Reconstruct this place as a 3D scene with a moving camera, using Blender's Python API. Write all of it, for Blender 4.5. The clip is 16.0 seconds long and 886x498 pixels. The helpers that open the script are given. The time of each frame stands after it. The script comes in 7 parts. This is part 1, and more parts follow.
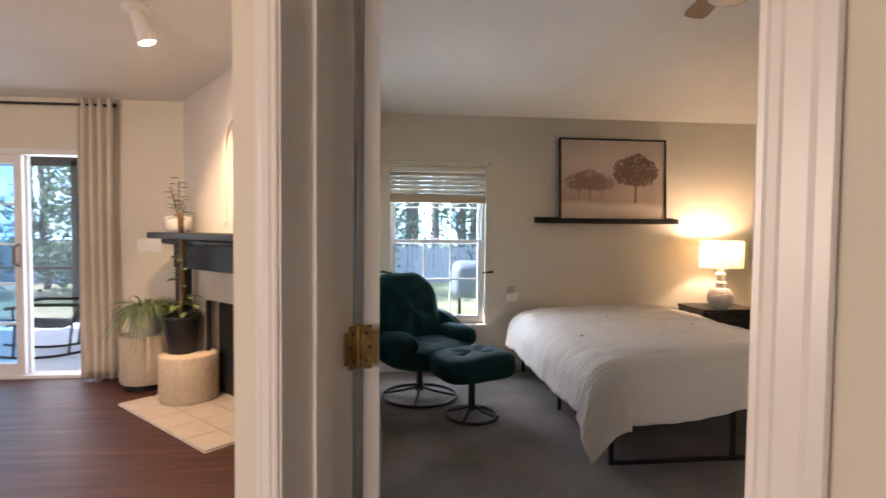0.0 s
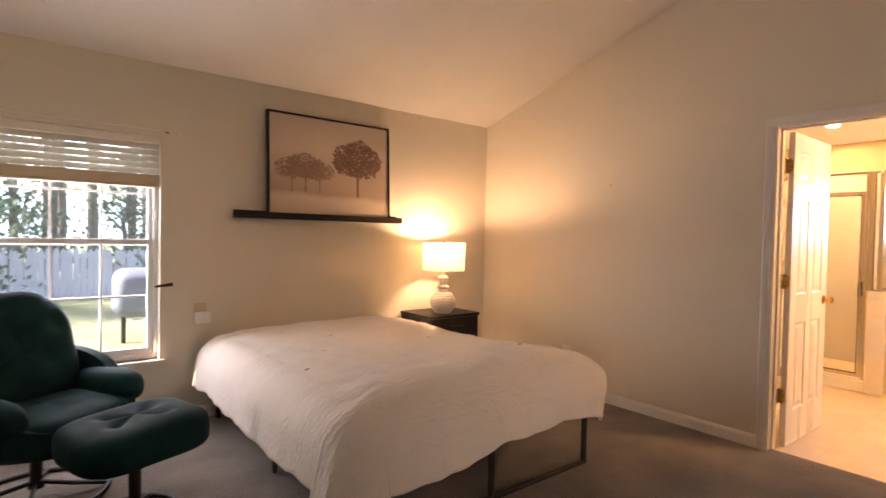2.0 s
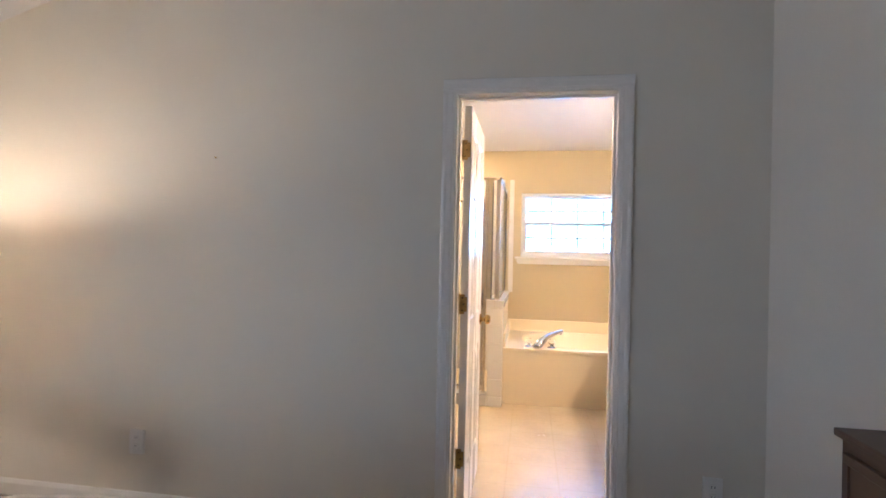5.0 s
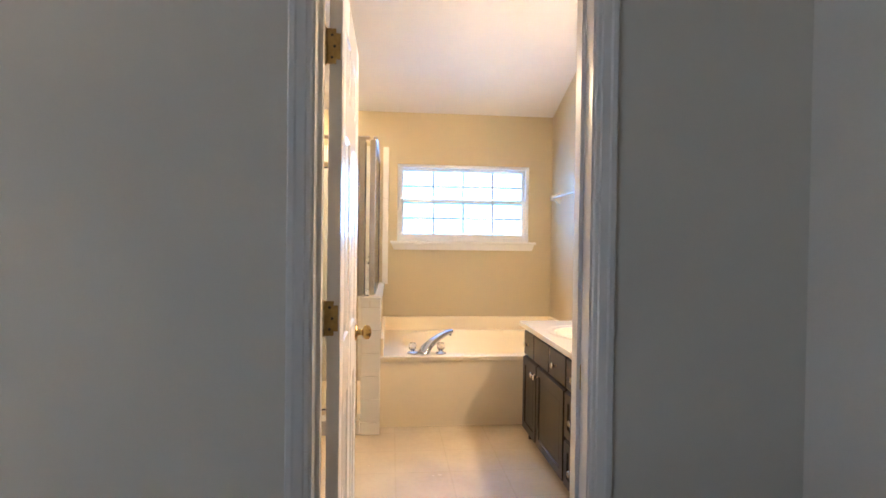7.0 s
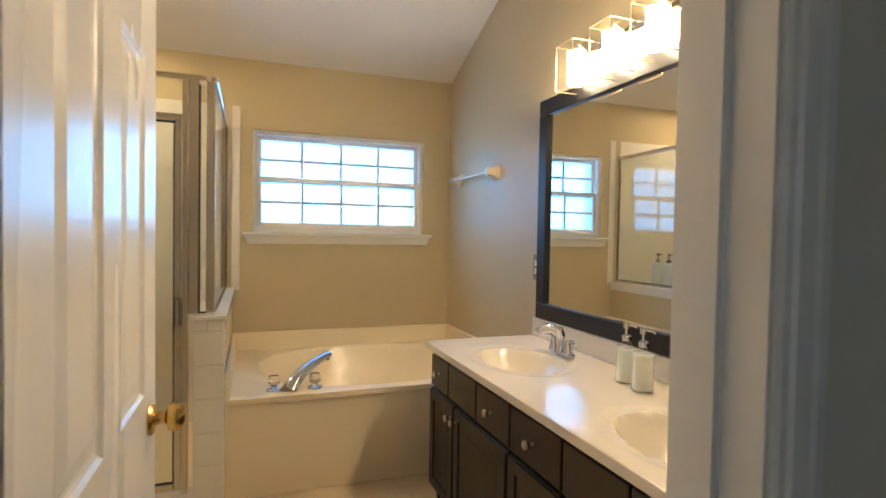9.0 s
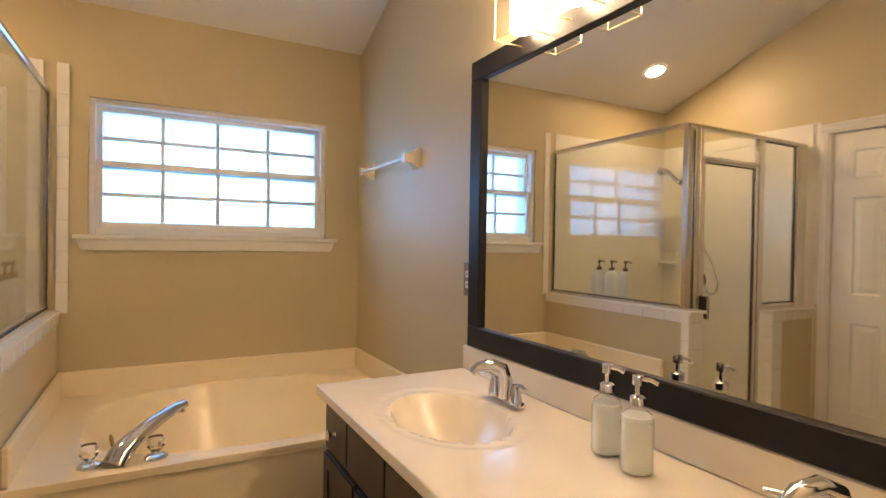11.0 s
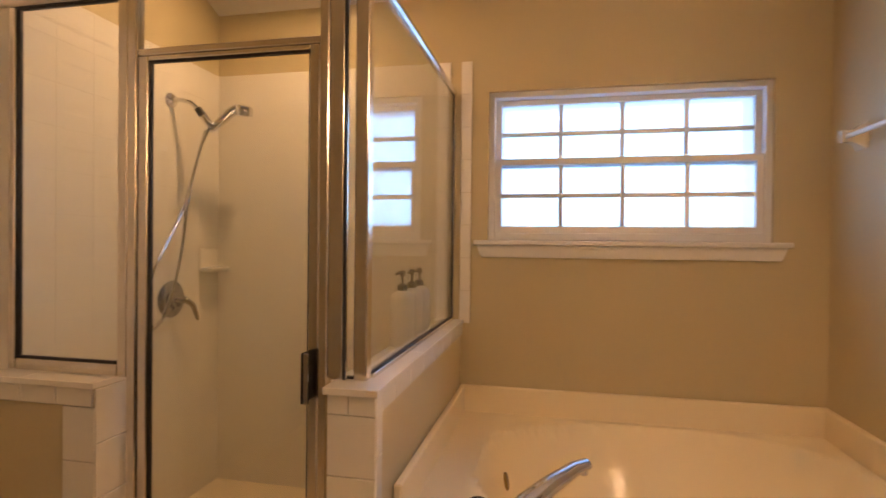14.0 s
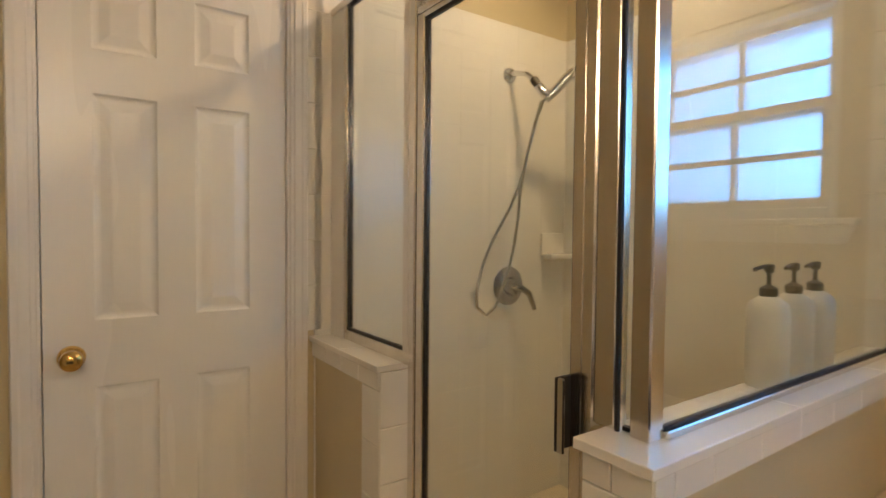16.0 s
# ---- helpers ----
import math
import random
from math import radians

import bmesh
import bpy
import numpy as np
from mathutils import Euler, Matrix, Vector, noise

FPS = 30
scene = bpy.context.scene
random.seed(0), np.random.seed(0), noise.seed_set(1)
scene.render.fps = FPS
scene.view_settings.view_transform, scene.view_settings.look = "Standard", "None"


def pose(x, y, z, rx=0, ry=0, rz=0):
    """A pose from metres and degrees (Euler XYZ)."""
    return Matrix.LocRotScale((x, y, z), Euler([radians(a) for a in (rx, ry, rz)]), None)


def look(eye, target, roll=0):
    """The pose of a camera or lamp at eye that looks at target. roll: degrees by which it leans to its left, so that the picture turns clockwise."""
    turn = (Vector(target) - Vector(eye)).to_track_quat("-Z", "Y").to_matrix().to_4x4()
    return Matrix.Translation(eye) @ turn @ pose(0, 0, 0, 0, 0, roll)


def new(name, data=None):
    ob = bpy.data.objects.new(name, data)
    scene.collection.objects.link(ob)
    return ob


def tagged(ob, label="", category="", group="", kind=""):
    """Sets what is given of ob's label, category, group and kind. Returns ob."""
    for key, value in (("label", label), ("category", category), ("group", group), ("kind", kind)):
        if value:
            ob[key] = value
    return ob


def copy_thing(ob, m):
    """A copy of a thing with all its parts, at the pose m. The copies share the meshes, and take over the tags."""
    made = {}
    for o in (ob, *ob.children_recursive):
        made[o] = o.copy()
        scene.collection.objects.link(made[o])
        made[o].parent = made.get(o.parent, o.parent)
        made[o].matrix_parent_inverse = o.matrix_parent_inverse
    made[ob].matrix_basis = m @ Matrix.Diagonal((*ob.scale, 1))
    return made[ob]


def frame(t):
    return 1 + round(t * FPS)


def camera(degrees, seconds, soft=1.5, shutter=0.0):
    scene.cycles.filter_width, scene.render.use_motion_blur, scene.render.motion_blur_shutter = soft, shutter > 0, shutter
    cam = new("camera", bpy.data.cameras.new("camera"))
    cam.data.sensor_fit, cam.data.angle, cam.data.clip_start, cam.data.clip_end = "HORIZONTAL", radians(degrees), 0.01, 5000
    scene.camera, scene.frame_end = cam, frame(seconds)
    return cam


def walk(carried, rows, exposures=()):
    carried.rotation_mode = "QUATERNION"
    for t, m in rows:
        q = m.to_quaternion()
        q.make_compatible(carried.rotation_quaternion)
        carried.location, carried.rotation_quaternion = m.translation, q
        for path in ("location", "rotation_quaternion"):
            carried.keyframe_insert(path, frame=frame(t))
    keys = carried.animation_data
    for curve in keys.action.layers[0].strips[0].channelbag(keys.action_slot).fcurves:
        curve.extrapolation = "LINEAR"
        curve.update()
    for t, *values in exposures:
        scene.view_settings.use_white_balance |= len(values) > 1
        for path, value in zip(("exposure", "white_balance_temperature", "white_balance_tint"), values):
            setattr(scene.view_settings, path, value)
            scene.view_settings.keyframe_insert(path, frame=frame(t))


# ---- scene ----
cam = camera(80.1, 16.0, shutter=0.3)
# seconds, stops, kelvin, tint
EXPOSURES = [(0.0, 2.8, 7100, 26), (0.5, 2.8, 6900, 24), (1.0, 2.95, 6700, 20), (1.5, 2.95, 7500, 28), (2.0, 2.95, 9400, 42), (2.5, 2.95, 7800, 32), (3.0, 2.95, 6100, 25), (3.5, 2.9, 5750, 23), (5.0, 2.9, 5450, 20), (7.5, 2.4, 5500, 14), (8.0, 2.15, 5600, 12), (8.5, 1.95, 5700, 10), (9.0, 1.75, 5700, 6), (11.5, 1.65, 7100, 26), (12.0, 1.5, 8200, 38), (12.5, 1.55, 8700, 41), (13.0, 1.5, 8500, 38), (13.5, 1.4, 8200, 35), (14.0, 1.3, 7700, 32), (14.5, 1.35, 8400, 38), (15.0, 1.4, 9300, 44), (15.5, 1.4, 8600, 34), (16.0, 1.45, 5700, 11)]
# seconds, eye, target, roll
PATH = [
    (0, (-0.313, 0.05, 1.36), (-0.104, 2.038, 1.284), 0.5),
    (0.5, (-0.319, 0.311, 1.349), (0.199, 2.242, 1.275), 0.7),
    (1, (-0.256, 0.6, 1.315), (0.537, 2.435, 1.253), 0.9),
    (1.5, (-0.139, 0.824, 1.282), (0.873, 2.548, 1.244), 0.8),
    (2, (-0.1, 1.064, 1.318), (1.145, 2.628, 1.271), 1.2),
    (2.5, (0.051, 1.283, 1.324), (1.48, 2.682, 1.291), 1.1),
    (3, (0.233, 1.457, 1.312), (1.832, 2.659, 1.288), 1.3),
    (3.5, (0.458, 1.62, 1.309), (2.195, 2.61, 1.288), 1.4),
    (4, (0.69, 1.765, 1.324), (2.534, 2.539, 1.308), 1.4),
    (4.5, (0.967, 1.915, 1.322), (2.888, 2.47, 1.317), 1.4),
    (5, (1.22, 2.023, 1.326), (3.193, 2.348, 1.335), 1.3),
    (5.2, (1.332, 2.047, 1.306), (3.317, 2.286, 1.325), 1.5),
    (7.5, (2.542, 2.178, 1.29), (4.52, 1.886, 1.24), 0.6),
    (8, (2.81, 2.153, 1.302), (4.766, 1.738, 1.246), 0.8),
    (8.5, (2.996, 2.141, 1.298), (4.918, 1.593, 1.237), 0.9),
    (9, (3.229, 2.127, 1.291), (5.108, 1.443, 1.237), 1.0),
    (9.2, (3.315, 2.129, 1.278), (5.168, 1.378, 1.235), 1.2),
    (11.3, (3.915, 1.798, 1.275), (5.673, 0.844, 1.251), 0.9),
    (11.5, (3.962, 1.802, 1.275), (5.76, 0.926, 1.253), 0.9),
    (12, (4.12, 1.82, 1.273), (6.017, 1.186, 1.26), 0.8),
    (12.5, (4.251, 1.837, 1.279), (6.214, 1.456, 1.268), 0.7),
    (13, (4.343, 1.855, 1.275), (6.338, 1.717, 1.268), 0.7),
    (13.5, (4.45, 1.837, 1.285), (6.448, 1.94, 1.268), 0.8),
    (14, (4.558, 1.822, 1.267), (6.516, 2.232, 1.249), 0.6),
    (14.5, (4.668, 1.823, 1.229), (6.516, 2.586, 1.206), 0.5),
    (15, (4.812, 1.83, 1.221), (6.499, 2.904, 1.193), 0.4),
    (15.5, (4.941, 1.819, 1.253), (6.395, 3.192, 1.199), 0.1),
    (16, (5.114, 1.814, 1.236), (6.256, 3.454, 1.171), 0.5),
]
walk(cam, [(t, look(eye, target, roll)) for t, eye, target, roll in PATH], EXPOSURES)
# ---------------------------------------------------------------- sky, sun, large lights
world = bpy.data.worlds.new("sky")
scene.world = world
world.use_nodes = True
wn = world.node_tree
sky = wn.nodes.new("ShaderNodeTexSky")
sky.sky_type, sky.sun_disc = "NISHITA", False
sky.sun_elevation, sky.sun_rotation = radians(39), radians(-74)
wn.links.new(sky.outputs[0], wn.nodes["Background"].inputs[0])
wn.nodes["Background"].inputs[1].default_value = 0.15


def lamp(name, kind, place, watts, colour, size=0.1, target=None, size_y=None):
    data = bpy.data.lights.new(name, kind)
    data.energy, data.color = watts, colour
    if kind == "AREA":
        data.size = size
        if size_y:
            data.shape, data.size_y = "RECTANGLE", size_y
    elif kind == "SUN":
        data.angle = radians(size)
    else:
        data.shadow_soft_size = size
    ob = new(name, data)
    ob.matrix_world = look(place, target) if target else Matrix.Translation(place)
    return ob


lamp("sun", "SUN", (-4.5, 7.0, 9.0), 3.4, (1.0, 0.95, 0.88), 0.5, (-4.5 + 0.50 * 4, 7.0 - 0.14 * 4, 9.0 - 0.42 * 4))
# skylight standing in the two windows and the patio door
lamp("bedroom_window_skylight", "AREA", (0.16, 5.19, 1.1), 6.5, (0.76, 0.88, 1.0), 0.85, (0.16, 0, 1.0), 1.1)
lamp("bath_window_skylight", "AREA", (7.155, 1.53, 1.64), 3.6, (0.18, 0.53, 1.0), 1.05, (0, 1.53, 1.4), 0.55)
lamp("patio_door_skylight", "AREA", (-3.7, 5.14, 1.05), 4, (0.72, 0.86, 1.0), 1.7, (-3.2, 0, 0.9), 1.9)
# warm fill added to brighten the hall side of the doorway; no source known
lamp("living_fill", "AREA", (-4.2, -2.5, 1.6), 21, (1.0, 0.88, 0.76), 2.0, (-2.5, 4, 1.2), 1.4)
WARM = (1.0, 0.66, 0.34)

# ---------------------------------------------------------------- materials


def surface(name, colour, other=None, rough=0.6, metal=0.0, scale=3.0, grain=60.0, bump=0.1, depth=0.002, spec=0.5, coat=0.0, stretch=(1, 1, 1), sheen=0.0, rough_var=0.08):
    """A painted, woven or cast surface with broad and fine variation."""
    m = bpy.data.materials.new(name)
    m.use_nodes = True
    nt = m.node_tree
    b = nt.nodes["Principled BSDF"]
    L = nt.links.new
    co = nt.nodes.new("ShaderNodeTexCoord")
    mp = nt.nodes.new("ShaderNodeMapping")
    mp.inputs["Scale"].default_value = stretch
    L(co.outputs["Object"], mp.inputs[0])
    big = nt.nodes.new("ShaderNodeTexNoise")
    big.inputs["Scale"].default_value, big.inputs["Detail"].default_value = scale, 4
    fine = nt.nodes.new("ShaderNodeTexNoise")
    fine.inputs["Scale"].default_value, fine.inputs["Detail"].default_value = grain, 3
    for n in (big, fine):
        L(mp.outputs[0], n.inputs["Vector"])
    add = nt.nodes.new("ShaderNodeMath")
    add.operation = "MULTIPLY_ADD"
    L(fine.outputs[0], add.inputs[0])
    add.inputs[1].default_value = 0.45
    L(big.outputs[0], add.inputs[2])
    ramp = nt.nodes.new("ShaderNodeMapRange")
    ramp.inputs[1].default_value, ramp.inputs[2].default_value = 0.45, 1.0
    L(add.outputs[0], ramp.inputs[0])
    mix = nt.nodes.new("ShaderNodeMix")
    mix.data_type = "RGBA"
    other = other or tuple(c * 0.9 for c in colour)
    mix.inputs[6].default_value, mix.inputs[7].default_value = (*colour, 1), (*other, 1)
    L(ramp.outputs[0], mix.inputs[0])
    L(mix.outputs[2], b.inputs["Base Color"])
    rr = nt.nodes.new("ShaderNodeMapRange")
    rr.inputs[3].default_value, rr.inputs[4].default_value = max(0.02, rough - rough_var), min(1, rough + rough_var)
    L(big.outputs[0], rr.inputs[0])
    L(rr.outputs[0], b.inputs["Roughness"])
    b.inputs["Metallic"].default_value = metal
    b.inputs["Specular IOR Level"].default_value = spec
    b.inputs["Coat Weight"].default_value = coat
    b.inputs["Sheen Weight"].default_value = sheen
    if bump:
        bp = nt.nodes.new("ShaderNodeBump")
        bp.inputs["Strength"].default_value, bp.inputs["Distance"].default_value = bump, depth
        L(fine.outputs[0], bp.inputs["Height"])
        L(bp.outputs[0], b.inputs["Normal"])
    return m


def glass_mat(name, rough=0.0, tint=(1, 1, 1), thin=True):
    m = bpy.data.materials.new(name)
    m.use_nodes = True
    nt = m.node_tree
    out = nt.nodes["Material Output"]
    nt.nodes.remove(nt.nodes["Principled BSDF"])
    if thin:
        tr = nt.nodes.new("ShaderNodeBsdfTransparent")
        tr.inputs[0].default_value = (*tint, 1)
        gl = nt.nodes.new("ShaderNodeBsdfGlossy")
        gl.inputs["Roughness"].default_value = rough
        lw = nt.nodes.new("ShaderNodeLayerWeight")
        lw.inputs[0].default_value = 0.5
        pw = nt.nodes.new("ShaderNodeMath")
        pw.operation = "POWER"
        pw.inputs[1].default_value = 4.0
        nt.links.new(lw.outputs["Facing"], pw.inputs[0])
        fr = nt.nodes.new("ShaderNodeMapRange")
        fr.inputs[3].default_value, fr.inputs[4].default_value = 0.06, 0.9
        nt.links.new(pw.outputs[0], fr.inputs[0])
        mx = nt.nodes.new("ShaderNodeMixShader")
        nt.links.new(fr.outputs[0], mx.inputs[0])
        nt.links.new(tr.outputs[0], mx.inputs[1])
        nt.links.new(gl.outputs[0], mx.inputs[2])
        nt.links.new(mx.outputs[0], out.inputs[0])
    else:
        g = nt.nodes.new("ShaderNodeBsdfGlass")
        g.inputs["Roughness"].default_value, g.inputs["IOR"].default_value = rough, 1.45
        g.inputs[0].default_value = (*tint, 1)
        nt.links.new(g.outputs[0], out.inputs[0])
    return m


def glow(name, colour, strength):
    m = bpy.data.materials.new(name)
    m.use_nodes = True
    b = m.node_tree.nodes["Principled BSDF"]
    b.inputs["Base Color"].default_value = (0.9, 0.88, 0.82, 1)
    b.inputs["Emission Color"].default_value = (*colour, 1)
    b.inputs["Emission Strength"].default_value = strength
    return m


def planks(name, c1, c2, length=1.2, width=0.1, rough=0.35, along=0.0):
    """Wooden floorboards in a running pattern, with grain and seams."""
    m = surface(name, c1, c2, rough, scale=1.5, grain=24, bump=0.15, depth=0.002, stretch=(1, 14, 1))
    nt = m.node_tree
    b = nt.nodes["Principled BSDF"]
    co = nt.nodes.new("ShaderNodeTexCoord")
    br = nt.nodes.new("ShaderNodeTexBrick")
    br.inputs["Scale"].default_value = 1.0
    br.inputs["Brick Width"].default_value, br.inputs["Row Height"].default_value = length, width
    br.inputs["Mortar Size"].default_value = 0.0025
    br.inputs["Color1"].default_value, br.inputs["Color2"].default_value = (1, 1, 1, 1), (0.62, 0.58, 0.55, 1)
    br.inputs["Mortar"].default_value = (0.25, 0.22, 0.2, 1)
    nt.links.new(co.outputs["Object"], br.inputs["Vector"])
    mul = nt.nodes.new("ShaderNodeMix")
    mul.data_type, mul.blend_type = "RGBA", "MULTIPLY"
    mul.inputs[0].default_value = 1
    src = b.inputs["Base Color"].links[0].from_socket
    nt.links.new(src, mul.inputs[6])
    nt.links.new(br.outputs[0], mul.inputs[7])
    nt.links.new(mul.outputs[2], b.inputs["Base Color"])
    return m


BEDROOM_PAINT = surface("bedroom_paint", (0.71, 0.655, 0.55), (0.665, 0.61, 0.51), 0.7, scale=0.8, grain=180, bump=0.12, depth=0.0015, spec=0.3)
BATH_PAINT = surface("tan_paint", (0.56, 0.47, 0.29), (0.52, 0.435, 0.265), 0.42, scale=0.9, grain=170, bump=0.1, depth=0.0012, spec=0.4)
LIVING_PAINT = surface("living_paint", (0.64, 0.60, 0.55), (0.60, 0.56, 0.51), 0.7, scale=0.8, grain=180, bump=0.1, depth=0.0015, spec=0.3)
CEILING_PAINT = surface("textured_ceiling_paint", (0.74, 0.72, 0.68), (0.68, 0.66, 0.62), 0.85, scale=2.0, grain=95, bump=0.5, depth=0.004, spec=0.2)
WHITE_TRIM = surface("white_trim_paint", (0.77, 0.74, 0.69), (0.73, 0.70, 0.65), 0.32, scale=1.5, grain=90, bump=0.04, depth=0.001)
DOOR_WHITE = surface("white_door_paint", (0.80, 0.78, 0.74), (0.77, 0.75, 0.71), 0.28, scale=1.2, grain=120, bump=0.05, depth=0.001, stretch=(1, 1, 0.1))
CARPET = surface("grey_carpet", (0.27, 0.23, 0.19), (0.095, 0.081, 0.070), 0.95, scale=2.6, grain=75, bump=1.0, depth=0.012, spec=0.1, sheen=0.3)
VINYL = surface("beige_vinyl", (0.80, 0.67, 0.47), (0.69, 0.56, 0.38), 0.24, scale=5, grain=34, bump=0.02, depth=0.001)
_vt = VINYL.node_tree
_br = _vt.nodes.new("ShaderNodeTexBrick")
_br.offset = 0.0
_br.inputs["Scale"].default_value = 1.0
_br.inputs["Brick Width"].default_value, _br.inputs["Row Height"].default_value = 0.305, 0.305
_br.inputs["Mortar Size"].default_value, _br.inputs["Mortar Smooth"].default_value = 0.006, 0.6
_br.inputs["Color1"].default_value, _br.inputs["Color2"].default_value = (1, 1, 1, 1), (0.975, 0.97, 0.96, 1)
_br.inputs["Mortar"].default_value = (0.93, 0.915, 0.89, 1)
_vc = _vt.nodes.new("ShaderNodeTexCoord")
_vt.links.new(_vc.outputs["Object"], _br.inputs["Vector"])
_vm = _vt.nodes.new("ShaderNodeMix")
_vm.data_type, _vm.blend_type = "RGBA", "MULTIPLY"
_vm.inputs[0].default_value = 1
_vb = _vt.nodes["Principled BSDF"]
_vt.links.new(_vb.inputs["Base Color"].links[0].from_socket, _vm.inputs[6])
_vt.links.new(_br.outputs[0], _vm.inputs[7])
_vt.links.new(_vm.outputs[2], _vb.inputs["Base Color"])
WOODFLOOR = planks("dark_red_floorboards", (0.105, 0.026, 0.012), (0.038, 0.010, 0.006), 1.2, 0.09, 0.5)
TILE_WHITE = surface("white_glazed_tile", (0.80, 0.77, 0.70), (0.77, 0.74, 0.67), 0.16, scale=2, grain=30, bump=0.03, depth=0.001)
GROUT = surface("pale_grout", (0.82, 0.79, 0.72), (0.79, 0.76, 0.68), 0.8, scale=8, grain=120)
TUB = surface("almond_acrylic", (0.87, 0.75, 0.53), (0.85, 0.73, 0.51), 0.40, scale=1, grain=20, bump=0.0, coat=0.2)
MARBLE = surface("cultured_marble", (0.84, 0.77, 0.65), (0.80, 0.72, 0.59), 0.20, scale=3, grain=16, bump=0.0, coat=0.3)
ESPRESSO = surface("espresso_wood", (0.035, 0.022, 0.017), (0.018, 0.012, 0.010), 0.34, scale=4, grain=50, bump=0.1, depth=0.001, stretch=(1, 1, 0.15))
BLACK_WOOD = surface("black_wood", (0.014, 0.012, 0.011), (0.008, 0.007, 0.007), 0.42, scale=4, grain=60, bump=0.1, depth=0.001, spec=0.28)
BLACK_METAL = surface("black_metal", (0.02, 0.019, 0.018), (0.035, 0.033, 0.03), 0.42, metal=0.4, scale=10, grain=90, bump=0.05, depth=0.0005)
CHROME = surface("chrome", (0.72, 0.72, 0.74), (0.66, 0.66, 0.68), 0.10, metal=1.0, scale=6, grain=60, bump=0.0, rough_var=0.04)
# chrome darkened in colour to stand in for darker reflections on the valve
DARK_CHROME = surface("dim_reflection_chrome", (0.42, 0.41, 0.40), (0.34, 0.33, 0.32), 0.16, metal=1.0, scale=6, grain=60, bump=0.0, rough_var=0.04)
ALUMINIUM = surface("brushed_frame_metal", (0.80, 0.76, 0.69), (0.68, 0.64, 0.57), 0.22, metal=1.0, scale=5, grain=70, bump=0.06, depth=0.0005, stretch=(1, 1, 0.05))
BRASS = surface("polished_brass", (0.78, 0.52, 0.17), (0.62, 0.40, 0.12), 0.2, metal=1.0, scale=9, grain=60, bump=0.0)
OLD_BRASS = surface("tarnished_brass", (0.62, 0.42, 0.14), (0.16, 0.10, 0.045), 0.34, metal=0.9, scale=14, grain=90, bump=0.1, depth=0.0006)
MIRROR = surface("mirror_silver", (0.86, 0.87, 0.86), (0.86, 0.87, 0.86), 0.02, metal=1.0, bump=0.0, rough_var=0.0)
PANE = glass_mat("window_pane", 0.0, (0.80, 0.93, 1.0))
SHOWER_PANE = glass_mat("shower_pane", 0.003, (0.93, 0.95, 0.93))
PLASTIC_WHITE = surface("white_plastic", (0.80, 0.78, 0.73), (0.77, 0.75, 0.70), 0.35, scale=5, grain=40, bump=0.0)
DARK_SLOT = surface("dark_slot", (0.03, 0.025, 0.02), (0.02, 0.018, 0.015), 0.6, scale=5, grain=40, bump=0.0)
RUBBER = surface("black_seal", (0.012, 0.012, 0.013), (0.02, 0.02, 0.02), 0.5, scale=8, grain=60, bump=0.0)
PORCELAIN = surface("glazed_porcelain", (0.80, 0.70, 0.52), (0.78, 0.67, 0.49), 0.12, bump=0.0, coat=0.3)

# ---------------------------------------------------------------- building helpers


def thing(name, label, category, place=(0, 0, 0), group="", kind="", turn=0.0):
    ob = new(name)
    ob.empty_display_size = 0.1
    ob.matrix_world = pose(*place, 0, 0, turn)
    return tagged(ob, label, category, group, kind)


def frame_of(ob):
    m = Matrix.Identity(4)
    while ob is not None:
        m = ob.matrix_basis @ m
        ob = ob.parent
    return m


def part(name, bm, material, parent=None, label="", smooth=False, local=False):
    """Links a bmesh as one mesh object; the mesh is given in the world's metres unless local."""
    me = bpy.data.meshes.new(name)
    bmesh.ops.recalc_face_normals(bm, faces=bm.faces)
    if smooth:
        for f in bm.faces:
            f.smooth = True
    if parent is not None and not local:
        bmesh.ops.transform(bm, matrix=frame_of(parent).inverted(), verts=bm.verts)
    bm.to_mesh(me)
    bm.free()
    me.materials.append(material)
    if smooth:
        me.set_sharp_from_angle(angle=radians(40))
    ob = new(name, me)
    if parent is not None:
        ob.parent = parent
    if label:
        ob["label"] = label
    return ob


def cushion(cx, cy, cz, sx, sy, sz, e=0.5, n=28, bm=None, turn=None, dimples=(), wobble=0.0):
    """A soft rounded pad; dimples are (x, y, radius, depth) pressed into its top."""
    own = bmesh.new()
    f = lambda a, p: math.copysign(abs(a) ** p, a)
    rings = []
    half = n // 2
    for i in range(half + 1):
        v = -math.pi / 2 + math.pi * i / half
        row = []
        for k in range(n):
            u = 2 * math.pi * k / n
            row.append(own.verts.new((sx / 2 * f(math.cos(v), e) * f(math.cos(u), e), sy / 2 * f(math.cos(v), e) * f(math.sin(u), e), sz / 2 * f(math.sin(v), e))))
        rings.append(row)
    for a, b in zip(rings, rings[1:]):
        for k in range(n):
            own.faces.new((a[k], a[(k + 1) % n], b[(k + 1) % n], b[k]))
    own.faces.new(rings[0])
    own.faces.new(rings[-1])
    for v in own.verts:
        if v.co.z > 0:
            for x, y, r, d in dimples:
                q = ((v.co.x - x) ** 2 + (v.co.y - y) ** 2) / (r * r)
                v.co.z -= d * math.exp(-q * 2)
        if wobble:
            v.co += Vector(noise.noise_vector(v.co * 5)) * wobble
    bmesh.ops.transform(own, matrix=Matrix.Translation((cx, cy, cz)) @ (turn or Matrix.Identity(4)), verts=own.verts)
    return joined(bm, own)


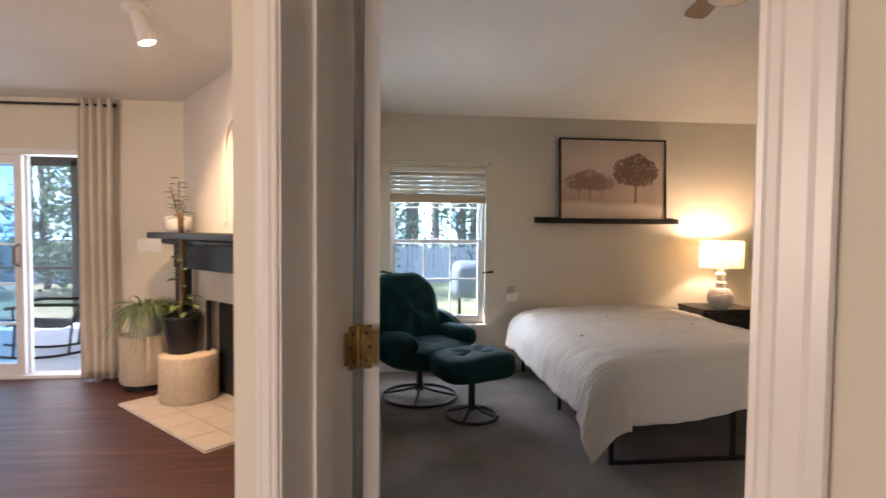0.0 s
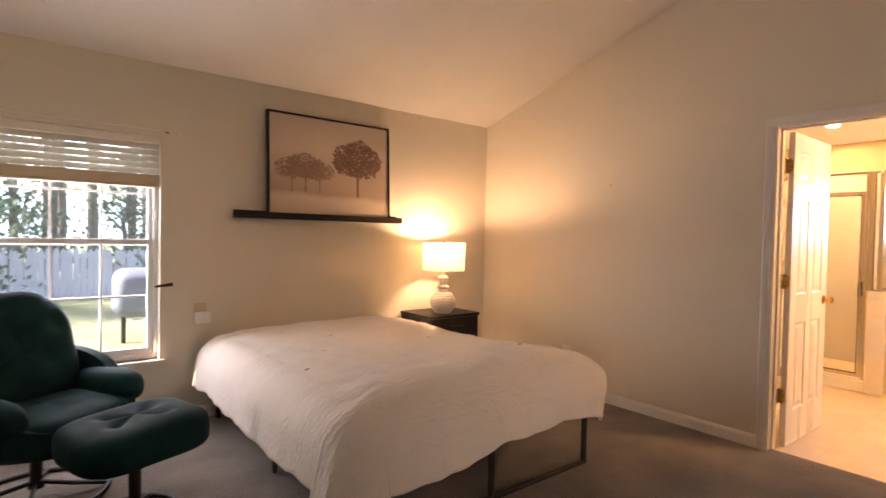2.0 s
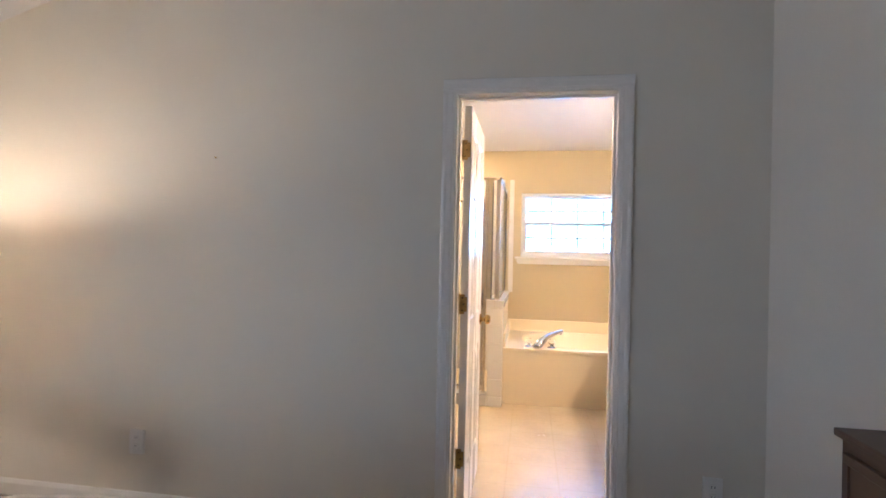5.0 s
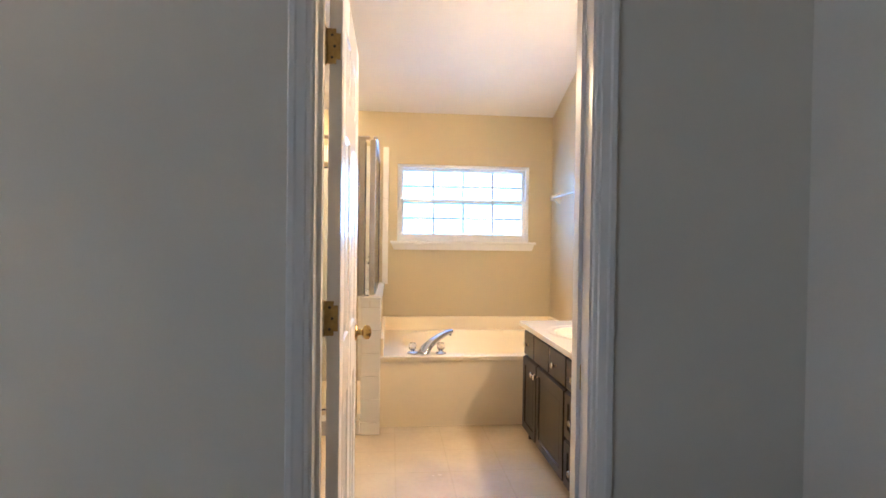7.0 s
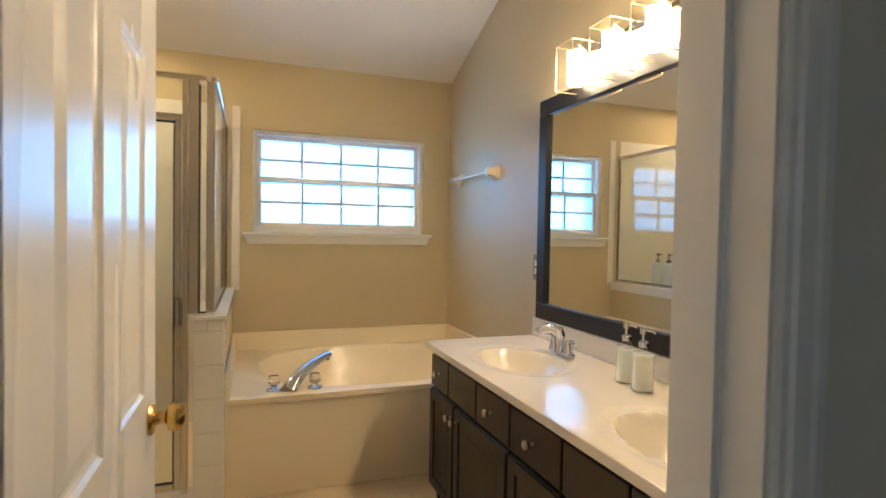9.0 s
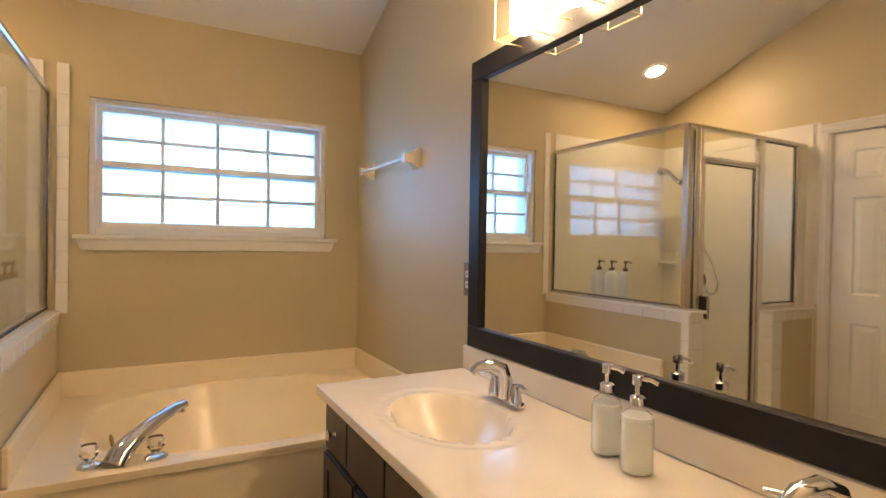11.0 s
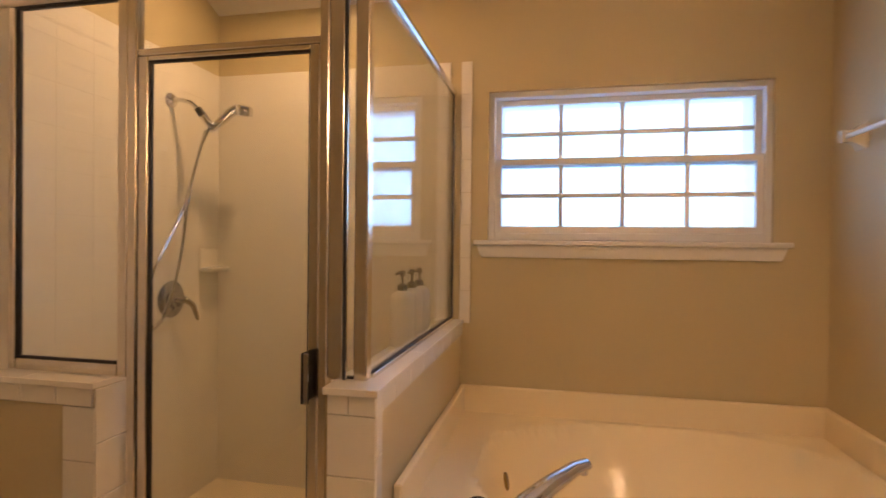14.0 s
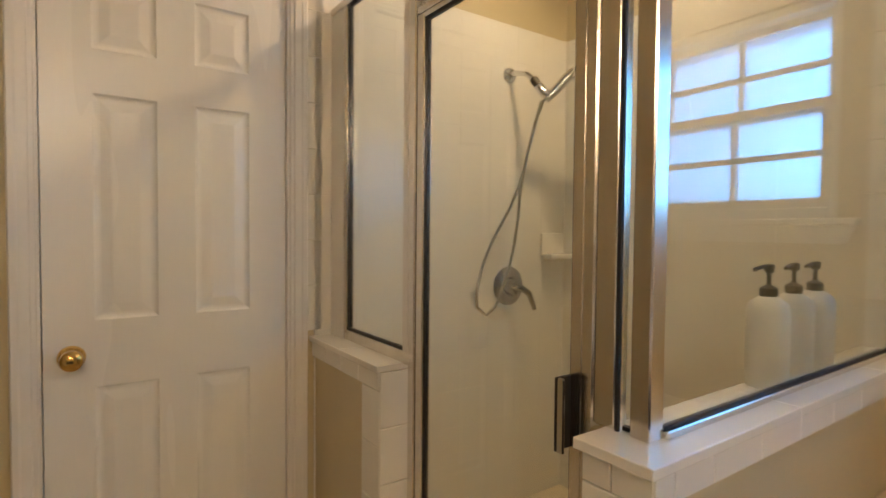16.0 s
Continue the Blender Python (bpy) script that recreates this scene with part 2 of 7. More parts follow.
def box(x0, x1, y0, y1, z0, z1, bevel=0.0, bm=None, turn=None, seg=1):
    """A box between two corners, its edges rounded by bevel."""
    own = bmesh.new()
    bmesh.ops.create_cube(own, size=1)
    for v in own.verts:
        v.co = Vector((x0 + (v.co.x + 0.5) * (x1 - x0), y0 + (v.co.y + 0.5) * (y1 - y0), z0 + (v.co.z + 0.5) * (z1 - z0)))
    if bevel:
        bmesh.ops.bevel(own, geom=own.edges[:], offset=bevel, segments=seg, affect="EDGES", profile=0.6)
    if turn is not None:
        bmesh.ops.transform(own, matrix=turn, verts=own.verts)
    return joined(bm, own)


def joined(bm, own):
    if bm is None:
        return own
    me = bpy.data.meshes.new("t")
    own.to_mesh(me)
    own.free()
    bm.from_mesh(me)
    bpy.data.meshes.remove(me)
    return bm


def lathe(profile, seg=28, bm=None, turn=None):
    """A body turned from (radius, height) pairs."""
    own = bmesh.new()
    rings = []
    for r, z in profile:
        if r < 1e-5:
            rings.append([own.verts.new((0, 0, z))])
        else:
            rings.append([own.verts.new((r * math.cos(2 * math.pi * k / seg), r * math.sin(2 * math.pi * k / seg), z)) for k in range(seg)])
    for a, b in zip(rings, rings[1:]):
        for k in range(seg):
            n = (k + 1) % seg
            if len(a) == 1 and len(b) > 1:
                own.faces.new((a[0], b[k], b[n]))
            elif len(b) == 1 and len(a) > 1:
                own.faces.new((a[k], a[n], b[0]))
            elif len(a) > 1:
                own.faces.new((a[k], a[n], b[n], b[k]))
    if turn is not None:
        bmesh.ops.transform(own, matrix=turn, verts=own.verts)
    return joined(bm, own)


def tube(points, radius, seg=10, bm=None, closed=False, taper=None):
    """A round bar along points."""
    own = bmesh.new()
    pts = [Vector(p) for p in points]
    n = len(pts)
    rings = []
    side = None
    for i, p in enumerate(pts):
        a = pts[i - 1] if (i > 0 or closed) else p
        b = pts[(i + 1) % n] if (i < n - 1 or closed) else p
        d = (b - a).normalized()
        if side is None:
            side = d.orthogonal().normalized()
        side = (side - d * side.dot(d)).normalized()
        up = d.cross(side)
        r = radius if taper is None else radius + (taper - radius) * i / (n - 1)
        rings.append([own.verts.new(p + side * r * math.cos(2 * math.pi * k / seg) + up * r * math.sin(2 * math.pi * k / seg)) for k in range(seg)])
    for i in range(n if closed else n - 1):
        a, b = rings[i], rings[(i + 1) % n]
        for k in range(seg):
            own.faces.new((a[k], a[(k + 1) % seg], b[(k + 1) % seg], b[k]))
    if not closed:
        own.faces.new(rings[0][::-1])
        own.faces.new(rings[-1])
    return joined(bm, own)


def prism(outline, z0, z1, bm=None, turn=None):
    """An upright prism over a plan outline."""
    own = bmesh.new()
    lo = [own.verts.new((x, y, z0)) for x, y in outline]
    hi = [own.verts.new((x, y, z1)) for x, y in outline]
    own.faces.new(lo[::-1])
    own.faces.new(hi)
    n = len(lo)
    for k in range(n):
        own.faces.new((lo[k], lo[(k + 1) % n], hi[(k + 1) % n], hi[k]))
    if turn is not None:
        bmesh.ops.transform(own, matrix=turn, verts=own.verts)
    return joined(bm, own)


def wall_mesh(length, height, thick, holes=()):
    """A wall along +x from 0 to length, its face at y = 0 and its back at y = thick, with openings (u0, u1, z0, z1) cut through."""
    bm = bmesh.new()
    us = sorted({0, length, *[h[0] for h in holes], *[h[1] for h in holes]})
    zs = sorted({0, height, *[h[2] for h in holes], *[h[3] for h in holes]})
    solid = {}
    for i in range(len(us) - 1):
        for j in range(len(zs) - 1):
            u, z = (us[i] + us[i + 1]) / 2, (zs[j] + zs[j + 1]) / 2
            solid[i, j] = not any(h[0] < u < h[1] and h[2] < z < h[3] for h in holes)
    cache = {}

    def v(u, y, z):
        key = (round(u, 5), round(y, 5), round(z, 5))
        if key not in cache:
            cache[key] = bm.verts.new((u, y, z))
        return cache[key]

    for (i, j), s in solid.items():
        if not s:
            continue
        u0, u1, z0, z1 = us[i], us[i + 1], zs[j], zs[j + 1]
        bm.faces.new((v(u0, 0, z0), v(u1, 0, z0), v(u1, 0, z1), v(u0, 0, z1)))
        bm.faces.new((v(u0, thick, z0), v(u0, thick, z1), v(u1, thick, z1), v(u1, thick, z0)))
        for di, dj, a, b in ((-1, 0, (u0, z0), (u0, z1)), (1, 0, (u1, z0), (u1, z1)), (0, -1, (u0, z0), (u1, z0)), (0, 1, (u0, z1), (u1, z1))):
            if not solid.get((i + di, j + dj), False):
                bm.faces.new((v(a[0], 0, a[1]), v(b[0], 0, b[1]), v(b[0], thick, b[1]), v(a[0], thick, a[1])))
    return bm


def wall(name, start, end, height, thick, material, holes=(), label="", side=1):
    """A wall whose seen face runs from start to end; the body lies to the left of that way (side 1) or to its right (-1)."""
    a, b = Vector((*start, 0)), Vector((*end, 0))
    length = (b - a).length
    bm = wall_mesh(length, height, thick, holes)
    d = (b - a) / length
    n = Vector((-d.y, d.x, 0)) * side
    for vv in bm.verts:
        c = vv.co.copy()
        vv.co = a + d * c.x + n * c.y + Vector((0, 0, c.z))
    ob = part(name, bm, material)
    return tagged(ob, label or "painted plasterboard wall", "wall", kind="structure")


def board(name, a, b, normal, profile, material, label, category="trim", parent=None):
    """A moulding swept along a straight line; profile is (out from the wall, up or across) pairs, normal the way out, and its second axis is given by normal x way."""
    own = bmesh.new()
    a, b, normal = Vector(a), Vector(b), Vector(normal).normalized()
    way = (b - a).normalized()
    cross = normal.cross(way).normalized()
    r0 = [own.verts.new(a + normal * o + cross * u) for o, u in profile]
    r1 = [own.verts.new(b + normal * o + cross * u) for o, u in profile]
    n = len(profile)
    for k in range(n):
        own.faces.new((r0[k], r0[(k + 1) % n], r1[(k + 1) % n], r1[k]))
    own.faces.new(r0[::-1])
    own.faces.new(r1)
    ob = part(name, own, material, parent)
    if parent is None:
        tagged(ob, label, category, kind="structure")
    return ob
# ---------------------------------------------------------------- the large structure
TALL = 4.6
E0, E1 = 3.60, 3.72          # wall between bedroom and bathroom
NORTH = 5.03                 # inner face of the garden wall
WEST = -0.515                # bedroom face of the wall to the living room
BX, BS, BN = 7.0, 0.71, 3.53  # bathroom: window wall, mirror wall, shower wall
BED_SLOPE, BATH_SLOPE = 0.31, 0.38
WIN = (-0.30, 0.62, 0.45, 1.95)      # bedroom window
BWIN = (0.92, 2.122, 1.288, 1.977)    # bathroom window, along y
SLIDE = (-4.75, -2.85, 0.0, 2.03)    # patio door

tagged(part("ground", box(-60, 60, -60, 90, -0.32, -0.16), surface("leaf_litter", (0.30, 0.26, 0.17), (0.15, 0.20, 0.07), 0.95, scale=0.6, grain=12, bump=0.6, depth=0.05)), "leaf-strewn garden ground with patches of grass", "ground", kind="structure")
tagged(part("floor_bedroom", prism([(WEST, NORTH), (WEST, 1.1), (-0.40, 1.035), (0.28, 0.355), (0.34, 0.55), (3.11, 0.55), (E0, 1.04), (E0 + 0.06, 1.04), (E0 + 0.06, NORTH)], -0.12, 0.0), CARPET), "worn grey-brown bedroom carpet", "floor", kind="structure")
tagged(part("floor_bathroom", prism([(E0 + 0.06, BS), (BX, BS), (BX, BN), (E0 + 0.06, BN)], -0.12, -0.001), VINYL), "beige mottled vinyl bathroom floor", "floor", kind="structure")
tagged(part("floor_living", prism([(-6.0, NORTH), (-6.0, -3.0), (2.0, -3.0), (2.0, 0.18), (0.33, 0.3), (-0.46, 1.09), (WEST - 0.06, 1.2), (WEST - 0.06, NORTH)], -0.12, -0.002), WOODFLOOR), "dark red-brown floorboards with a soft sheen", "floor", kind="structure")

wall("wall_north", (-6.0, NORTH), (E1, NORTH), TALL, 0.17, BEDROOM_PAINT, [(WIN[0] + 6, WIN[1] + 6, WIN[2], WIN[3]), (SLIDE[0] + 6, SLIDE[1] + 6, 0.0, SLIDE[3])], "cream painted garden wall with a window and a patio door")
wall("wall_east", (E0, NORTH), (E0, 0.59), TALL, 0.12, BEDROOM_PAINT, [(NORTH - 2.383, NORTH - 1.635, 0.0, 2.065)], "pale painted bedroom wall with the bathroom doorway")
# bathroom skin of the shared wall
wall("wall_bath_west", (E1 + 0.004, BS), (E1 + 0.004, BN), TALL, 0.003, BATH_PAINT, [(1.635 - BS, 2.383 - BS, 0.0, 2.065)], "tan painted bathroom wall with the doorway")
wall("wall_bath_window", (BX, BN + 0.12), (BX, BS - 0.12), TALL, 0.16, BATH_PAINT, [(BN + 0.12 - BWIN[1], BN + 0.12 - BWIN[0], BWIN[2], BWIN[3])], "tan painted bathroom wall with a wide window")
wall("wall_bath_south", (BX, BS), (E1, BS), TALL, 0.12, BATH_PAINT, (), "tan painted wall behind the mirror")
wall("wall_bath_north", (E1, BN), (BX, BN), TALL, 0.12, BATH_PAINT, [(5.015 - E1, 5.705 - E1, 0.0, 2.055)], "tan painted wall with a closet door")
wall("wall_bedroom_corner", (E0, 1.04), (3.11, 0.55), TALL, 0.1, BEDROOM_PAINT, (), "pale painted bedroom wall across the corner")
wall("wall_bedroom_south", (3.11, 0.55), (0.25, 0.55), TALL, 0.12, BEDROOM_PAINT, (), "pale painted bedroom wall")
wall("wall_west", (WEST, 1.335), (WEST, NORTH), TALL, 0.12, BEDROOM_PAINT, (), "pale painted wall between bedroom and living room")
# the diagonal wall with the bedroom door: its living room face lies on x + y = DIAG
DIAG = 0.555
D45 = math.sqrt(0.5)


def diag(s, out=0.0):
    """A place on the diagonal wall's outer face, s metres along it to the south-east, out metres into the bedroom."""
    return (-0.52 + s * D45 + out * D45, DIAG + 0.52 - s * D45 + out * D45)


DOOR0, DOOR1 = 0.012, 0.785
wall("wall_diagonal", diag(-0.16), diag(1.20), TALL, 0.175, BEDROOM_PAINT, [(DOOR0 + 0.14, DOOR1 + 0.18, 0.0, 2.065)], "pale diagonal wall with the bedroom doorway")
wall("wall_hall_end", diag(1.20), (2.0, diag(1.20)[1]), TALL, 0.12, LIVING_PAINT, ())
wall("wall_hall_east", (2.0, 0.5), (2.0, -3.0), TALL, 0.12, LIVING_PAINT, ())
# out of view; the opening is made up to go with the fill lamp
wall("wall_living_south", (2.12, -3.0), (-6.12, -3.0), TALL, 0.12, LIVING_PAINT, [(5.3, 7.3, 0.9, 2.1)], "unseen living room wall with an opening added for the fill lamp")
wall("wall_living_west", (-6.0, -3.0), (-6.0, 5.2), TALL, 0.12, LIVING_PAINT, ())
# chimney breast across the corner of the living room
wall("wall_chimney", (-2.14, NORTH), (WEST - 0.12, 3.51), TALL, 0.1, LIVING_PAINT, (), "diagonal chimney breast in warm white paint")


def ceiling(name, outline, height, label, thick=0.1):
    own = bmesh.new()
    lo = [own.verts.new((x, y, height(x, y))) for x, y in outline]
    hi = [own.verts.new((x, y, height(x, y) + thick)) for x, y in outline]
    own.faces.new(lo[::-1])
    own.faces.new(hi)
    n = len(lo)
    for k in range(n):
        own.faces.new((lo[k], lo[(k + 1) % n], hi[(k + 1) % n], hi[k]))
    return tagged(part(name, own, CEILING_PAINT), label, "ceiling", kind="structure")


ceiling("ceiling_bedroom", [(WEST - 0.06, 0.2), (E0 + 0.06, 0.2), (E0 + 0.06, NORTH + 0.1), (WEST - 0.06, NORTH + 0.1)], lambda x, y: 2.435 + BED_SLOPE * (NORTH - y), "white textured sloping bedroom ceiling")
ceiling("ceiling_bathroom", [(E0 + 0.06, BS - 0.1), (BX + 0.1, BS - 0.1), (BX + 0.1, BN + 0.1), (E0 + 0.06, BN + 0.1)], lambda x, y: 2.435 + BATH_SLOPE * (BX - x), "white sloping bathroom ceiling")
ceiling("ceiling_living", [(-6.1, -3.1), (2.1, -3.1), (2.1, 0.2), (WEST - 0.06, 0.2), (WEST - 0.06, NORTH + 0.1), (-6.1, NORTH + 0.1)], lambda x, y: 2.475 + 0.26 * (NORTH - y), "white sloping living room ceiling")
# overhang added out of view to keep sun off the upper bedroom window
tagged(part("eaves", box(-1.5, 4.3, NORTH + 0.17, NORTH + 0.62, 2.30, 2.42), WHITE_TRIM), "unseen white overhang added to shade the bedroom window", "eaves", kind="structure")
# ---------------------------------------------------------------- door frames and doors
CASING = [(0, 0), (0.006, 0), (0.009, 0.004), (0.010, 0.012), (0.014, 0.016), (0.0155, 0.036), (0.018, 0.042), (0.018, 0.054), (0.014, 0.058), (0, 0.058)]
BASE = [(0, 0), (0.014, 0), (0.014, 0.062), (0.010, 0.072), (0.006, 0.080), (0, 0.082)]


def doorway(name, a, b, out, top, depth, label, back=True, material=WHITE_TRIM):
    """Jambs, stop and casings of a doorway whose clear opening runs from a to b on the near face; out is the way from the wall towards the viewer."""
    a, b, out = Vector((*a, 0)), Vector((*b, 0)), Vector((*out, 0)).normalized()
    d = (b - a).normalized()
    up = Vector((0, 0, 1))
    t = thing(name, label, "door frame", tuple(a), kind="structure")

    def slab(p, along, length, w_dir, w, h_dir, h, bevel=0.0):
        own = bmesh.new()
        bmesh.ops.create_cube(own, size=1)
        for v in own.verts:
            c = v.co + Vector((0.5, 0.5, 0.5))
            v.co = p + along * (c.x * length) + w_dir * (c.y * w) + h_dir * (c.z * h)
        if bevel:
            bmesh.ops.bevel(own, geom=own.edges[:], offset=bevel, segments=1, affect="EDGES")
        return own

    j = 0.0195
    part("jamb", slab(a + out * 0.001, up, top, -d, j, -out, depth + 0.002), material, t)
    part("jamb", slab(b + out * 0.001, up, top, d, j, -out, depth + 0.002), material, t)
    part("head_jamb", slab(a - d * j + up * top + out * 0.001, d, (b - a).length + 2 * j, up, j, -out, depth + 0.002), material, t)
    s = 0.012
    mid = -out * (depth * 0.42)
    part("door_stop", slab(a + mid, up, top - s, d, s, -out, 0.034, 0.002), material, t)
    part("door_stop", slab(b + mid, up, top - s, -d, s, -out, 0.034, 0.002), material, t)
    part("door_stop", slab(a + mid + up * (top - s), d, (b - a).length, up, s, -out, 0.034, 0.002), material, t)
    faces = [(out, Vector())]
    if back:
        faces.append((-out, -out * depth))
    for n, off in faces:
        r = 0.006
        for p, side in ((a, -1), (b, 1)):
            lo = p + d * (side * r) + off
            hi = lo + up * (top + r)
            way = up if (n.cross(up).dot(d) * side > 0) else -up
            s0, s1 = (lo, hi) if way == up else (hi, lo)
            board("casing", s0, s1, n, CASING, material, "", parent=t)
        lo = a - d * (r + 0.058) + up * (top + r) + off
        hi = b + d * (r + 0.058) + up * (top + r) + off
        if n.cross(d).z < 0:
            lo, hi = hi, lo
        board("head_casing", lo, hi, n, CASING, material, "", parent=t)
    return t


def butt_hinge(parent, z, pin, leaf_a, leaf_b, material=OLD_BRASS):
    """A butt hinge: pin place (x, y), and the two ways in which its leaves lie."""
    p = Vector((*pin, z))
    h = lathe([(0, -0.051), (0.003, -0.050), (0.0062, -0.047), (0.0062, 0.047), (0.003, 0.050), (0, 0.051)], 12, turn=Matrix.Translation(p))
    hinge = part("hinge", h, material, parent, "tarnished brass hinge", True)
    for way, normal in (leaf_a, leaf_b):
        way, normal = Vector((*way, 0)).normalized(), Vector((*normal, 0)).normalized()
        own = box(0, 0.040, 0, 0.0022, -0.0475, 0.0475, 0.0)
        edges = [e for e in own.edges if all(abs(v.co.x - 0.040) < 1e-6 for v in e.verts) and abs(e.verts[0].co.y - e.verts[1].co.y) > 1e-4]
        bmesh.ops.bevel(own, geom=edges, offset=0.012, segments=4, affect="EDGES")
        m = Matrix.Identity(4)
        m.col[0][:3], m.col[1][:3], m.col[2][:3], m.col[3][:3] = way, normal, (0, 0, 1), p
        bmesh.ops.transform(own, matrix=m, verts=own.verts)
        leaf = part("hinge_leaf", own, material, hinge)
        for k in (-0.03, 0.0, 0.03):
            c = p + way * (0.017 + (0.007 if k == 0 else 0)) + normal * 0.0022 + Vector((0, 0, k))
            r = normal.to_track_quat("Z", "Y").to_matrix().to_4x4()
            part("screw", lathe([(0.0040, 0), (0.0040, 0.0006), (0.0015, 0.001), (0, 0.0006)], 10, turn=Matrix.Translation(c) @ r), DARK_SLOT, leaf)
    return hinge


def door_leaf(name, width, height, label, place, turn, group="", kz=0.925):
    """A six-panel door leaf. Local x runs from the hinge edge to the latch edge, its faces look to -y and +y."""
    t = thing(name, label, "door", place, group, "structure", turn)
    th = 0.035
    core = box(0.0, width, -th / 2 + 0.009, th / 2 - 0.009, 0.008, height)
    st, mid = 0.115, 0.10
    if width > 0.7:
        st, mid = 0.12, 0.11
    zs = [(0.008, 0.23), (0.80, 0.985), (1.605, 1.725), (height - 0.115, height)]
    bars = [(0, st, 0.008, height), (width - st, width, 0.008, height), (width / 2 - mid / 2, width / 2 + mid / 2, 0.008, height)]
    for z0, z1 in zs:
        bars.append((st, width / 2 - mid / 2, z0, z1))
        bars.append((width / 2 + mid / 2, width - st, z0, z1))
    for x0, x1, z0, z1 in bars:
        for s in (-1, 1):
            y0, y1 = sorted((s * (th / 2 - 0.009), s * th / 2))
            box(x0, x1, y0, y1, z0, z1, 0.0, core)
    leaf = part("leaf", core, DOOR_WHITE, t, local=True)
    for (a0, a1), (b0, b1) in zip(zs, zs[1:]):
        for x0, x1 in ((st, width / 2 - mid / 2), (width / 2 + mid / 2, width - st)):
            for s in (-1, 1):
                own = bmesh.new()
                lv = []
                y = s * (th / 2 - 0.0085)
                for inset, out in ((0.0, 0.0085), (0.006, 0.003), (0.012, 0.001), (0.018, 0.001), (0.042, 0.0065), (0.046, 0.007)):
                    yy = y + s * out
                    lv.append([own.verts.new(c) for c in ((x0 + inset, yy, a1 + inset), (x1 - inset, yy, a1 + inset), (x1 - inset, yy, b0 - inset), (x0 + inset, yy, b0 - inset))])
                for p, q in zip(lv, lv[1:]):
                    for k in range(4):
                        own.faces.new((p[k], p[(k + 1) % 4], q[(k + 1) % 4], q[k]))
                own.faces.new(lv[-1])
                part("panel", own, DOOR_WHITE, leaf, local=True)
    kx = width - 0.062
    for s in (-1, 1):
        prof = [(0.0, 0.0), (0.031, 0.0), (0.033, 0.003), (0.029, 0.008), (0.014, 0.011), (0.011, 0.020), (0.013, 0.028), (0.025, 0.034), (0.0285, 0.044), (0.026, 0.056), (0.015, 0.063), (0.0, 0.065)]
        own = lathe(prof, 28, turn=Matrix.Translation((kx, s * th / 2, kz)) @ pose(0, 0, 0, 90 if s < 0 else -90))
        part("door_knob", own, BRASS, t, "polished brass door knob", True, True)
    part("latch_plate", box(width - 0.001, width + 0.0015, -0.012, 0.012, kz - 0.03, kz + 0.03, 0.0005), BRASS, t, "brass latch plate", local=True)
    return t


bath_frame = doorway("door_frame_1", (E0, 1.655), (E0, 2.363), (-1, 0), 2.045, 0.124, "white moulded door frame between bedroom and bathroom")
bath_door = door_leaf("door_1", 0.70, 2.03, "white six-panel bathroom door standing open", (3.735, 2.3275, 0), 0)
for z in (1.815, 1.075, 0.335):
    butt_hinge(bath_frame, z, (3.730, 2.354), ((-1, 0.0), (0, -1)), ((0, -1), (-1, 0)))
part("strike_plate", box(3.650, 3.680, 1.655, 1.6572, 0.89, 0.96, 0.0005), BRASS, bath_frame, "brass strike plate")

bed_frame_door = doorway("door_frame_2", diag(DOOR0), diag(DOOR1), (-1, -1), 2.045, 0.175, "white moulded frame of the bedroom doorway")
bed_pin = diag(0.0155, 0.190)
bed_door = door_leaf("door_2", 0.74, 2.03, "white six-panel bedroom door folded back against the wall", (-0.3475, 1.215, 0), 96.9)
for z in (1.905, 1.103, 0.335):
    butt_hinge(bed_frame_door, z, bed_pin, ((-1, -1), (1, -1)), ((1, 0.0), (0, -1)))
closet_frame = doorway("door_frame_3", (5.035, BN), (5.685, BN), (0, -1), 2.035, 0.12, "white moulded frame of the closet door", back=False)
closet_door = door_leaf("door_3", 0.644, 2.025, "closed white six-panel closet door with a brass knob", (5.682, BN + 0.03, 0), 180, kz=0.888)
tagged(part("wall_closet_back", box(4.9, 5.8, BN + 0.125, BN + 0.14, 0, 2.3), BATH_PAINT), "plain closet back", "wall", kind="structure")


def skirting(a, b, n, label="white painted baseboard"):
    va, vb = Vector((*a, 0)), Vector((*b, 0))
    if Vector((*n, 0)).cross(vb - va).z < 0:
        va, vb = vb, va
    board("baseboard", va, vb, (*n, 0), BASE, WHITE_TRIM, label)


skirting((E0, 2.363 + 0.066), (E0, NORTH), (-1, 0))
skirting((E0, 1.04), (E0, 1.655 - 0.066), (-1, 0))
skirting((WEST, NORTH), (E0 - 0.014, NORTH), (0, -1))
skirting((WEST, 1.35), (WEST, NORTH - 0.014), (1, 0))
skirting((0.3, 0.55), (3.11, 0.55), (0, 1))
skirting((3.12, 0.56), (E0, 1.04), (-1, 1))
skirting((-2.85, NORTH), (-2.14, NORTH), (0, -1))
skirting((E1 + 0.006, 2.43), (E1 + 0.006, BN), (1, 0))
skirting((E1 + 0.02, BN), (4.97, BN), (0, -1))

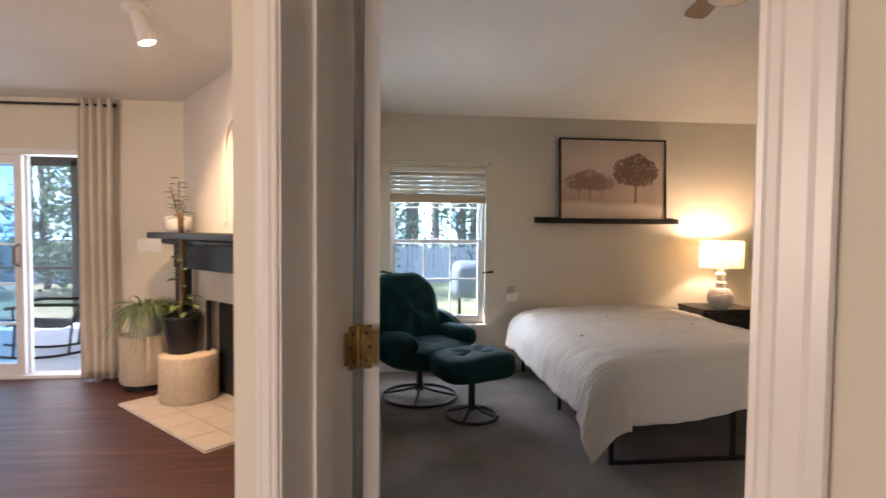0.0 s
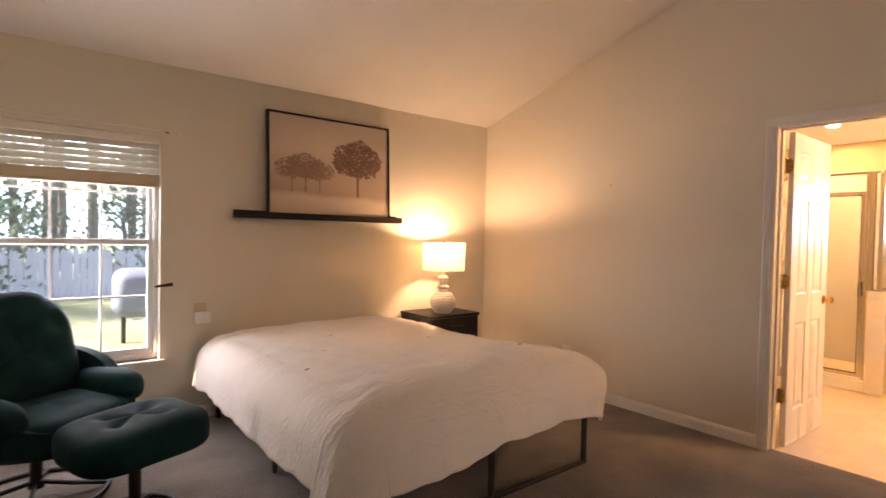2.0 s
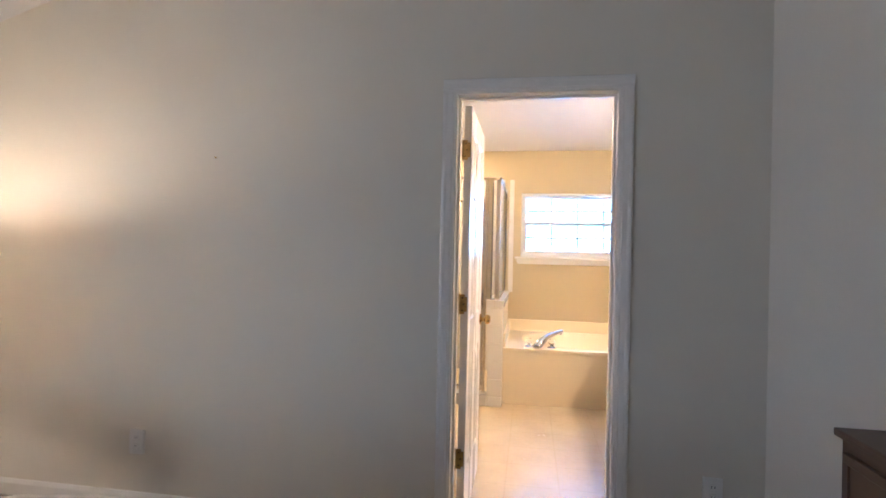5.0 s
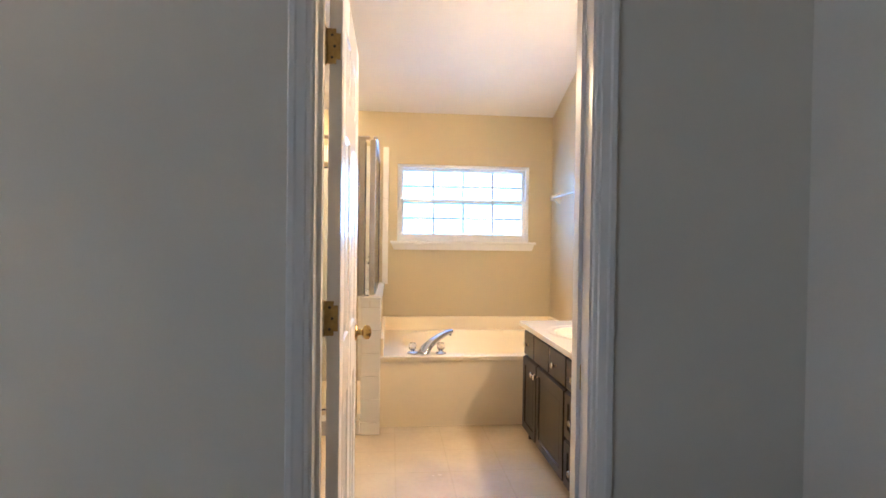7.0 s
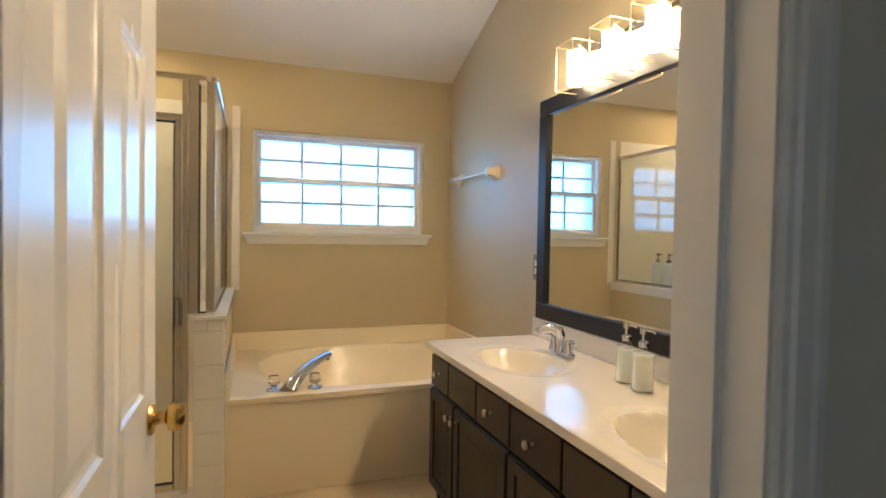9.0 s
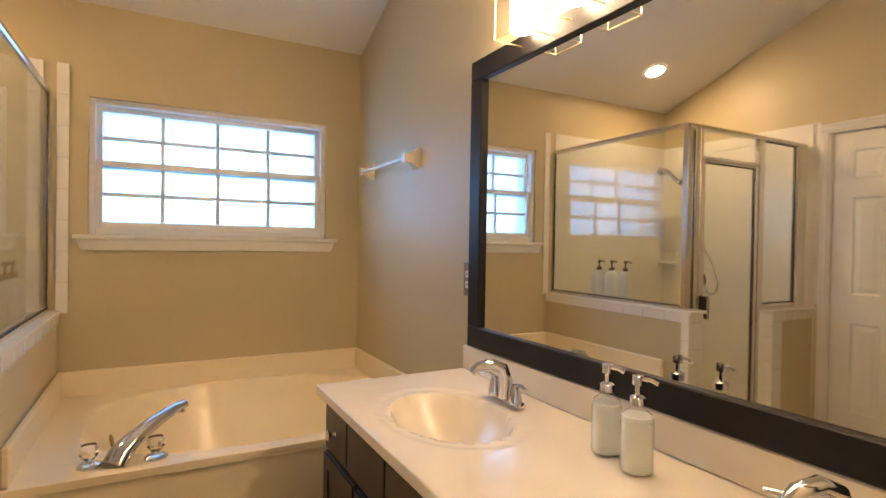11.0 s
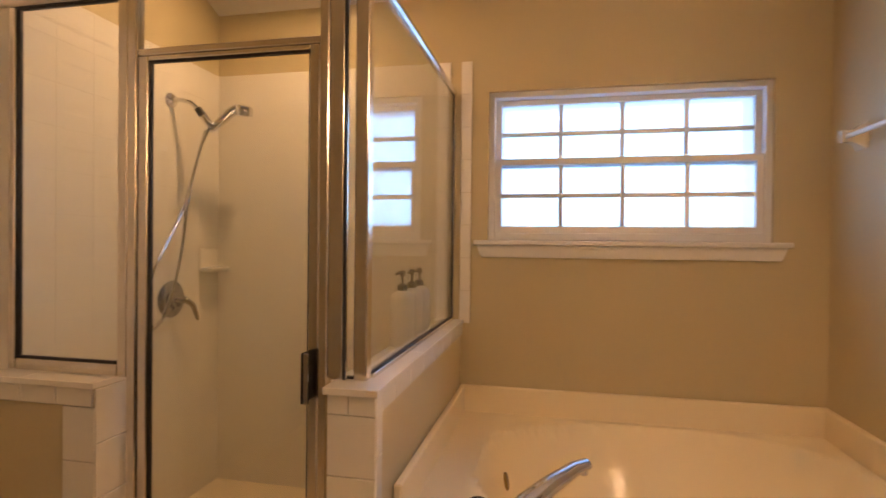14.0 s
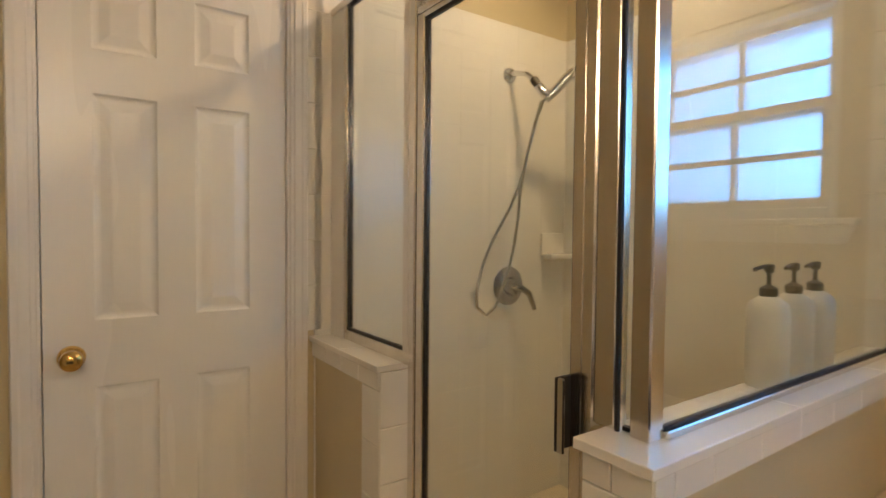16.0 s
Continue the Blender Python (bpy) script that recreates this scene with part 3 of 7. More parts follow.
# ---------------------------------------------------------------- bathroom window
FROST = bpy.data.materials.new("frosted_pane")
FROST.use_nodes = True
_nt = FROST.node_tree
_b = _nt.nodes["Principled BSDF"]
_b.inputs["Transmission Weight"].default_value = 1.0
_b.inputs["Roughness"].default_value = 0.62
_b.inputs["IOR"].default_value = 1.2
_b.inputs["Base Color"].default_value = (0.54, 0.68, 0.79, 1)
_tx = _nt.nodes.new("ShaderNodeTexNoise")
_tx.inputs["Scale"].default_value = 160
_bp = _nt.nodes.new("ShaderNodeBump")
_bp.inputs["Strength"].default_value, _bp.inputs["Distance"].default_value = 0.5, 0.002
_nt.links.new(_tx.outputs[0], _bp.inputs["Height"])
_nt.links.new(_bp.outputs[0], _b.inputs["Normal"])
VINYL_FRAME = surface("white_vinyl_frame", (0.78, 0.77, 0.75), (0.74, 0.73, 0.71), 0.35, scale=2, grain=40, bump=0.0)


def sash(parent, axis, fixed, thick, u0, u1, z0, z1, cols, rows, pane_mat, rail=0.036, bar=0.016, bottom=None):
    """A glazed sash in the plane axis = fixed, with glazing bars; its frame, bars and panes become parts."""
    def bx(a0, a1, b0, b1, dep=1.0, bev=0.002):
        h = thick * dep / 2
        return box(fixed - h, fixed + h, a0, a1, b0, b1, bev) if axis == "x" else box(a0, a1, fixed - h, fixed + h, b0, b1, bev)
    bt = bottom or rail
    s = part("sash", bx(u0, u0 + rail, z0, z1), VINYL_FRAME, parent)
    part("stile", bx(u1 - rail, u1, z0, z1), VINYL_FRAME, s)
    part("rail", bx(u0 + rail, u1 - rail, z1 - rail, z1), VINYL_FRAME, s)
    part("rail", bx(u0 + rail, u1 - rail, z0, z0 + bt), VINYL_FRAME, s)
    a0, a1, b0, b1 = u0 + rail, u1 - rail, z0 + bt, z1 - rail
    for k in range(1, cols):
        u = a0 + (a1 - a0) * k / cols
        part("glazing_bar", bx(u - bar / 2, u + bar / 2, b0, b1, 0.6), VINYL_FRAME, s)
    for k in range(1, rows):
        z = b0 + (b1 - b0) * k / rows
        part("glazing_bar", bx(a0, a1, z - bar / 2, z + bar / 2, 0.56), VINYL_FRAME, s)
    for i in range(cols):
        for k in range(rows):
            p = part("pane", bx(a0 + (a1 - a0) * i / cols, a0 + (a1 - a0) * (i + 1) / cols, b0 + (b1 - b0) * k / rows, b0 + (b1 - b0) * (k + 1) / rows, 0.12, 0.0), pane_mat, s)
            p.visible_shadow = False
    return s


bw = thing("window_2", "white double-hung bathroom window with frosted panes", "window", (BX, 1.52, BWIN[2]), kind="structure")
y0, y1, z0, z1 = BWIN
fr = 0.028
part("window_frame", box(BX + 0.02, BX + 0.13, y0, y0 + fr, z0, z1, 0.003), VINYL_FRAME, bw)
part("window_frame", box(BX + 0.02, BX + 0.13, y1 - fr, y1, z0, z1, 0.003), VINYL_FRAME, bw)
part("window_frame", box(BX + 0.02, BX + 0.13, y0 + fr, y1 - fr, z1 - fr, z1, 0.003), VINYL_FRAME, bw)
part("window_frame", box(BX + 0.02, BX + 0.13, y0 + fr, y1 - fr, z0, z0 + 0.036, 0.003), VINYL_FRAME, bw)
zm = 1.648
sash(bw, "x", BX + 0.088, 0.035, y0 + fr, y1 - fr, zm - 0.02, z1 - fr, 4, 2, FROST, 0.026, 0.020)
sash(bw, "x", BX + 0.050, 0.035, y0 + fr, y1 - fr, z0 + 0.036, zm + 0.02, 4, 2, FROST, 0.030, 0.020)
part("window_sill", box(BX - 0.045, BX + 0.03, y0 - 0.06, y1 + 0.06, z0 - 0.022, z0, 0.004), WHITE_TRIM, bw)
own = bmesh.new()
lv = [[own.verts.new((x, y, z)) for y, z in ((y0 - 0.050, z0 - 0.022), (y1 + 0.050, z0 - 0.022), (y1 + 0.028, z0 - 0.078), (y0 - 0.028, z0 - 0.078))] for x in (BX - 0.022, BX)]
for k in range(4):
    own.faces.new((lv[0][k], lv[0][(k + 1) % 4], lv[1][(k + 1) % 4], lv[1][k]))
own.faces.new(lv[0])
own.faces.new(lv[1])
bmesh.ops.bevel(own, geom=own.edges[:], offset=0.004, segments=2, affect="EDGES")
part("apron", own, WHITE_TRIM, bw)

# ---------------------------------------------------------------- bath tub
TX0, TY0, TY1, TZ = 5.905, BS, 2.245, 0.493
tub = thing("bath_tub", "almond acrylic garden tub with a wide deck beside the window", "bathtub", (6.45, 1.48, 0))
bm = bmesh.new()
nx, ny = 56, 72
cx, cy, ax, ay = 6.445, 1.415, 0.485, 0.655
grid = {}
for i in range(nx + 1):
    for k in range(ny + 1):
        x = TX0 + (BX - 0.025 - TX0) * i / nx
        y = TY0 + 0.025 + (TY1 - 0.025 - TY0 - 0.025) * k / ny
        q = (abs((x - cx) / ax) ** 2.6 + abs((y - cy) / ay) ** 2.6) ** (1 / 2.6)
        z = TZ
        if q < 1:
            z -= 0.40 * min(1, ((1 - q) / 0.42)) ** 0.72
        elif q < 1.1:
            z += 0.003 * math.sin((q - 1) / 0.1 * math.pi)
        if i == 0:
            z -= 0.006
        grid[i, k] = bm.verts.new((x, y, z))
for i in range(nx):
    for k in range(ny):
        bm.faces.new((grid[i, k], grid[i + 1, k], grid[i + 1, k + 1], grid[i, k + 1]))
part("basin", bm, TUB, tub, smooth=True)
part("deck_edge", box(TX0 - 0.012, TX0 + 0.006, TY0 + 0.001, TY1 - 0.004, TZ - 0.035, TZ - 0.002, 0.005, seg=2), TUB, tub)
part("apron_panel", box(TX0, TX0 + 0.02, TY0 + 0.001, TY1 - 0.004, 0.0, TZ - 0.033, 0.002), surface("almond_panel", (0.86, 0.75, 0.54), (0.83, 0.72, 0.51), 0.33, scale=1, grain=30, bump=0.02, depth=0.001), tub, "smooth almond front panel")
part("splash_board", box(BX - 0.027, BX, TY0, TY1 - 0.003, TZ - 0.01, 0.612, 0.005), TUB, tub)
part("splash_board", box(5.66, BX - 0.028, TY0, TY0 + 0.024, TZ - 0.01, 0.612, 0.005), TUB, tub)
part("splash_board", box(5.93, BX - 0.028, TY1 - 0.028, TY1 - 0.004, TZ - 0.01, 0.612, 0.005), TUB, tub)
part("overflow_cover", lathe([(0, 0.0), (0.030, 0.0), (0.033, 0.004), (0.028, 0.010), (0.0, 0.012)], 24, turn=Matrix.Translation((6.49, 1.985, 0.40)) @ pose(0, 0, 0, 78)), OLD_BRASS, tub, "round tarnished overflow cover", True)
tf = thing("tub_faucet", "chrome tub spout with two clear acrylic handles on the deck", "faucet", (5.985, 1.92, TZ))
own = bmesh.new()
pts = [(5.962, 1.942, TZ), (5.980, 1.922, TZ + 0.034), (6.022, 1.880, TZ + 0.066), (6.082, 1.820, TZ + 0.096), (6.146, 1.756, TZ + 0.118), (6.185, 1.717, TZ + 0.122)]
rad = [0.046, 0.042, 0.036, 0.030, 0.025, 0.021]
dirv = Vector((0.71, -0.71, 0)).normalized()
sidev = Vector((dirv.y, -dirv.x, 0))
rings = []
for j, p in enumerate(pts):
    a = Vector(pts[max(0, j - 1)])
    b = Vector(pts[min(len(pts) - 1, j + 1)])
    d = (b - a).normalized()
    upv = sidev.cross(d).normalized()
    rings.append([own.verts.new(Vector(p) + sidev * rad[j] * math.cos(2 * math.pi * k / 18) + upv * rad[j] * 0.8 * math.sin(2 * math.pi * k / 18)) for k in range(18)])
for a, b in zip(rings, rings[1:]):
    for k in range(18):
        own.faces.new((a[k], a[(k + 1) % 18], b[(k + 1) % 18], b[k]))
own.faces.new(rings[-1])
own.faces.new(rings[0])
part("spout", own, CHROME, tf, smooth=True)
part("aerator", lathe([(0.013, 0), (0.013, 0.018), (0, 0.018)], 16, turn=Matrix.Translation((6.176, 1.726, TZ + 0.094))), CHROME, tf, smooth=True)
CLEAR = glass_mat("clear_acrylic", 0.02, (0.97, 0.97, 0.97), thin=False)
for hx, hy in ((5.985, 2.015), (5.975, 1.815)):
    h = part("handle", lathe([(0.038, 0), (0.040, 0.005), (0.033, 0.012), (0.018, 0.017), (0.014, 0.027), (0, 0.027)], 24, turn=Matrix.Translation((hx, hy, TZ))), CHROME, tf, smooth=True)
    part("handle_knob", lathe([(0.0, 0.027), (0.017, 0.027), (0.029, 0.041), (0.030, 0.063), (0.024, 0.075), (0.0, 0.078)], 10, turn=Matrix.Translation((hx, hy, TZ))), CLEAR, h, "clear faceted acrylic knob")

# ---------------------------------------------------------------- shower: knee walls, caps, tiles, frames
SX, SY = 5.775, 2.242     # outer faces of the knee walls
KT, CAPZ, CAPW = 0.122, 0.915, 0.880
wall_knee = thing("knee_wall_south", "tan half wall between tub and shower, edged with white tile", "half wall", (6.4, SY, 0), kind="structure")
part("wall_core", box(SX + 0.004, BX, SY + 0.003, SY + KT, 0, CAPZ - 0.018), BATH_PAINT, wall_knee)
KY = 3.045    # door end of the west knee wall
knee_left = thing("knee_wall_west", "tan half wall beside the shower door, edged with white tile", "half wall", (SX, 3.26, 0), kind="structure")
part("wall_core", box(SX + 0.003, SX + KT, KY, BN, 0, CAPW - 0.018), BATH_PAINT, knee_left)


def tile(parent, x0, x1, y0, y1, z0, z1, bevel=0.0018):
    return part("tile", box(x0, x1, y0, y1, z0, z1, bevel), TILE_WHITE, parent)


g = 0.002
# caps with bullnose edges
xs = [SX - 0.022 + (BX - SX + 0.022) * k / 8 for k in range(9)]
for a, b in ((xs[0], xs[3]), (xs[3], xs[6]), (xs[6], xs[8])):
    tile(wall_knee, a, b - 0.0002, SY - 0.014, SY + KT + 0.006, CAPZ - 0.018, CAPZ, 0.0016)
ys = [KY - 0.004 + (BN - KY + 0.004) * k / 4 for k in range(5)]
for a, b in ((ys[0], ys[2]), (ys[2], ys[4])):
    tile(knee_left, SX - 0.016, SX + KT + 0.006, a, b - 0.0002, CAPW - 0.018, CAPW, 0.0016)
# tile trim round the tan fields
for k in range(8):
    a, b = xs[k] + 0.022, xs[k + 1] + 0.022
    tile(wall_knee, max(a, SX + 0.045), min(b, BX) - g, SY - 0.006, SY + 0.003, CAPZ - 0.070, CAPZ - 0.019)
for k in range(6):
    z1t = CAPZ - 0.019 - 0.152 * k
    tile(wall_knee, SX - 0.003, SX + 0.043, SY - 0.0065, SY + 0.003, max(0, z1t - 0.15), z1t)
# west end of the south wall, fully tiled
for k in range(7):
    z1t = CAPZ - 0.019 - (0.052 if k else 0) - 0.152 * max(0, k - 1)
    z0t = CAPZ - 0.019 - 0.050 if k == 0 else max(0.0, z1t - 0.15)
    if z1t <= 0.01:
        continue
    cols = ((SY - 0.004, SY + 0.066), (SY + 0.068, SY + KT)) if k == 0 else ((SY - 0.004, SY + KT),)
    for a, b in cols:
        tile(wall_knee, SX - 0.006, SX + 0.004, a, b, z0t, z1t)
# the west knee wall: tile under its cap and at its door end
for a, b in zip(ys, ys[1:]):
    tile(knee_left, SX - 0.006, SX + 0.003, a + 0.012, b - g + 0.010 if b < BN - 0.01 else BN, CAPW - 0.070, CAPW - 0.019)
for k in range(6):
    z1t = CAPW - 0.072 - 0.152 * k
    tile(knee_left, SX - 0.006, SX + 0.003, KY, KY + 0.105, max(0, z1t - 0.15), z1t)
for k in range(7):
    z1t = CAPW - 0.019 - 0.152 * k
    if z1t > 0.02:
        tile(knee_left, SX - 0.006, SX + KT, KY - 0.007, KY, max(0, z1t - 0.15), z1t)

# wall tiling inside the shower, up to 2.115
shower_tiles_n = thing("wall_tiling_north", "white square glazed wall tiles in the shower", "wall tiles", (6.4, BN, 0.1), kind="structure")
shower_tiles_e = thing("wall_tiling_east", "white square glazed wall tiles in the shower", "wall tiles", (BX, 2.9, 0.1), kind="structure")
part("grout_bed", box(5.79, BX - 0.006, BN - 0.0089, BN - 0.001, 0.0, 2.118), GROUT, shower_tiles_n)
part("grout_bed", box(BX - 0.0089, BX - 0.001, SY + KT, BN - 0.006, 0.0, 2.118), GROUT, shower_tiles_e)
tile_box = {}


def wall_tile(parent, m_key, w, h, m):
    """A square wall tile that shares its mesh with those of its size."""
    key = (m_key, round(w, 4), round(h, 4))
    if key not in tile_box:
        own = box(-w / 2, w / 2, -0.0035, 0.0035, -h / 2, h / 2, 0.0009)
        me = bpy.data.meshes.new("tile")
        bmesh.ops.recalc_face_normals(own, faces=own.faces)
        own.to_mesh(me)
        own.free()
        me.materials.append(TILE_WHITE)
        tile_box[key] = me
    ob = new("tile", tile_box[key])
    ob.parent = parent
    ob.matrix_basis = frame_of(parent).inverted() @ m


TS = 0.1525
z = 2.12 - TS
while z > -0.10:
    x = BX - 0.006 - TS
    while x > 5.80 - 0.12:
        wall_tile(shower_tiles_n, "a", TS - 0.0005, TS - 0.0005, pose(x + TS / 2, BN - 0.006, z + TS / 2))
        x -= TS
    y = BN - 0.008 - TS
    while y > SY + 0.0:
        if z > CAPZ - 0.02 or y > SY + KT:
            wall_tile(shower_tiles_e, "a", TS - 0.0005, TS - 0.0005, pose(BX - 0.006, y + TS / 2, z + TS / 2, 0, 0, 90))
        y -= TS
    if z > CAPZ - 0.03:
        wall_tile(shower_tiles_e, "b", 0.05, TS - 0.0014, pose(BX - 0.006, SY + 0.002 - 0.0185, z + TS / 2, 0, 0, 90))
        wall_tile(shower_tiles_n, "b", 0.05, TS - 0.0014, pose(5.775, BN - 0.006, z + TS / 2)) if z > CAPZ - 0.03 else None
    z -= TS
tagged(part("shower_floor", box(SX + 0.02, BX - 0.007, SY + KT, BN - 0.007, 0.0, 0.04, 0.004), TUB), "almond shower tray", "shower tray", kind="structure")
tagged(part("shower_threshold", box(SX - 0.004, SX + KT, SY + KT + 0.002, KY - 0.008, 0.0, 0.10, 0.01, seg=3), TILE_WHITE), "white tiled shower kerb below the glass door", "threshold", kind="structure")

# framed glass enclosure
GX, GY, TOPZ = 5.845, 2.285, 1.962
enc = thing("shower_enclosure", "framed glass shower enclosure with brushed metal posts and black seals", "shower enclosure", (GX, GY, CAPZ))


def post(x0, x1, y0, y1, z0, z1, name="post", b=0.003):
    return part(name, box(x0, x1, y0, y1, z0, z1, b), ALUMINIUM, enc)


def seal(x0, x1, y0, y1, z0, z1):
    part("seal", box(x0, x1, y0, y1, z0, z1), RUBBER, enc, "black rubber seal")


w = 0.017
P0, P1 = 2.970, 3.034    # post on the hinge side of the door, down to the kerb
Q0, Q1 = 2.349, 2.417    # broad post on the latch side
FIX = 3.392              # far edge of the fixed pane
# corner: broad post on the door side, narrow glass slip, corner post
post(GX - w, GX + w, Q0, Q1 - 0.026, CAPZ, TOPZ, "post")
post(GX - w - 0.003, GX + w - 0.003, Q1 - 0.0255, Q1, 0.10, TOPZ, "post")
post(GX - w - 0.004, GX + w, 2.282, 2.318, CAPZ, TOPZ, "corner_post")
part("pane", box(GX - 0.003, GX + 0.003, 2.319, 2.343, CAPZ, TOPZ - 0.02), SHOWER_PANE, enc)
seal(GX - 0.0165, GX - 0.010, 2.3425, 2.3485, CAPZ, TOPZ - 0.02)
seal(GX - 0.0050, GX + 0.0050, 2.319, 2.342, CAPZ + 0.001, CAPZ + 0.008)
# south side: top rail, bottom rail, wall channel, pane
post(GX - w, BX - 0.011, GY - 0.014, GY + 0.014, TOPZ - 0.004, TOPZ + 0.024, "top_rail", 0.006)
part("bottom_rail", box(GX + w, BX - 0.011, GY - 0.011, GY + 0.011, CAPZ, CAPZ + 0.014, 0.002), ALUMINIUM, enc)
post(BX - 0.026, BX - 0.010, GY - 0.010, GY + 0.010, CAPZ + 0.015, TOPZ - 0.005, "wall_channel")
part("pane", box(GX + w, BX - 0.026, GY - 0.003, GY + 0.003, CAPZ + 0.015, TOPZ - 0.004), SHOWER_PANE, enc)
seal(GX + w + 0.001, BX - 0.027, GY - 0.0045, GY + 0.0045, CAPZ + 0.0145, CAPZ + 0.021)
seal(BX - 0.033, BX - 0.0262, GY - 0.0045, GY + 0.0045, CAPZ + 0.022, TOPZ - 0.005)
# west side: top rail, fixed pane on the knee wall
post(GX - w, GX + w, 2.319, BN - 0.011, TOPZ - 0.004, TOPZ + 0.022, "top_rail", 0.005)
post(GX - w, GX + w, P0, P0 + 0.030, 0.10, TOPZ - 0.005, "post")
post(GX - w + 0.003, GX + w, P0 + 0.0305, P1, CAPW, TOPZ - 0.005, "post")
post(GX - w + 0.003, GX + w - 0.003, FIX, FIX + 0.022, CAPW, TOPZ - 0.005, "wall_channel")
part("wall_filler", box(GX - 0.012, GX + 0.012, FIX + 0.0225, BN - 0.011, CAPW, TOPZ - 0.005), TILE_WHITE, enc)
part("bottom_rail", box(GX - 0.011, GX + 0.011, P1 + 0.001, FIX - 0.001, CAPW, CAPW + 0.034, 0.002), ALUMINIUM, enc)
part("pane", box(GX - 0.003, GX + 0.003, P1 + 0.001, FIX - 0.001, CAPW + 0.035, TOPZ - 0.005), SHOWER_PANE, enc)
seal(GX - 0.0045, GX + 0.0045, P1 + 0.002, FIX - 0.002, CAPW + 0.0345, CAPW + 0.042)
seal(GX - 0.0045, GX + 0.0045, FIX - 0.009, FIX - 0.0015, CAPW + 0.043, TOPZ - 0.006)
seal(GX - 0.0045, GX + 0.0045, P1 + 0.002, FIX - 0.010, TOPZ - 0.012, TOPZ - 0.0055)
# header, the pane above it, and the hinged door
post(GX - 0.013, GX + 0.013, Q1 + 0.0005, P0 - 0.0005, 1.787, 1.806, "door_header")
part("pane", box(GX - 0.003, GX + 0.003, Q1 + 0.001, P0 - 0.001, 1.8065, TOPZ - 0.005), SHOWER_PANE, enc)
D0, D1, DT = Q1 + 0.003, P0 - 0.003, 1.785
sd = part("shower_door", box(GX - 0.013, GX + 0.013, D1 - 0.030, D1, 0.115, DT, 0.003), ALUMINIUM, enc, "hinged glass shower door")
part("door_stile", box(GX - 0.013, GX + 0.013, D0, D0 + 0.028, 0.115, DT, 0.003), ALUMINIUM, sd)
part("door_rail", box(GX - 0.013, GX + 0.013, D0 + 0.0285, D1 - 0.0305, DT - 0.013, DT, 0.003), ALUMINIUM, sd)
part("door_rail", box(GX - 0.013, GX + 0.013, D0 + 0.0285, D1 - 0.0305, 0.115, 0.15, 0.003), ALUMINIUM, sd)
part("door_pane", box(GX - 0.003, GX + 0.003, D0 + 0.0285, D1 - 0.0305, 0.15, DT - 0.013), SHOWER_PANE, sd)
for a in ((D0 + 0.0285, D0 + 0.034, 0.15, DT - 0.013), (D1 - 0.0365, D1 - 0.0305, 0.15, DT - 0.013), (D0 + 0.0345, D1 - 0.037, DT - 0.019, DT - 0.013), (D0 + 0.0345, D1 - 0.037, 0.15, 0.156)):
    part("seal", box(GX - 0.0045, GX + 0.0045, a[0], a[1], a[2], a[3]), RUBBER, sd, "black rubber seal")
hd = part("pull_handle", box(GX - 0.052, GX - 0.013, D0 + 0.022, D0 + 0.028, 0.855, 0.986, 0.002), BLACK_METAL, sd, "dark angled pull handle")
part("grip", box(GX - 0.052, GX - 0.046, D0 + 0.006, D0 + 0.0215, 0.855, 0.986, 0.002), CHROME, hd)

# shower fittings
sh = thing("hand_shower", "chrome hand shower on a wall arm with a hanging hose", "shower head", (6.64, BN - 0.01, 1.9))
part("flange", lathe([(0, 0), (0.034, 0), (0.032, 0.006), (0.020, 0.014), (0.0, 0.015)], 24, turn=Matrix.Translation((6.64, BN - 0.010, 1.905)) @ pose(0, 0, 0, 90)), CHROME, sh, smooth=True)
part("arm", tube([(6.64, BN - 0.012, 1.905), (6.645, BN - 0.06, 1.905), (6.655, BN - 0.10, 1.893), (6.665, BN - 0.135, 1.862)], 0.0105, 12), CHROME, sh, smooth=True)
part("swivel", tube([(6.664, BN - 0.130, 1.868), (6.672, BN - 0.150, 1.835)], 0.017, 14), BLACK_METAL, sh, "dark swivel collar", True)
part("bracket", tube([(6.672, BN - 0.150, 1.836), (6.685, BN - 0.172, 1.800), (6.70, BN - 0.19, 1.795)], 0.019, 14), CHROME, sh, smooth=True)
part("hand_grip", tube([(6.688, BN - 0.175, 1.775), (6.72, BN - 0.20, 1.815), (6.755, BN - 0.23, 1.865), (6.775, BN - 0.25, 1.885)], 0.016, 14, taper=0.024), CHROME, sh, smooth=True)
part("spray_head", lathe([(0, 0.0), (0.036, 0.0), (0.043, 0.006), (0.043, 0.034), (0.034, 0.048), (0.0, 0.054)], 24, turn=Matrix.Translation((6.80, BN - 0.27, 1.862)) @ pose(0, 0, 0, 14, -12, 0)), CHROME, sh, smooth=True)
hose = [Vector((6.683, BN - 0.17, 1.778))]
loop = [(6.672, 1.70), (6.655, 1.60), (6.640, 1.50), (6.622, 1.42), (6.590, 1.34), (6.552, 1.27), (6.505, 1.19), (6.465, 1.10), (6.438, 1.00), (6.445, 0.93), (6.480, 0.897), (6.525, 0.925), (6.560, 0.99), (6.592, 1.08), (6.612, 1.18), (6.622, 1.29), (6.622, 1.40), (6.640, 1.54), (6.665, 1.66), (6.688, 1.775)]
for j, (x, z) in enumerate(loop):
    hose.append(Vector((x, BN - 0.05 - 0.09 * abs(j / 9.5 - 1) ** 2 - (0.012 if j > 9 else 0), z)))
fine = []
for p, q in zip(hose, hose[1:]):
    fine += [p.lerp(q, k / 4) for k in range(4)]
part("hose", tube(fine + [hose[-1]], 0.0072, 8), CHROME, sh, "ribbed metal hose", True)
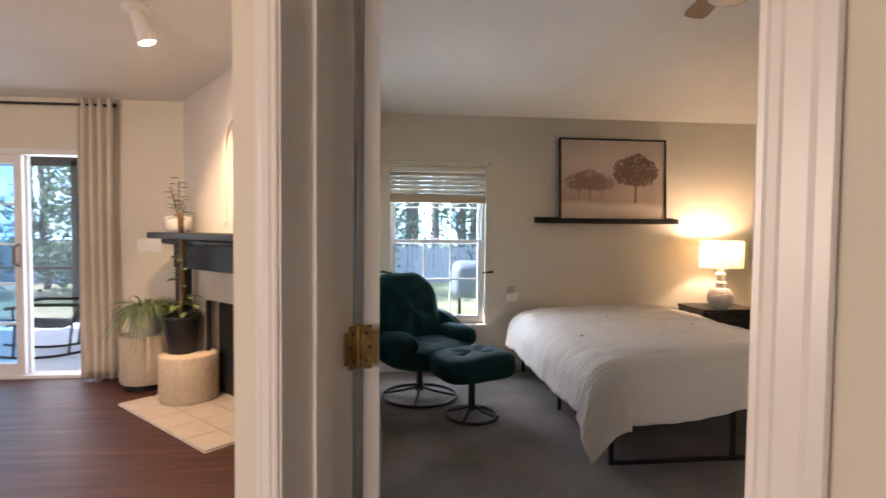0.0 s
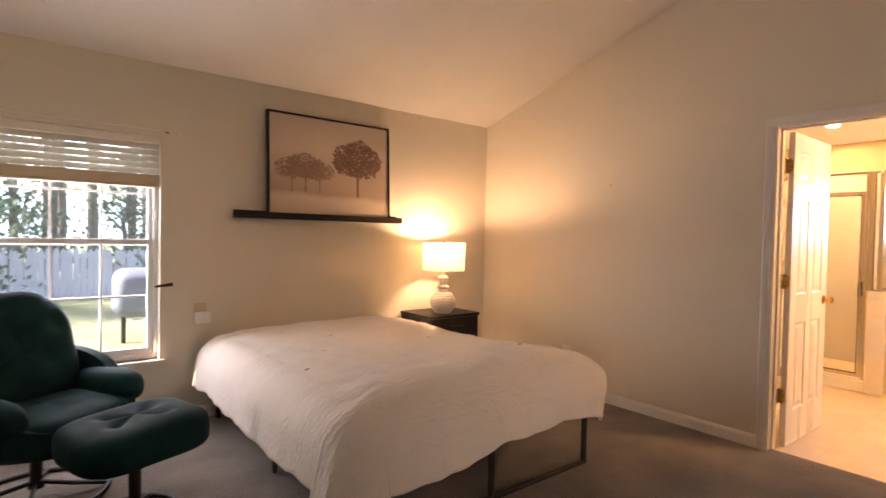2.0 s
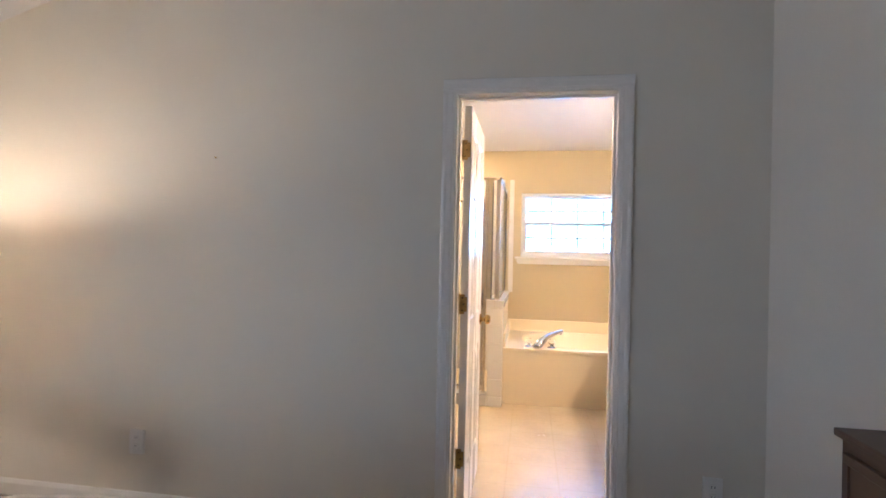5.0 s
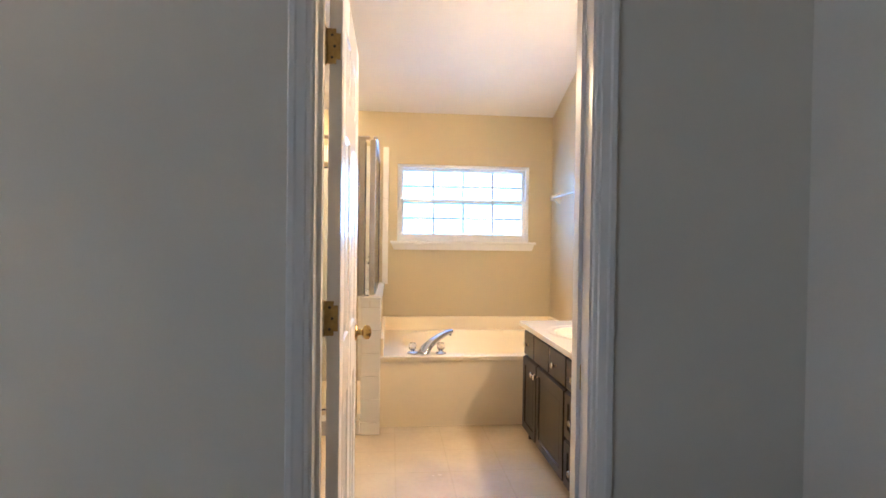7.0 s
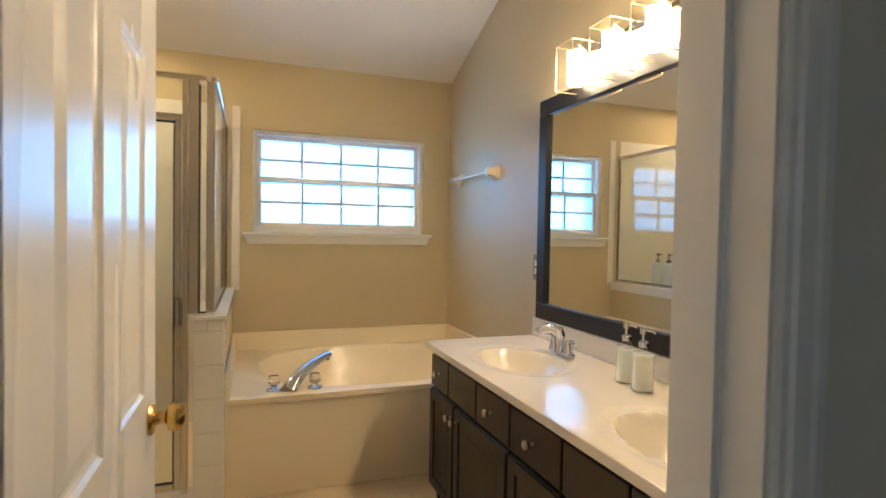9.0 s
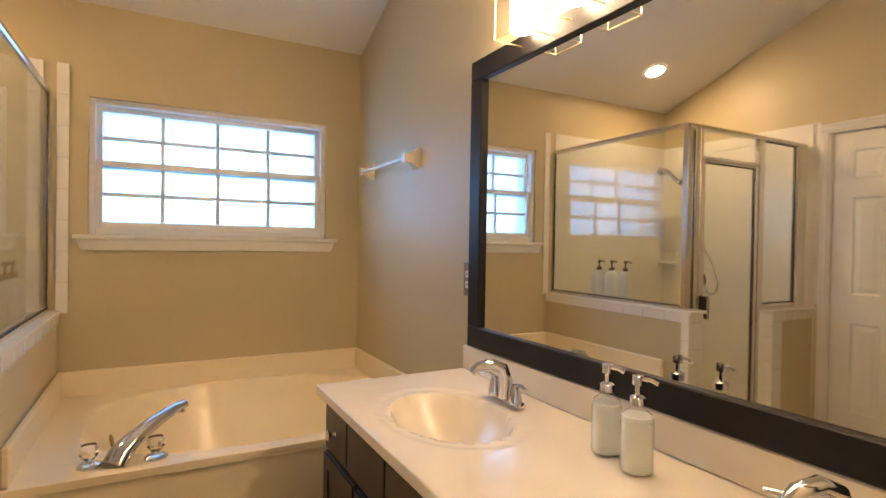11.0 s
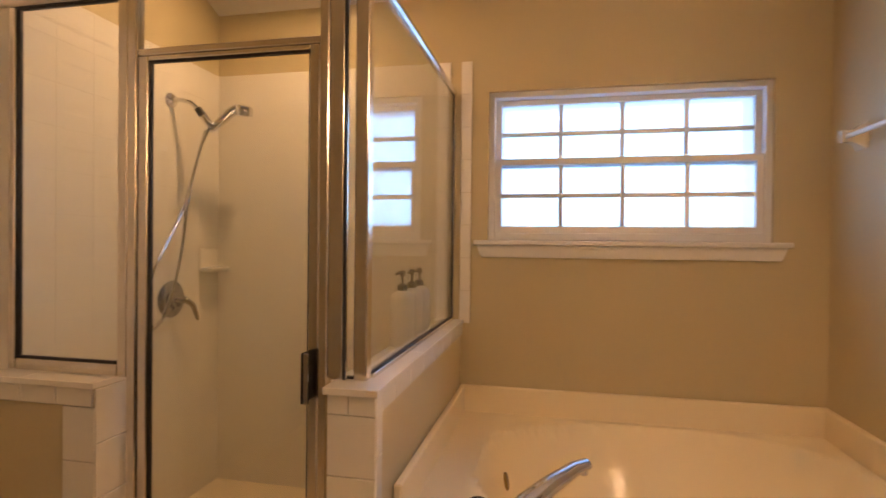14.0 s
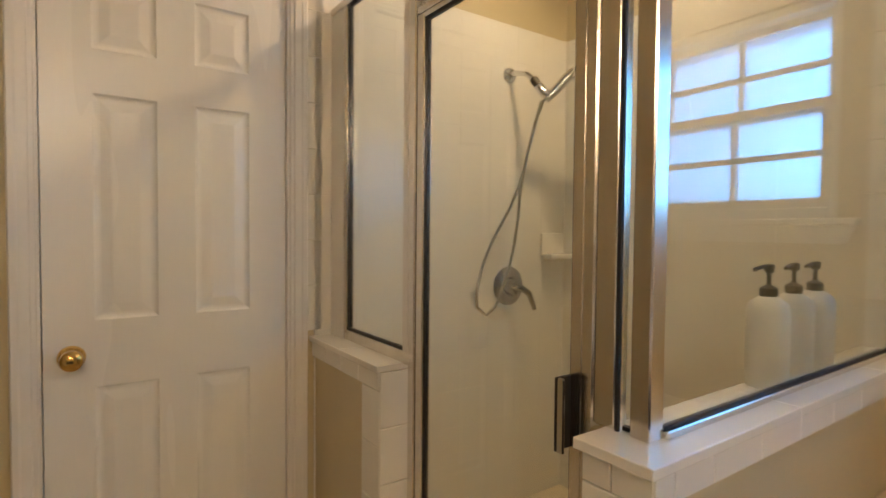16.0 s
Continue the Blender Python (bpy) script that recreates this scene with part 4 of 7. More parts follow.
sv = thing("shower_valve", "round chrome shower mixer with a curved lever", "shower valve", (6.645, BN - 0.01, 1.005))
part("plate", lathe([(0, 0), (0.082, 0), (0.084, 0.004), (0.074, 0.012), (0.040, 0.016), (0.034, 0.036), (0.0, 0.040)], 36, turn=Matrix.Translation((6.645, BN - 0.010, 1.005)) @ pose(0, 0, 0, 90)), DARK_CHROME, sv, smooth=True)
part("lever", tube([(6.645, BN - 0.04, 1.005), (6.665, BN - 0.075, 1.000), (6.70, BN - 0.085, 0.975), (6.722, BN - 0.085, 0.93), (6.733, BN - 0.085, 0.905)], 0.017, 14, taper=0.009), DARK_CHROME, sv, smooth=True)
dish = thing("soap_dish", "white ceramic soap dish set into the tiles", "soap dish", (6.93, BN - 0.01, 1.13))
part("back_plate", box(6.835, 6.975, BN - 0.022, BN - 0.0098, 1.125, 1.235, 0.005), TILE_WHITE, dish)
part("tray", box(6.835, 6.975, BN - 0.085, BN - 0.0225, 1.118, 1.142, 0.008, seg=2), TILE_WHITE, dish)
can = thing("recessed_light", "round recessed ceiling light above the shower", "ceiling light", (6.59, 2.90, 2.59))
canm = Matrix.Translation((6.59, 2.90, 2.435 + BATH_SLOPE * (BX - 6.59) - 0.004)) @ pose(0, 0, 0, 0, math.degrees(math.atan(BATH_SLOPE)), 0)
part("trim_ring", lathe([(0.062, 0.0), (0.090, 0.0), (0.092, 0.003), (0.064, -0.004), (0.062, 0.0)], 32, turn=canm), WHITE_TRIM, can, smooth=True)
part("lens", lathe([(0, -0.001), (0.062, -0.001), (0.062, 0.002), (0, 0.002)], 32, turn=canm), glow("can_glow", (1.0, 0.76, 0.48), 18), can, "glowing warm lens")
can_lamp = lamp("recessed_light_lamp", "AREA", (6.583, 2.90, 2.580), 4.0, WARM, 0.12, (6.35, 2.90, 1.96))
can_lamp.data.shape = "DISK"

# shampoo bottles on the half wall's inner ledge
bottle = thing("pump_bottle", "white pump bottle with a black pump on the shower ledge", "bottle", (6.30, 2.33, CAPZ), "bottles on the ledge")
WHITE_BOTTLE = surface("white_bottle", (0.82, 0.80, 0.76), (0.79, 0.77, 0.73), 0.3, bump=0.0)
part("body", lathe([(0, 0), (0.038, 0), (0.041, 0.004), (0.041, 0.158), (0.037, 0.176), (0.022, 0.188), (0.015, 0.192), (0, 0.192)], 28), WHITE_BOTTLE, bottle, smooth=True, local=True)
pump = part("pump", lathe([(0, 0.190), (0.017, 0.190), (0.017, 0.208), (0.008, 0.214), (0.0045, 0.216), (0.0045, 0.240), (0.010, 0.242), (0.010, 0.258), (0, 0.260)], 20), RUBBER, bottle, "black pump", True, True)
part("nozzle", tube([(0, 0, 0.252), (0.02, 0.006, 0.254), (0.042, 0.012, 0.248)], 0.0045, 8), RUBBER, pump, local=True)
bottle.matrix_basis = pose(6.315, 2.332, CAPZ, 0, 0, 150)
copy_thing(bottle, pose(6.430, 2.330, CAPZ, 0, 0, 165))
copy_thing(bottle, pose(6.545, 2.330, CAPZ, 0, 0, 160))

# ---------------------------------------------------------------- vanity
VX0, VX1, VF, VTOP = 3.79, 5.645, 1.280, 0.772
van = thing("vanity_cabinet", "espresso wood double vanity with raised-panel doors", "cabinet", (4.7, 1.0, 0))
part("body", box(VX0, VX1 - 0.02, BS + 0.001, VF - 0.021, 0.06, 0.58), ESPRESSO, van)
part("face_frame", box(VX0, VX1, VF - 0.02, VF, 0.06, VTOP - 0.032), ESPRESSO, van)
part("end_panel", box(VX1 - 0.019, VX1, BS + 0.001, VF - 0.0205, 0.0, VTOP - 0.032), ESPRESSO, van)
part("toe_kick", box(VX0, VX1 - 0.02, BS + 0.001, VF - 0.05, 0.0, 0.06), ESPRESSO, van)


def front(x0, x1, z0, z1, name, knob=None, raised=True):
    """A cabinet door or drawer front with a bevelled edge and, for doors, a raised field."""
    f = part(name, box(x0, x1, VF, VF + 0.019, z0, z1, 0.005, seg=2), ESPRESSO, van)
    if raised:
        own = bmesh.new()
        lv = []
        y = VF + 0.019
        for inset, out in ((0.050, 0.0006), (0.054, -0.006), (0.062, -0.006), (0.084, 0.0006), (0.088, 0.001)):
            lv.append([own.verts.new(c) for c in ((x0 + inset, y + out, z0 + inset), (x1 - inset, y + out, z0 + inset), (x1 - inset, y + out, z1 - inset), (x0 + inset, y + out, z1 - inset))])
        # the frame of the door stands proud of its field
        outer = [own.verts.new(c) for c in ((x0 + 0.006, y + 0.0006, z0 + 0.006), (x1 - 0.006, y + 0.0006, z0 + 0.006), (x1 - 0.006, y + 0.0006, z1 - 0.006), (x0 + 0.006, y + 0.0006, z1 - 0.006))]
        ringed = [[own.verts.new(v.co + Vector((0, 0.007, 0))) for v in ring] for ring in (outer, lv[0])]
        for p, q in ((outer, ringed[0]), (ringed[0], ringed[1]), (ringed[1], lv[1]), *zip(lv[1:], lv[2:])):
            for k in range(4):
                own.faces.new((p[k], p[(k + 1) % 4], q[(k + 1) % 4], q[k]))
        own.faces.new(lv[-1])
        part("raised_field", own, ESPRESSO, f)
    if knob:
        yk = VF + (0.026 if raised else 0.019)
        kx, kz = knob
        part("knob", lathe([(0, 0), (0.008, 0), (0.0055, 0.006), (0.0055, 0.014), (0.014, 0.020), (0.0165, 0.025), (0.014, 0.030), (0, 0.031)], 20, turn=Matrix.Translation((kx, yk, kz)) @ pose(0, 0, 0, -90)), surface("satin_nickel", (0.66, 0.62, 0.55), (0.58, 0.54, 0.48), 0.25, metal=1.0, bump=0.0) if "satin_nickel" not in bpy.data.materials else bpy.data.materials["satin_nickel"], f, "satin nickel knob", True)


zt0, zt1 = 0.567, 0.717
front(5.412, 5.635, zt0, zt1, "drawer", (5.525, 0.642), False)
front(5.105, 5.402, zt0, zt1, "false_front", None, False)
front(4.820, 5.095, zt0, zt1, "drawer", (4.965, 0.642), False)
front(4.500, 4.808, zt0, zt1, "drawer", (4.660, 0.642), False)
front(4.215, 4.490, zt0, zt1, "false_front", None, False)
front(3.800, 4.205, zt0, zt1, "drawer", (4.0, 0.642), False)
front(5.325, 5.635, 0.085, 0.555, "cabinet_door", (5.350, 0.495))
front(4.820, 5.315, 0.085, 0.555, "cabinet_door", (5.288, 0.495))
front(4.500, 4.808, 0.325, 0.555, "drawer", (4.660, 0.440), True)
front(4.500, 4.808, 0.085, 0.315, "drawer", (4.660, 0.200), True)
front(4.150, 4.490, 0.085, 0.555, "cabinet_door", (4.180, 0.495))
front(3.800, 4.140, 0.085, 0.555, "cabinet_door", (4.110, 0.495))

top = thing("vanity_countertop", "cream cultured marble vanity top with two moulded basins", "countertop", (4.7, 1.02, VTOP - 0.03))
bm = bmesh.new()
X0, X1, Y0, Y1 = VX0 - 0.01, 5.668, BS + 0.001, 1.318
nx, ny = 150, 54
grid = {}
for i in range(nx + 1):
    for k in range(ny + 1):
        x, y = X0 + (X1 - X0) * i / nx, Y0 + (Y1 - Y0) * k / ny
        z = VTOP
        for bx in (5.195, 4.270):
            q = math.hypot((x - bx) / 0.225, (y - 1.055) / 0.165)
            if q < 1:
                z -= 0.125 * min(1.0, (1 - q) / 0.6) ** 0.6
            elif q < 1.28:
                z -= 0.004 * (1 - (q - 1) / 0.28) if q > 1.22 else 0.0035
        grid[i, k] = bm.verts.new((x, y, z))
for i in range(nx):
    for k in range(ny):
        bm.faces.new((grid[i, k], grid[i + 1, k], grid[i + 1, k + 1], grid[i, k + 1]))
part("slab", bm, MARBLE, top, smooth=True)
part("front_edge", box(X0, X1 + 0.004, Y1 - 0.004, Y1 + 0.006, VTOP - 0.032, VTOP - 0.0005, 0.004, seg=2), MARBLE, top)
part("end_edge", box(X1 - 0.004, X1 + 0.004, Y0, Y1 - 0.005, VTOP - 0.032, VTOP - 0.0005, 0.003, seg=2), MARBLE, top)
part("backsplash", box(X0, X1, BS + 0.001, BS + 0.022, VTOP - 0.001, VTOP + 0.095, 0.004), MARBLE, top)
for bx in (5.195, 4.270):
    part("drain", lathe([(0, 0), (0.022, 0), (0.024, 0.003), (0.018, 0.004), (0, 0.002)], 24, turn=Matrix.Translation((bx, 1.055, VTOP - 0.125))), CHROME, top, "chrome drain", True)
for bx in (5.200, 4.275):
    fc = thing("basin_faucet", "chrome two-handle faucet behind a basin", "faucet", (bx, 0.855, VTOP))
    own = box(bx - 0.078, bx + 0.078, 0.827, 0.858, VTOP, VTOP + 0.022, 0.012, seg=3)
    part("base_plate", own, CHROME, fc, smooth=True)
    part("spout", tube([(bx, 0.855, VTOP + 0.02), (bx, 0.850, VTOP + 0.075), (bx + 0.006, 0.860, VTOP + 0.112), (bx + 0.015, 0.895, VTOP + 0.128), (bx + 0.025, 0.935, VTOP + 0.122), (bx + 0.03, 0.960, VTOP + 0.100)], 0.022, 16, taper=0.014), CHROME, fc, smooth=True)
    for sx in (-0.055, 0.055):
        h = part("handle", lathe([(0.022, 0.0), (0.021, 0.012), (0.013, 0.048), (0.011, 0.056), (0.0, 0.058)], 16, turn=Matrix.Translation((bx + sx, 0.855, VTOP + 0.018))), CHROME, fc, smooth=True)
        part("lever", tube([(bx + sx, 0.855, VTOP + 0.070), (bx + sx * 1.5, 0.858, VTOP + 0.078), (bx + sx * 2.15, 0.863, VTOP + 0.072)], 0.0075, 10, taper=0.006), CHROME, h, smooth=True)
SOAPY = surface("milky_glass", (0.90, 0.89, 0.84), (0.87, 0.86, 0.80), 0.12, scale=30, grain=120, bump=0.0, coat=0.5)
MILK = glass_mat("clear_bottle_glass", 0.03, (0.95, 0.97, 0.95))
for (sx, sy, turn, fill, lab) in ((4.778, 0.852, 100, 0.122, "clear glass soap dispenser nearly full of white soap"), (4.668, 0.872, 105, 0.126, "clear glass soap dispenser full of white soap")):
    sp = thing("soap_dispenser", lab, "soap dispenser", (sx, sy, VTOP), "soap dispensers by the mirror", turn=turn)
    b = part("bottle", lathe([(0, 0.0), (0.034, 0.0), (0.0365, 0.004), (0.0365, 0.112), (0.031, 0.130), (0.016, 0.142), (0.014, 0.150), (0.0, 0.150)], 28), MILK, sp, "ribbed clear glass bottle", True, True)
    part("liquid", lathe([(0, 0.004), (0.0335, 0.004), (0.0345, 0.008), (0.0345, fill), (0.0, fill)], 28), SOAPY, sp, "white liquid soap", True, True)
    p = part("pump", lathe([(0, 0.149), (0.017, 0.149), (0.017, 0.166), (0.012, 0.170), (0.006, 0.172), (0.006, 0.192), (0.013, 0.194), (0.013, 0.214), (0.0, 0.216)], 20), CHROME, sp, "chrome pump", True, True)
    part("nozzle", tube([(0, 0, 0.207), (0, 0.03, 0.209), (0, 0.048, 0.203)], 0.005, 8), CHROME, p, smooth=True, local=True)

# mirror, vanity light, towel bar, outlet
MX0, MX1, MZ0, MZ1, MW = 3.80, 5.622, 0.872, 1.980, 0.078
mir = thing("wall_mirror", "wide wall mirror in a dark espresso frame above the vanity", "mirror", (4.7, BS, MZ0))
part("glass", box(MX0 + MW - 0.01, MX1 - MW + 0.01, BS + 0.003, BS + 0.014, MZ0 + MW - 0.01, MZ1 - MW + 0.01), MIRROR, mir, "silvered mirror glass")
for a in ((MX0, MX1, MZ0, MZ0 + MW), (MX0, MX1, MZ1 - MW, MZ1), (MX0, MX0 + MW, MZ0 + MW, MZ1 - MW), (MX1 - MW, MX1, MZ0 + MW, MZ1 - MW)):
    part("frame_board", box(a[0], a[1], BS + 0.002, BS + 0.032, a[2], a[3], 0.004), BLACK_WOOD, mir)
vl = thing("vanity_light", "five-lamp vanity light with glowing tubes in gold wire cages", "wall light", (4.74, BS, 2.1))
GOLD = surface("pale_gold_wire", (0.80, 0.66, 0.40), (0.72, 0.58, 0.34), 0.3, metal=1.0, bump=0.0)
part("back_bar", box(4.15, 5.33, BS + 0.001, BS + 0.030, 2.085, 2.130, 0.004), CHROME, vl)
TUBE = glow("lamp_tube_glow", (1.0, 0.72, 0.42), 26)
TUBE.node_tree.nodes["Principled BSDF"].inputs["Roughness"].default_value = 0.4
for k in range(5):
    lx, ly, lz0, lz1 = 5.232 - 0.246 * k, BS + 0.078, 1.940, 2.135
    part("arm", tube([(lx, BS + 0.03, 2.11), (lx, ly, 2.140)], 0.007, 8), GOLD, vl, smooth=True)
    cage = part("cage", box(lx - 0.004, lx + 0.004, ly - 0.004, ly + 0.004, lz1 - 0.004, lz1 + 0.004), GOLD, vl, "gold wire cage")
    h = 0.064
    cs = [(lx - h, ly - h), (lx + h, ly - h), (lx + h, ly + h), (lx - h, ly + h)]
    for j in range(4):
        a, b = cs[j], cs[(j + 1) % 4]
        for z in (lz0, lz1):
            part("wire", tube([(*a, z), (*b, z)], 0.0024, 6), GOLD, cage)
        part("wire", tube([(*a, lz0), (*a, lz1)], 0.0024, 6), GOLD, cage)
    part("wire", tube([(lx - h, ly, lz1), (lx + h, ly, lz1)], 0.0024, 6), GOLD, cage)
    part("cap", lathe([(0, 0.0), (0.043, 0.0), (0.045, 0.006), (0.028, 0.014), (0, 0.016)], 24, turn=Matrix.Translation((lx, ly, lz1 - 0.034))), GOLD, vl, smooth=True)
    part("lamp_tube", lathe([(0, 0), (0.036, 0.0), (0.039, 0.004), (0.039, 0.148), (0.0, 0.148)], 28, turn=Matrix.Translation((lx, ly, lz0 + 0.020))), TUBE, vl, "glowing white glass tube", True)
tb = thing("towel_bar", "cream ceramic towel bar on the tan wall above the tub", "towel bar", (6.42, BS, 1.69))
CERAMIC = surface("cream_ceramic", (0.80, 0.70, 0.52), (0.77, 0.67, 0.49), 0.15, bump=0.0, coat=0.3)
for x in (6.165, 6.775):
    own = bmesh.new()
    lv = []
    for s, y in ((0.050, 0.0), (0.050, 0.008), (0.040, 0.016), (0.022, 0.040), (0.020, 0.062), (0.024, 0.078)):
        lv.append([own.verts.new(c) for c in ((x - s * 0.8, BS + y, 1.68 - s), (x + s * 0.8, BS + y, 1.68 - s), (x + s * 0.8, BS + y, 1.68 + s), (x - s * 0.8, BS + y, 1.68 + s))])
    for p, q in zip(lv, lv[1:]):
        for k in range(4):
            own.faces.new((p[k], p[(k + 1) % 4], q[(k + 1) % 4], q[k]))
    own.faces.new(lv[-1])
    own.faces.new(lv[0])
    bmesh.ops.bevel(own, geom=own.edges[:], offset=0.003, segments=2, affect="EDGES")
    part("bracket", own, CERAMIC, tb, smooth=True)
part("bar", tube([(6.165, BS + 0.058, 1.68), (6.775, BS + 0.058, 1.68)], 0.0095, 14), surface("clear_bar_plastic", (0.78, 0.76, 0.72), (0.74, 0.72, 0.68), 0.2, bump=0.0), tb, "pale translucent bar", True)


def outlet(place, normal, plate_mat, label, w=0.072, h=0.115, socket_mat=PLASTIC_WHITE, thick=0.006):
    """A duplex outlet: plate, two sockets with slots, and a screw."""
    n = Vector((*normal, 0)).normalized()
    t = thing("wall_outlet", label, "outlet", place)
    m = Matrix.Translation(place) @ n.to_track_quat("-Y", "Z").to_matrix().to_4x4()
    own = box(-w / 2, w / 2, -thick, 0.0, -h / 2, h / 2, 0.003, seg=2)
    bmesh.ops.transform(own, matrix=m, verts=own.verts)
    part("plate", own, plate_mat, t)
    for dz in (-0.021, 0.021):
        own = box(-0.016, 0.016, -thick - 0.003, -thick + 0.0005, dz - 0.014, dz + 0.014, 0.004, seg=2)
        bmesh.ops.transform(own, matrix=m, verts=own.verts)
        s = part("socket", own, PLASTIC_WHITE, t)
        for dx, hh in ((-0.006, 0.009), (0.006, 0.007)):
            own = box(dx - 0.0012, dx + 0.0012, -thick - 0.0036, -thick - 0.0028, dz + 0.001 - hh / 2, dz + 0.003 + hh / 2)
            bmesh.ops.transform(own, matrix=m, verts=own.verts)
            part("slot", own, DARK_SLOT, s)
    return t


outlet((5.662, BS, 1.129), (0, 1), surface("brown_metal_plate", (0.30, 0.24, 0.19), (0.22, 0.17, 0.13), 0.35, metal=0.7, bump=0.0), "white duplex outlet in a brown metal plate beside the mirror", 0.072, 0.135)
# ---------------------------------------------------------------- bedroom window
win = thing("window_1", "white double-hung bedroom window with glazing bars", "window", (0.16, NORTH, WIN[2]), kind="structure")
x0, x1, z0, z1 = WIN
fr = 0.030
for a in ((x0, x0 + fr, z0, z1), (x1 - fr, x1, z0, z1), (x0 + fr, x1 - fr, z1 - fr, z1), (x0 + fr, x1 - fr, z0, z0 + 0.03)):
    part("window_frame", box(a[0], a[1], NORTH + 0.06, NORTH + 0.15, a[2], a[3], 0.003), VINYL_FRAME, win)
sash(win, "y", NORTH + 0.122, 0.032, x0 + fr, x1 - fr, 1.215, z1 - fr, 3, 2, PANE, 0.030, 0.014)
sash(win, "y", NORTH + 0.084, 0.032, x0 + fr, x1 - fr, z0 + 0.03, 1.258, 3, 2, PANE, 0.034, 0.014, 0.045)
part("sash_lock", box(0.13, 0.19, NORTH + 0.056, NORTH + 0.070, 1.258, 1.274, 0.004), PLASTIC_WHITE, win)
part("window_sill", box(x0 - 0.03, x1 + 0.03, NORTH - 0.032, NORTH + 0.06, z0 - 0.022, z0, 0.005, seg=2), WHITE_TRIM, win)
blind = thing("window_blind", "raised white faux-wood blind with a beige stacked bottom", "blind", (0.16, NORTH + 0.02, 1.7))
BLIND = surface("blind_slats", (0.78, 0.74, 0.66), (0.72, 0.68, 0.60), 0.45, scale=3, grain=40, bump=0.04, depth=0.001, stretch=(0.1, 1, 1))
BLIND2 = surface("beige_stack", (0.62, 0.50, 0.36), (0.54, 0.43, 0.30), 0.5, scale=3, grain=40, bump=0.05, depth=0.001, stretch=(0.1, 1, 1))
part("head_rail", box(x0 + 0.004, x1 - 0.004, NORTH + 0.004, NORTH + 0.056, z1 - 0.05, z1 - 0.002, 0.003), BLIND, blind)
for k in range(5):
    z = 1.878 - 0.041 * k
    part("slat", box(x0 + 0.008, x1 - 0.008, -0.025, 0.025, -0.0016, 0.0016, 0.001, turn=Matrix.Translation((0, NORTH + 0.031, z)) @ pose(0, 0, 0, 52)), BLIND, blind)
part("bottom_slat", box(x0 + 0.006, x1 - 0.006, NORTH + 0.006, NORTH + 0.058, 1.625, 1.69, 0.004), BLIND2, blind, "beige stack of closed slats")
part("bottom_rail", box(x0 + 0.006, x1 - 0.006, NORTH + 0.004, NORTH + 0.060, 1.606, 1.624, 0.004), BLIND2, blind)
for x in (x0 + 0.12, 0.16, x1 - 0.12):
    part("cord", tube([(x, NORTH + 0.003, 1.69), (x, NORTH + 0.003, 1.90)], 0.0012, 6), BLIND, blind)
rod = thing("curtain_rod", "thin white curtain rod above the bedroom window", "curtain rod", (0.16, NORTH - 0.05, 1.985))
part("bar", tube([(-0.345, NORTH - 0.045, 1.985), (0.665, NORTH - 0.045, 1.985)], 0.006, 10), BLIND, rod, smooth=True)
for x in (-0.335, 0.655):
    part("bracket", box(x - 0.008, x + 0.008, NORTH - 0.047, NORTH, 1.972, 1.992, 0.003), OLD_BRASS, rod, "dark bracket")
for x in (-0.47, 0.74):
    part("wall_anchor", lathe([(0, 0), (0.012, 0), (0.010, 0.004), (0, 0.005)], 12, turn=Matrix.Translation((x, NORTH, 1.985)) @ pose(0, 0, 0, 90)), BLIND, rod)
for x, s in ((-0.352, 1), (0.665, -1)):
    hb = thing("curtain_holdback", "small dark metal curtain holdback peg", "holdback", (x, NORTH, 0.95), "holdbacks beside the window")
    part("stem", tube([(x - s * 0.01, NORTH, 0.955), (x - s * 0.01, NORTH - 0.045, 0.955)], 0.007, 10), BLACK_METAL, hb, smooth=True)
    part("arm", tube([(x - s * 0.022, NORTH - 0.05, 0.957), (x + s * 0.03, NORTH - 0.055, 0.952), (x + s * 0.085, NORTH - 0.05, 0.945)], 0.013, 12, taper=0.006), BLACK_METAL, hb, smooth=True)
pb = thing("plug_in_freshener", "white plastic plug-in box on an outlet plate", "plug-in", (0.875, NORTH, 0.74))
part("outlet_plate", box(0.835, 0.915, NORTH - 0.007, NORTH, 0.685, 0.815, 0.003), surface("almond_plate", (0.62, 0.50, 0.36), (0.58, 0.46, 0.33), 0.4, bump=0.0), pb, "almond outlet plate")
part("body", box(0.825, 0.935, NORTH - 0.060, NORTH - 0.0075, 0.672, 0.755, 0.014, seg=3), PLASTIC_WHITE, pb)

# ---------------------------------------------------------------- picture and its ledge
ledge = thing("picture_ledge", "dark brown wooden picture ledge above the bed", "shelf", (1.8, NORTH, 1.42))
part("board", box(1.092, 2.508, NORTH - 0.105, NORTH - 0.001, 1.425, 1.441, 0.002), BLACK_WOOD, ledge)
part("lip", box(1.092, 2.508, NORTH - 0.105, NORTH - 0.092, 1.4415, 1.474, 0.002), BLACK_WOOD, ledge)
part("back_rail", box(1.092, 2.508, NORTH - 0.014, NORTH - 0.001, 1.4415, 1.485, 0.002), BLACK_WOOD, ledge)
pic = thing("framed_picture", "sepia picture of bare trees in mist, thin black frame", "picture", (1.855, NORTH - 0.07, 1.4415))
PW, PH = 1.07, 0.80
lean = pose(1.850, NORTH - 0.078, 1.443, -2.9)
canvas = bpy.data.materials.new("misty_print")
canvas.use_nodes = True
nt = canvas.node_tree
pb_ = nt.nodes["Principled BSDF"]
tc = nt.nodes.new("ShaderNodeTexCoord")
sp = nt.nodes.new("ShaderNodeSeparateXYZ")
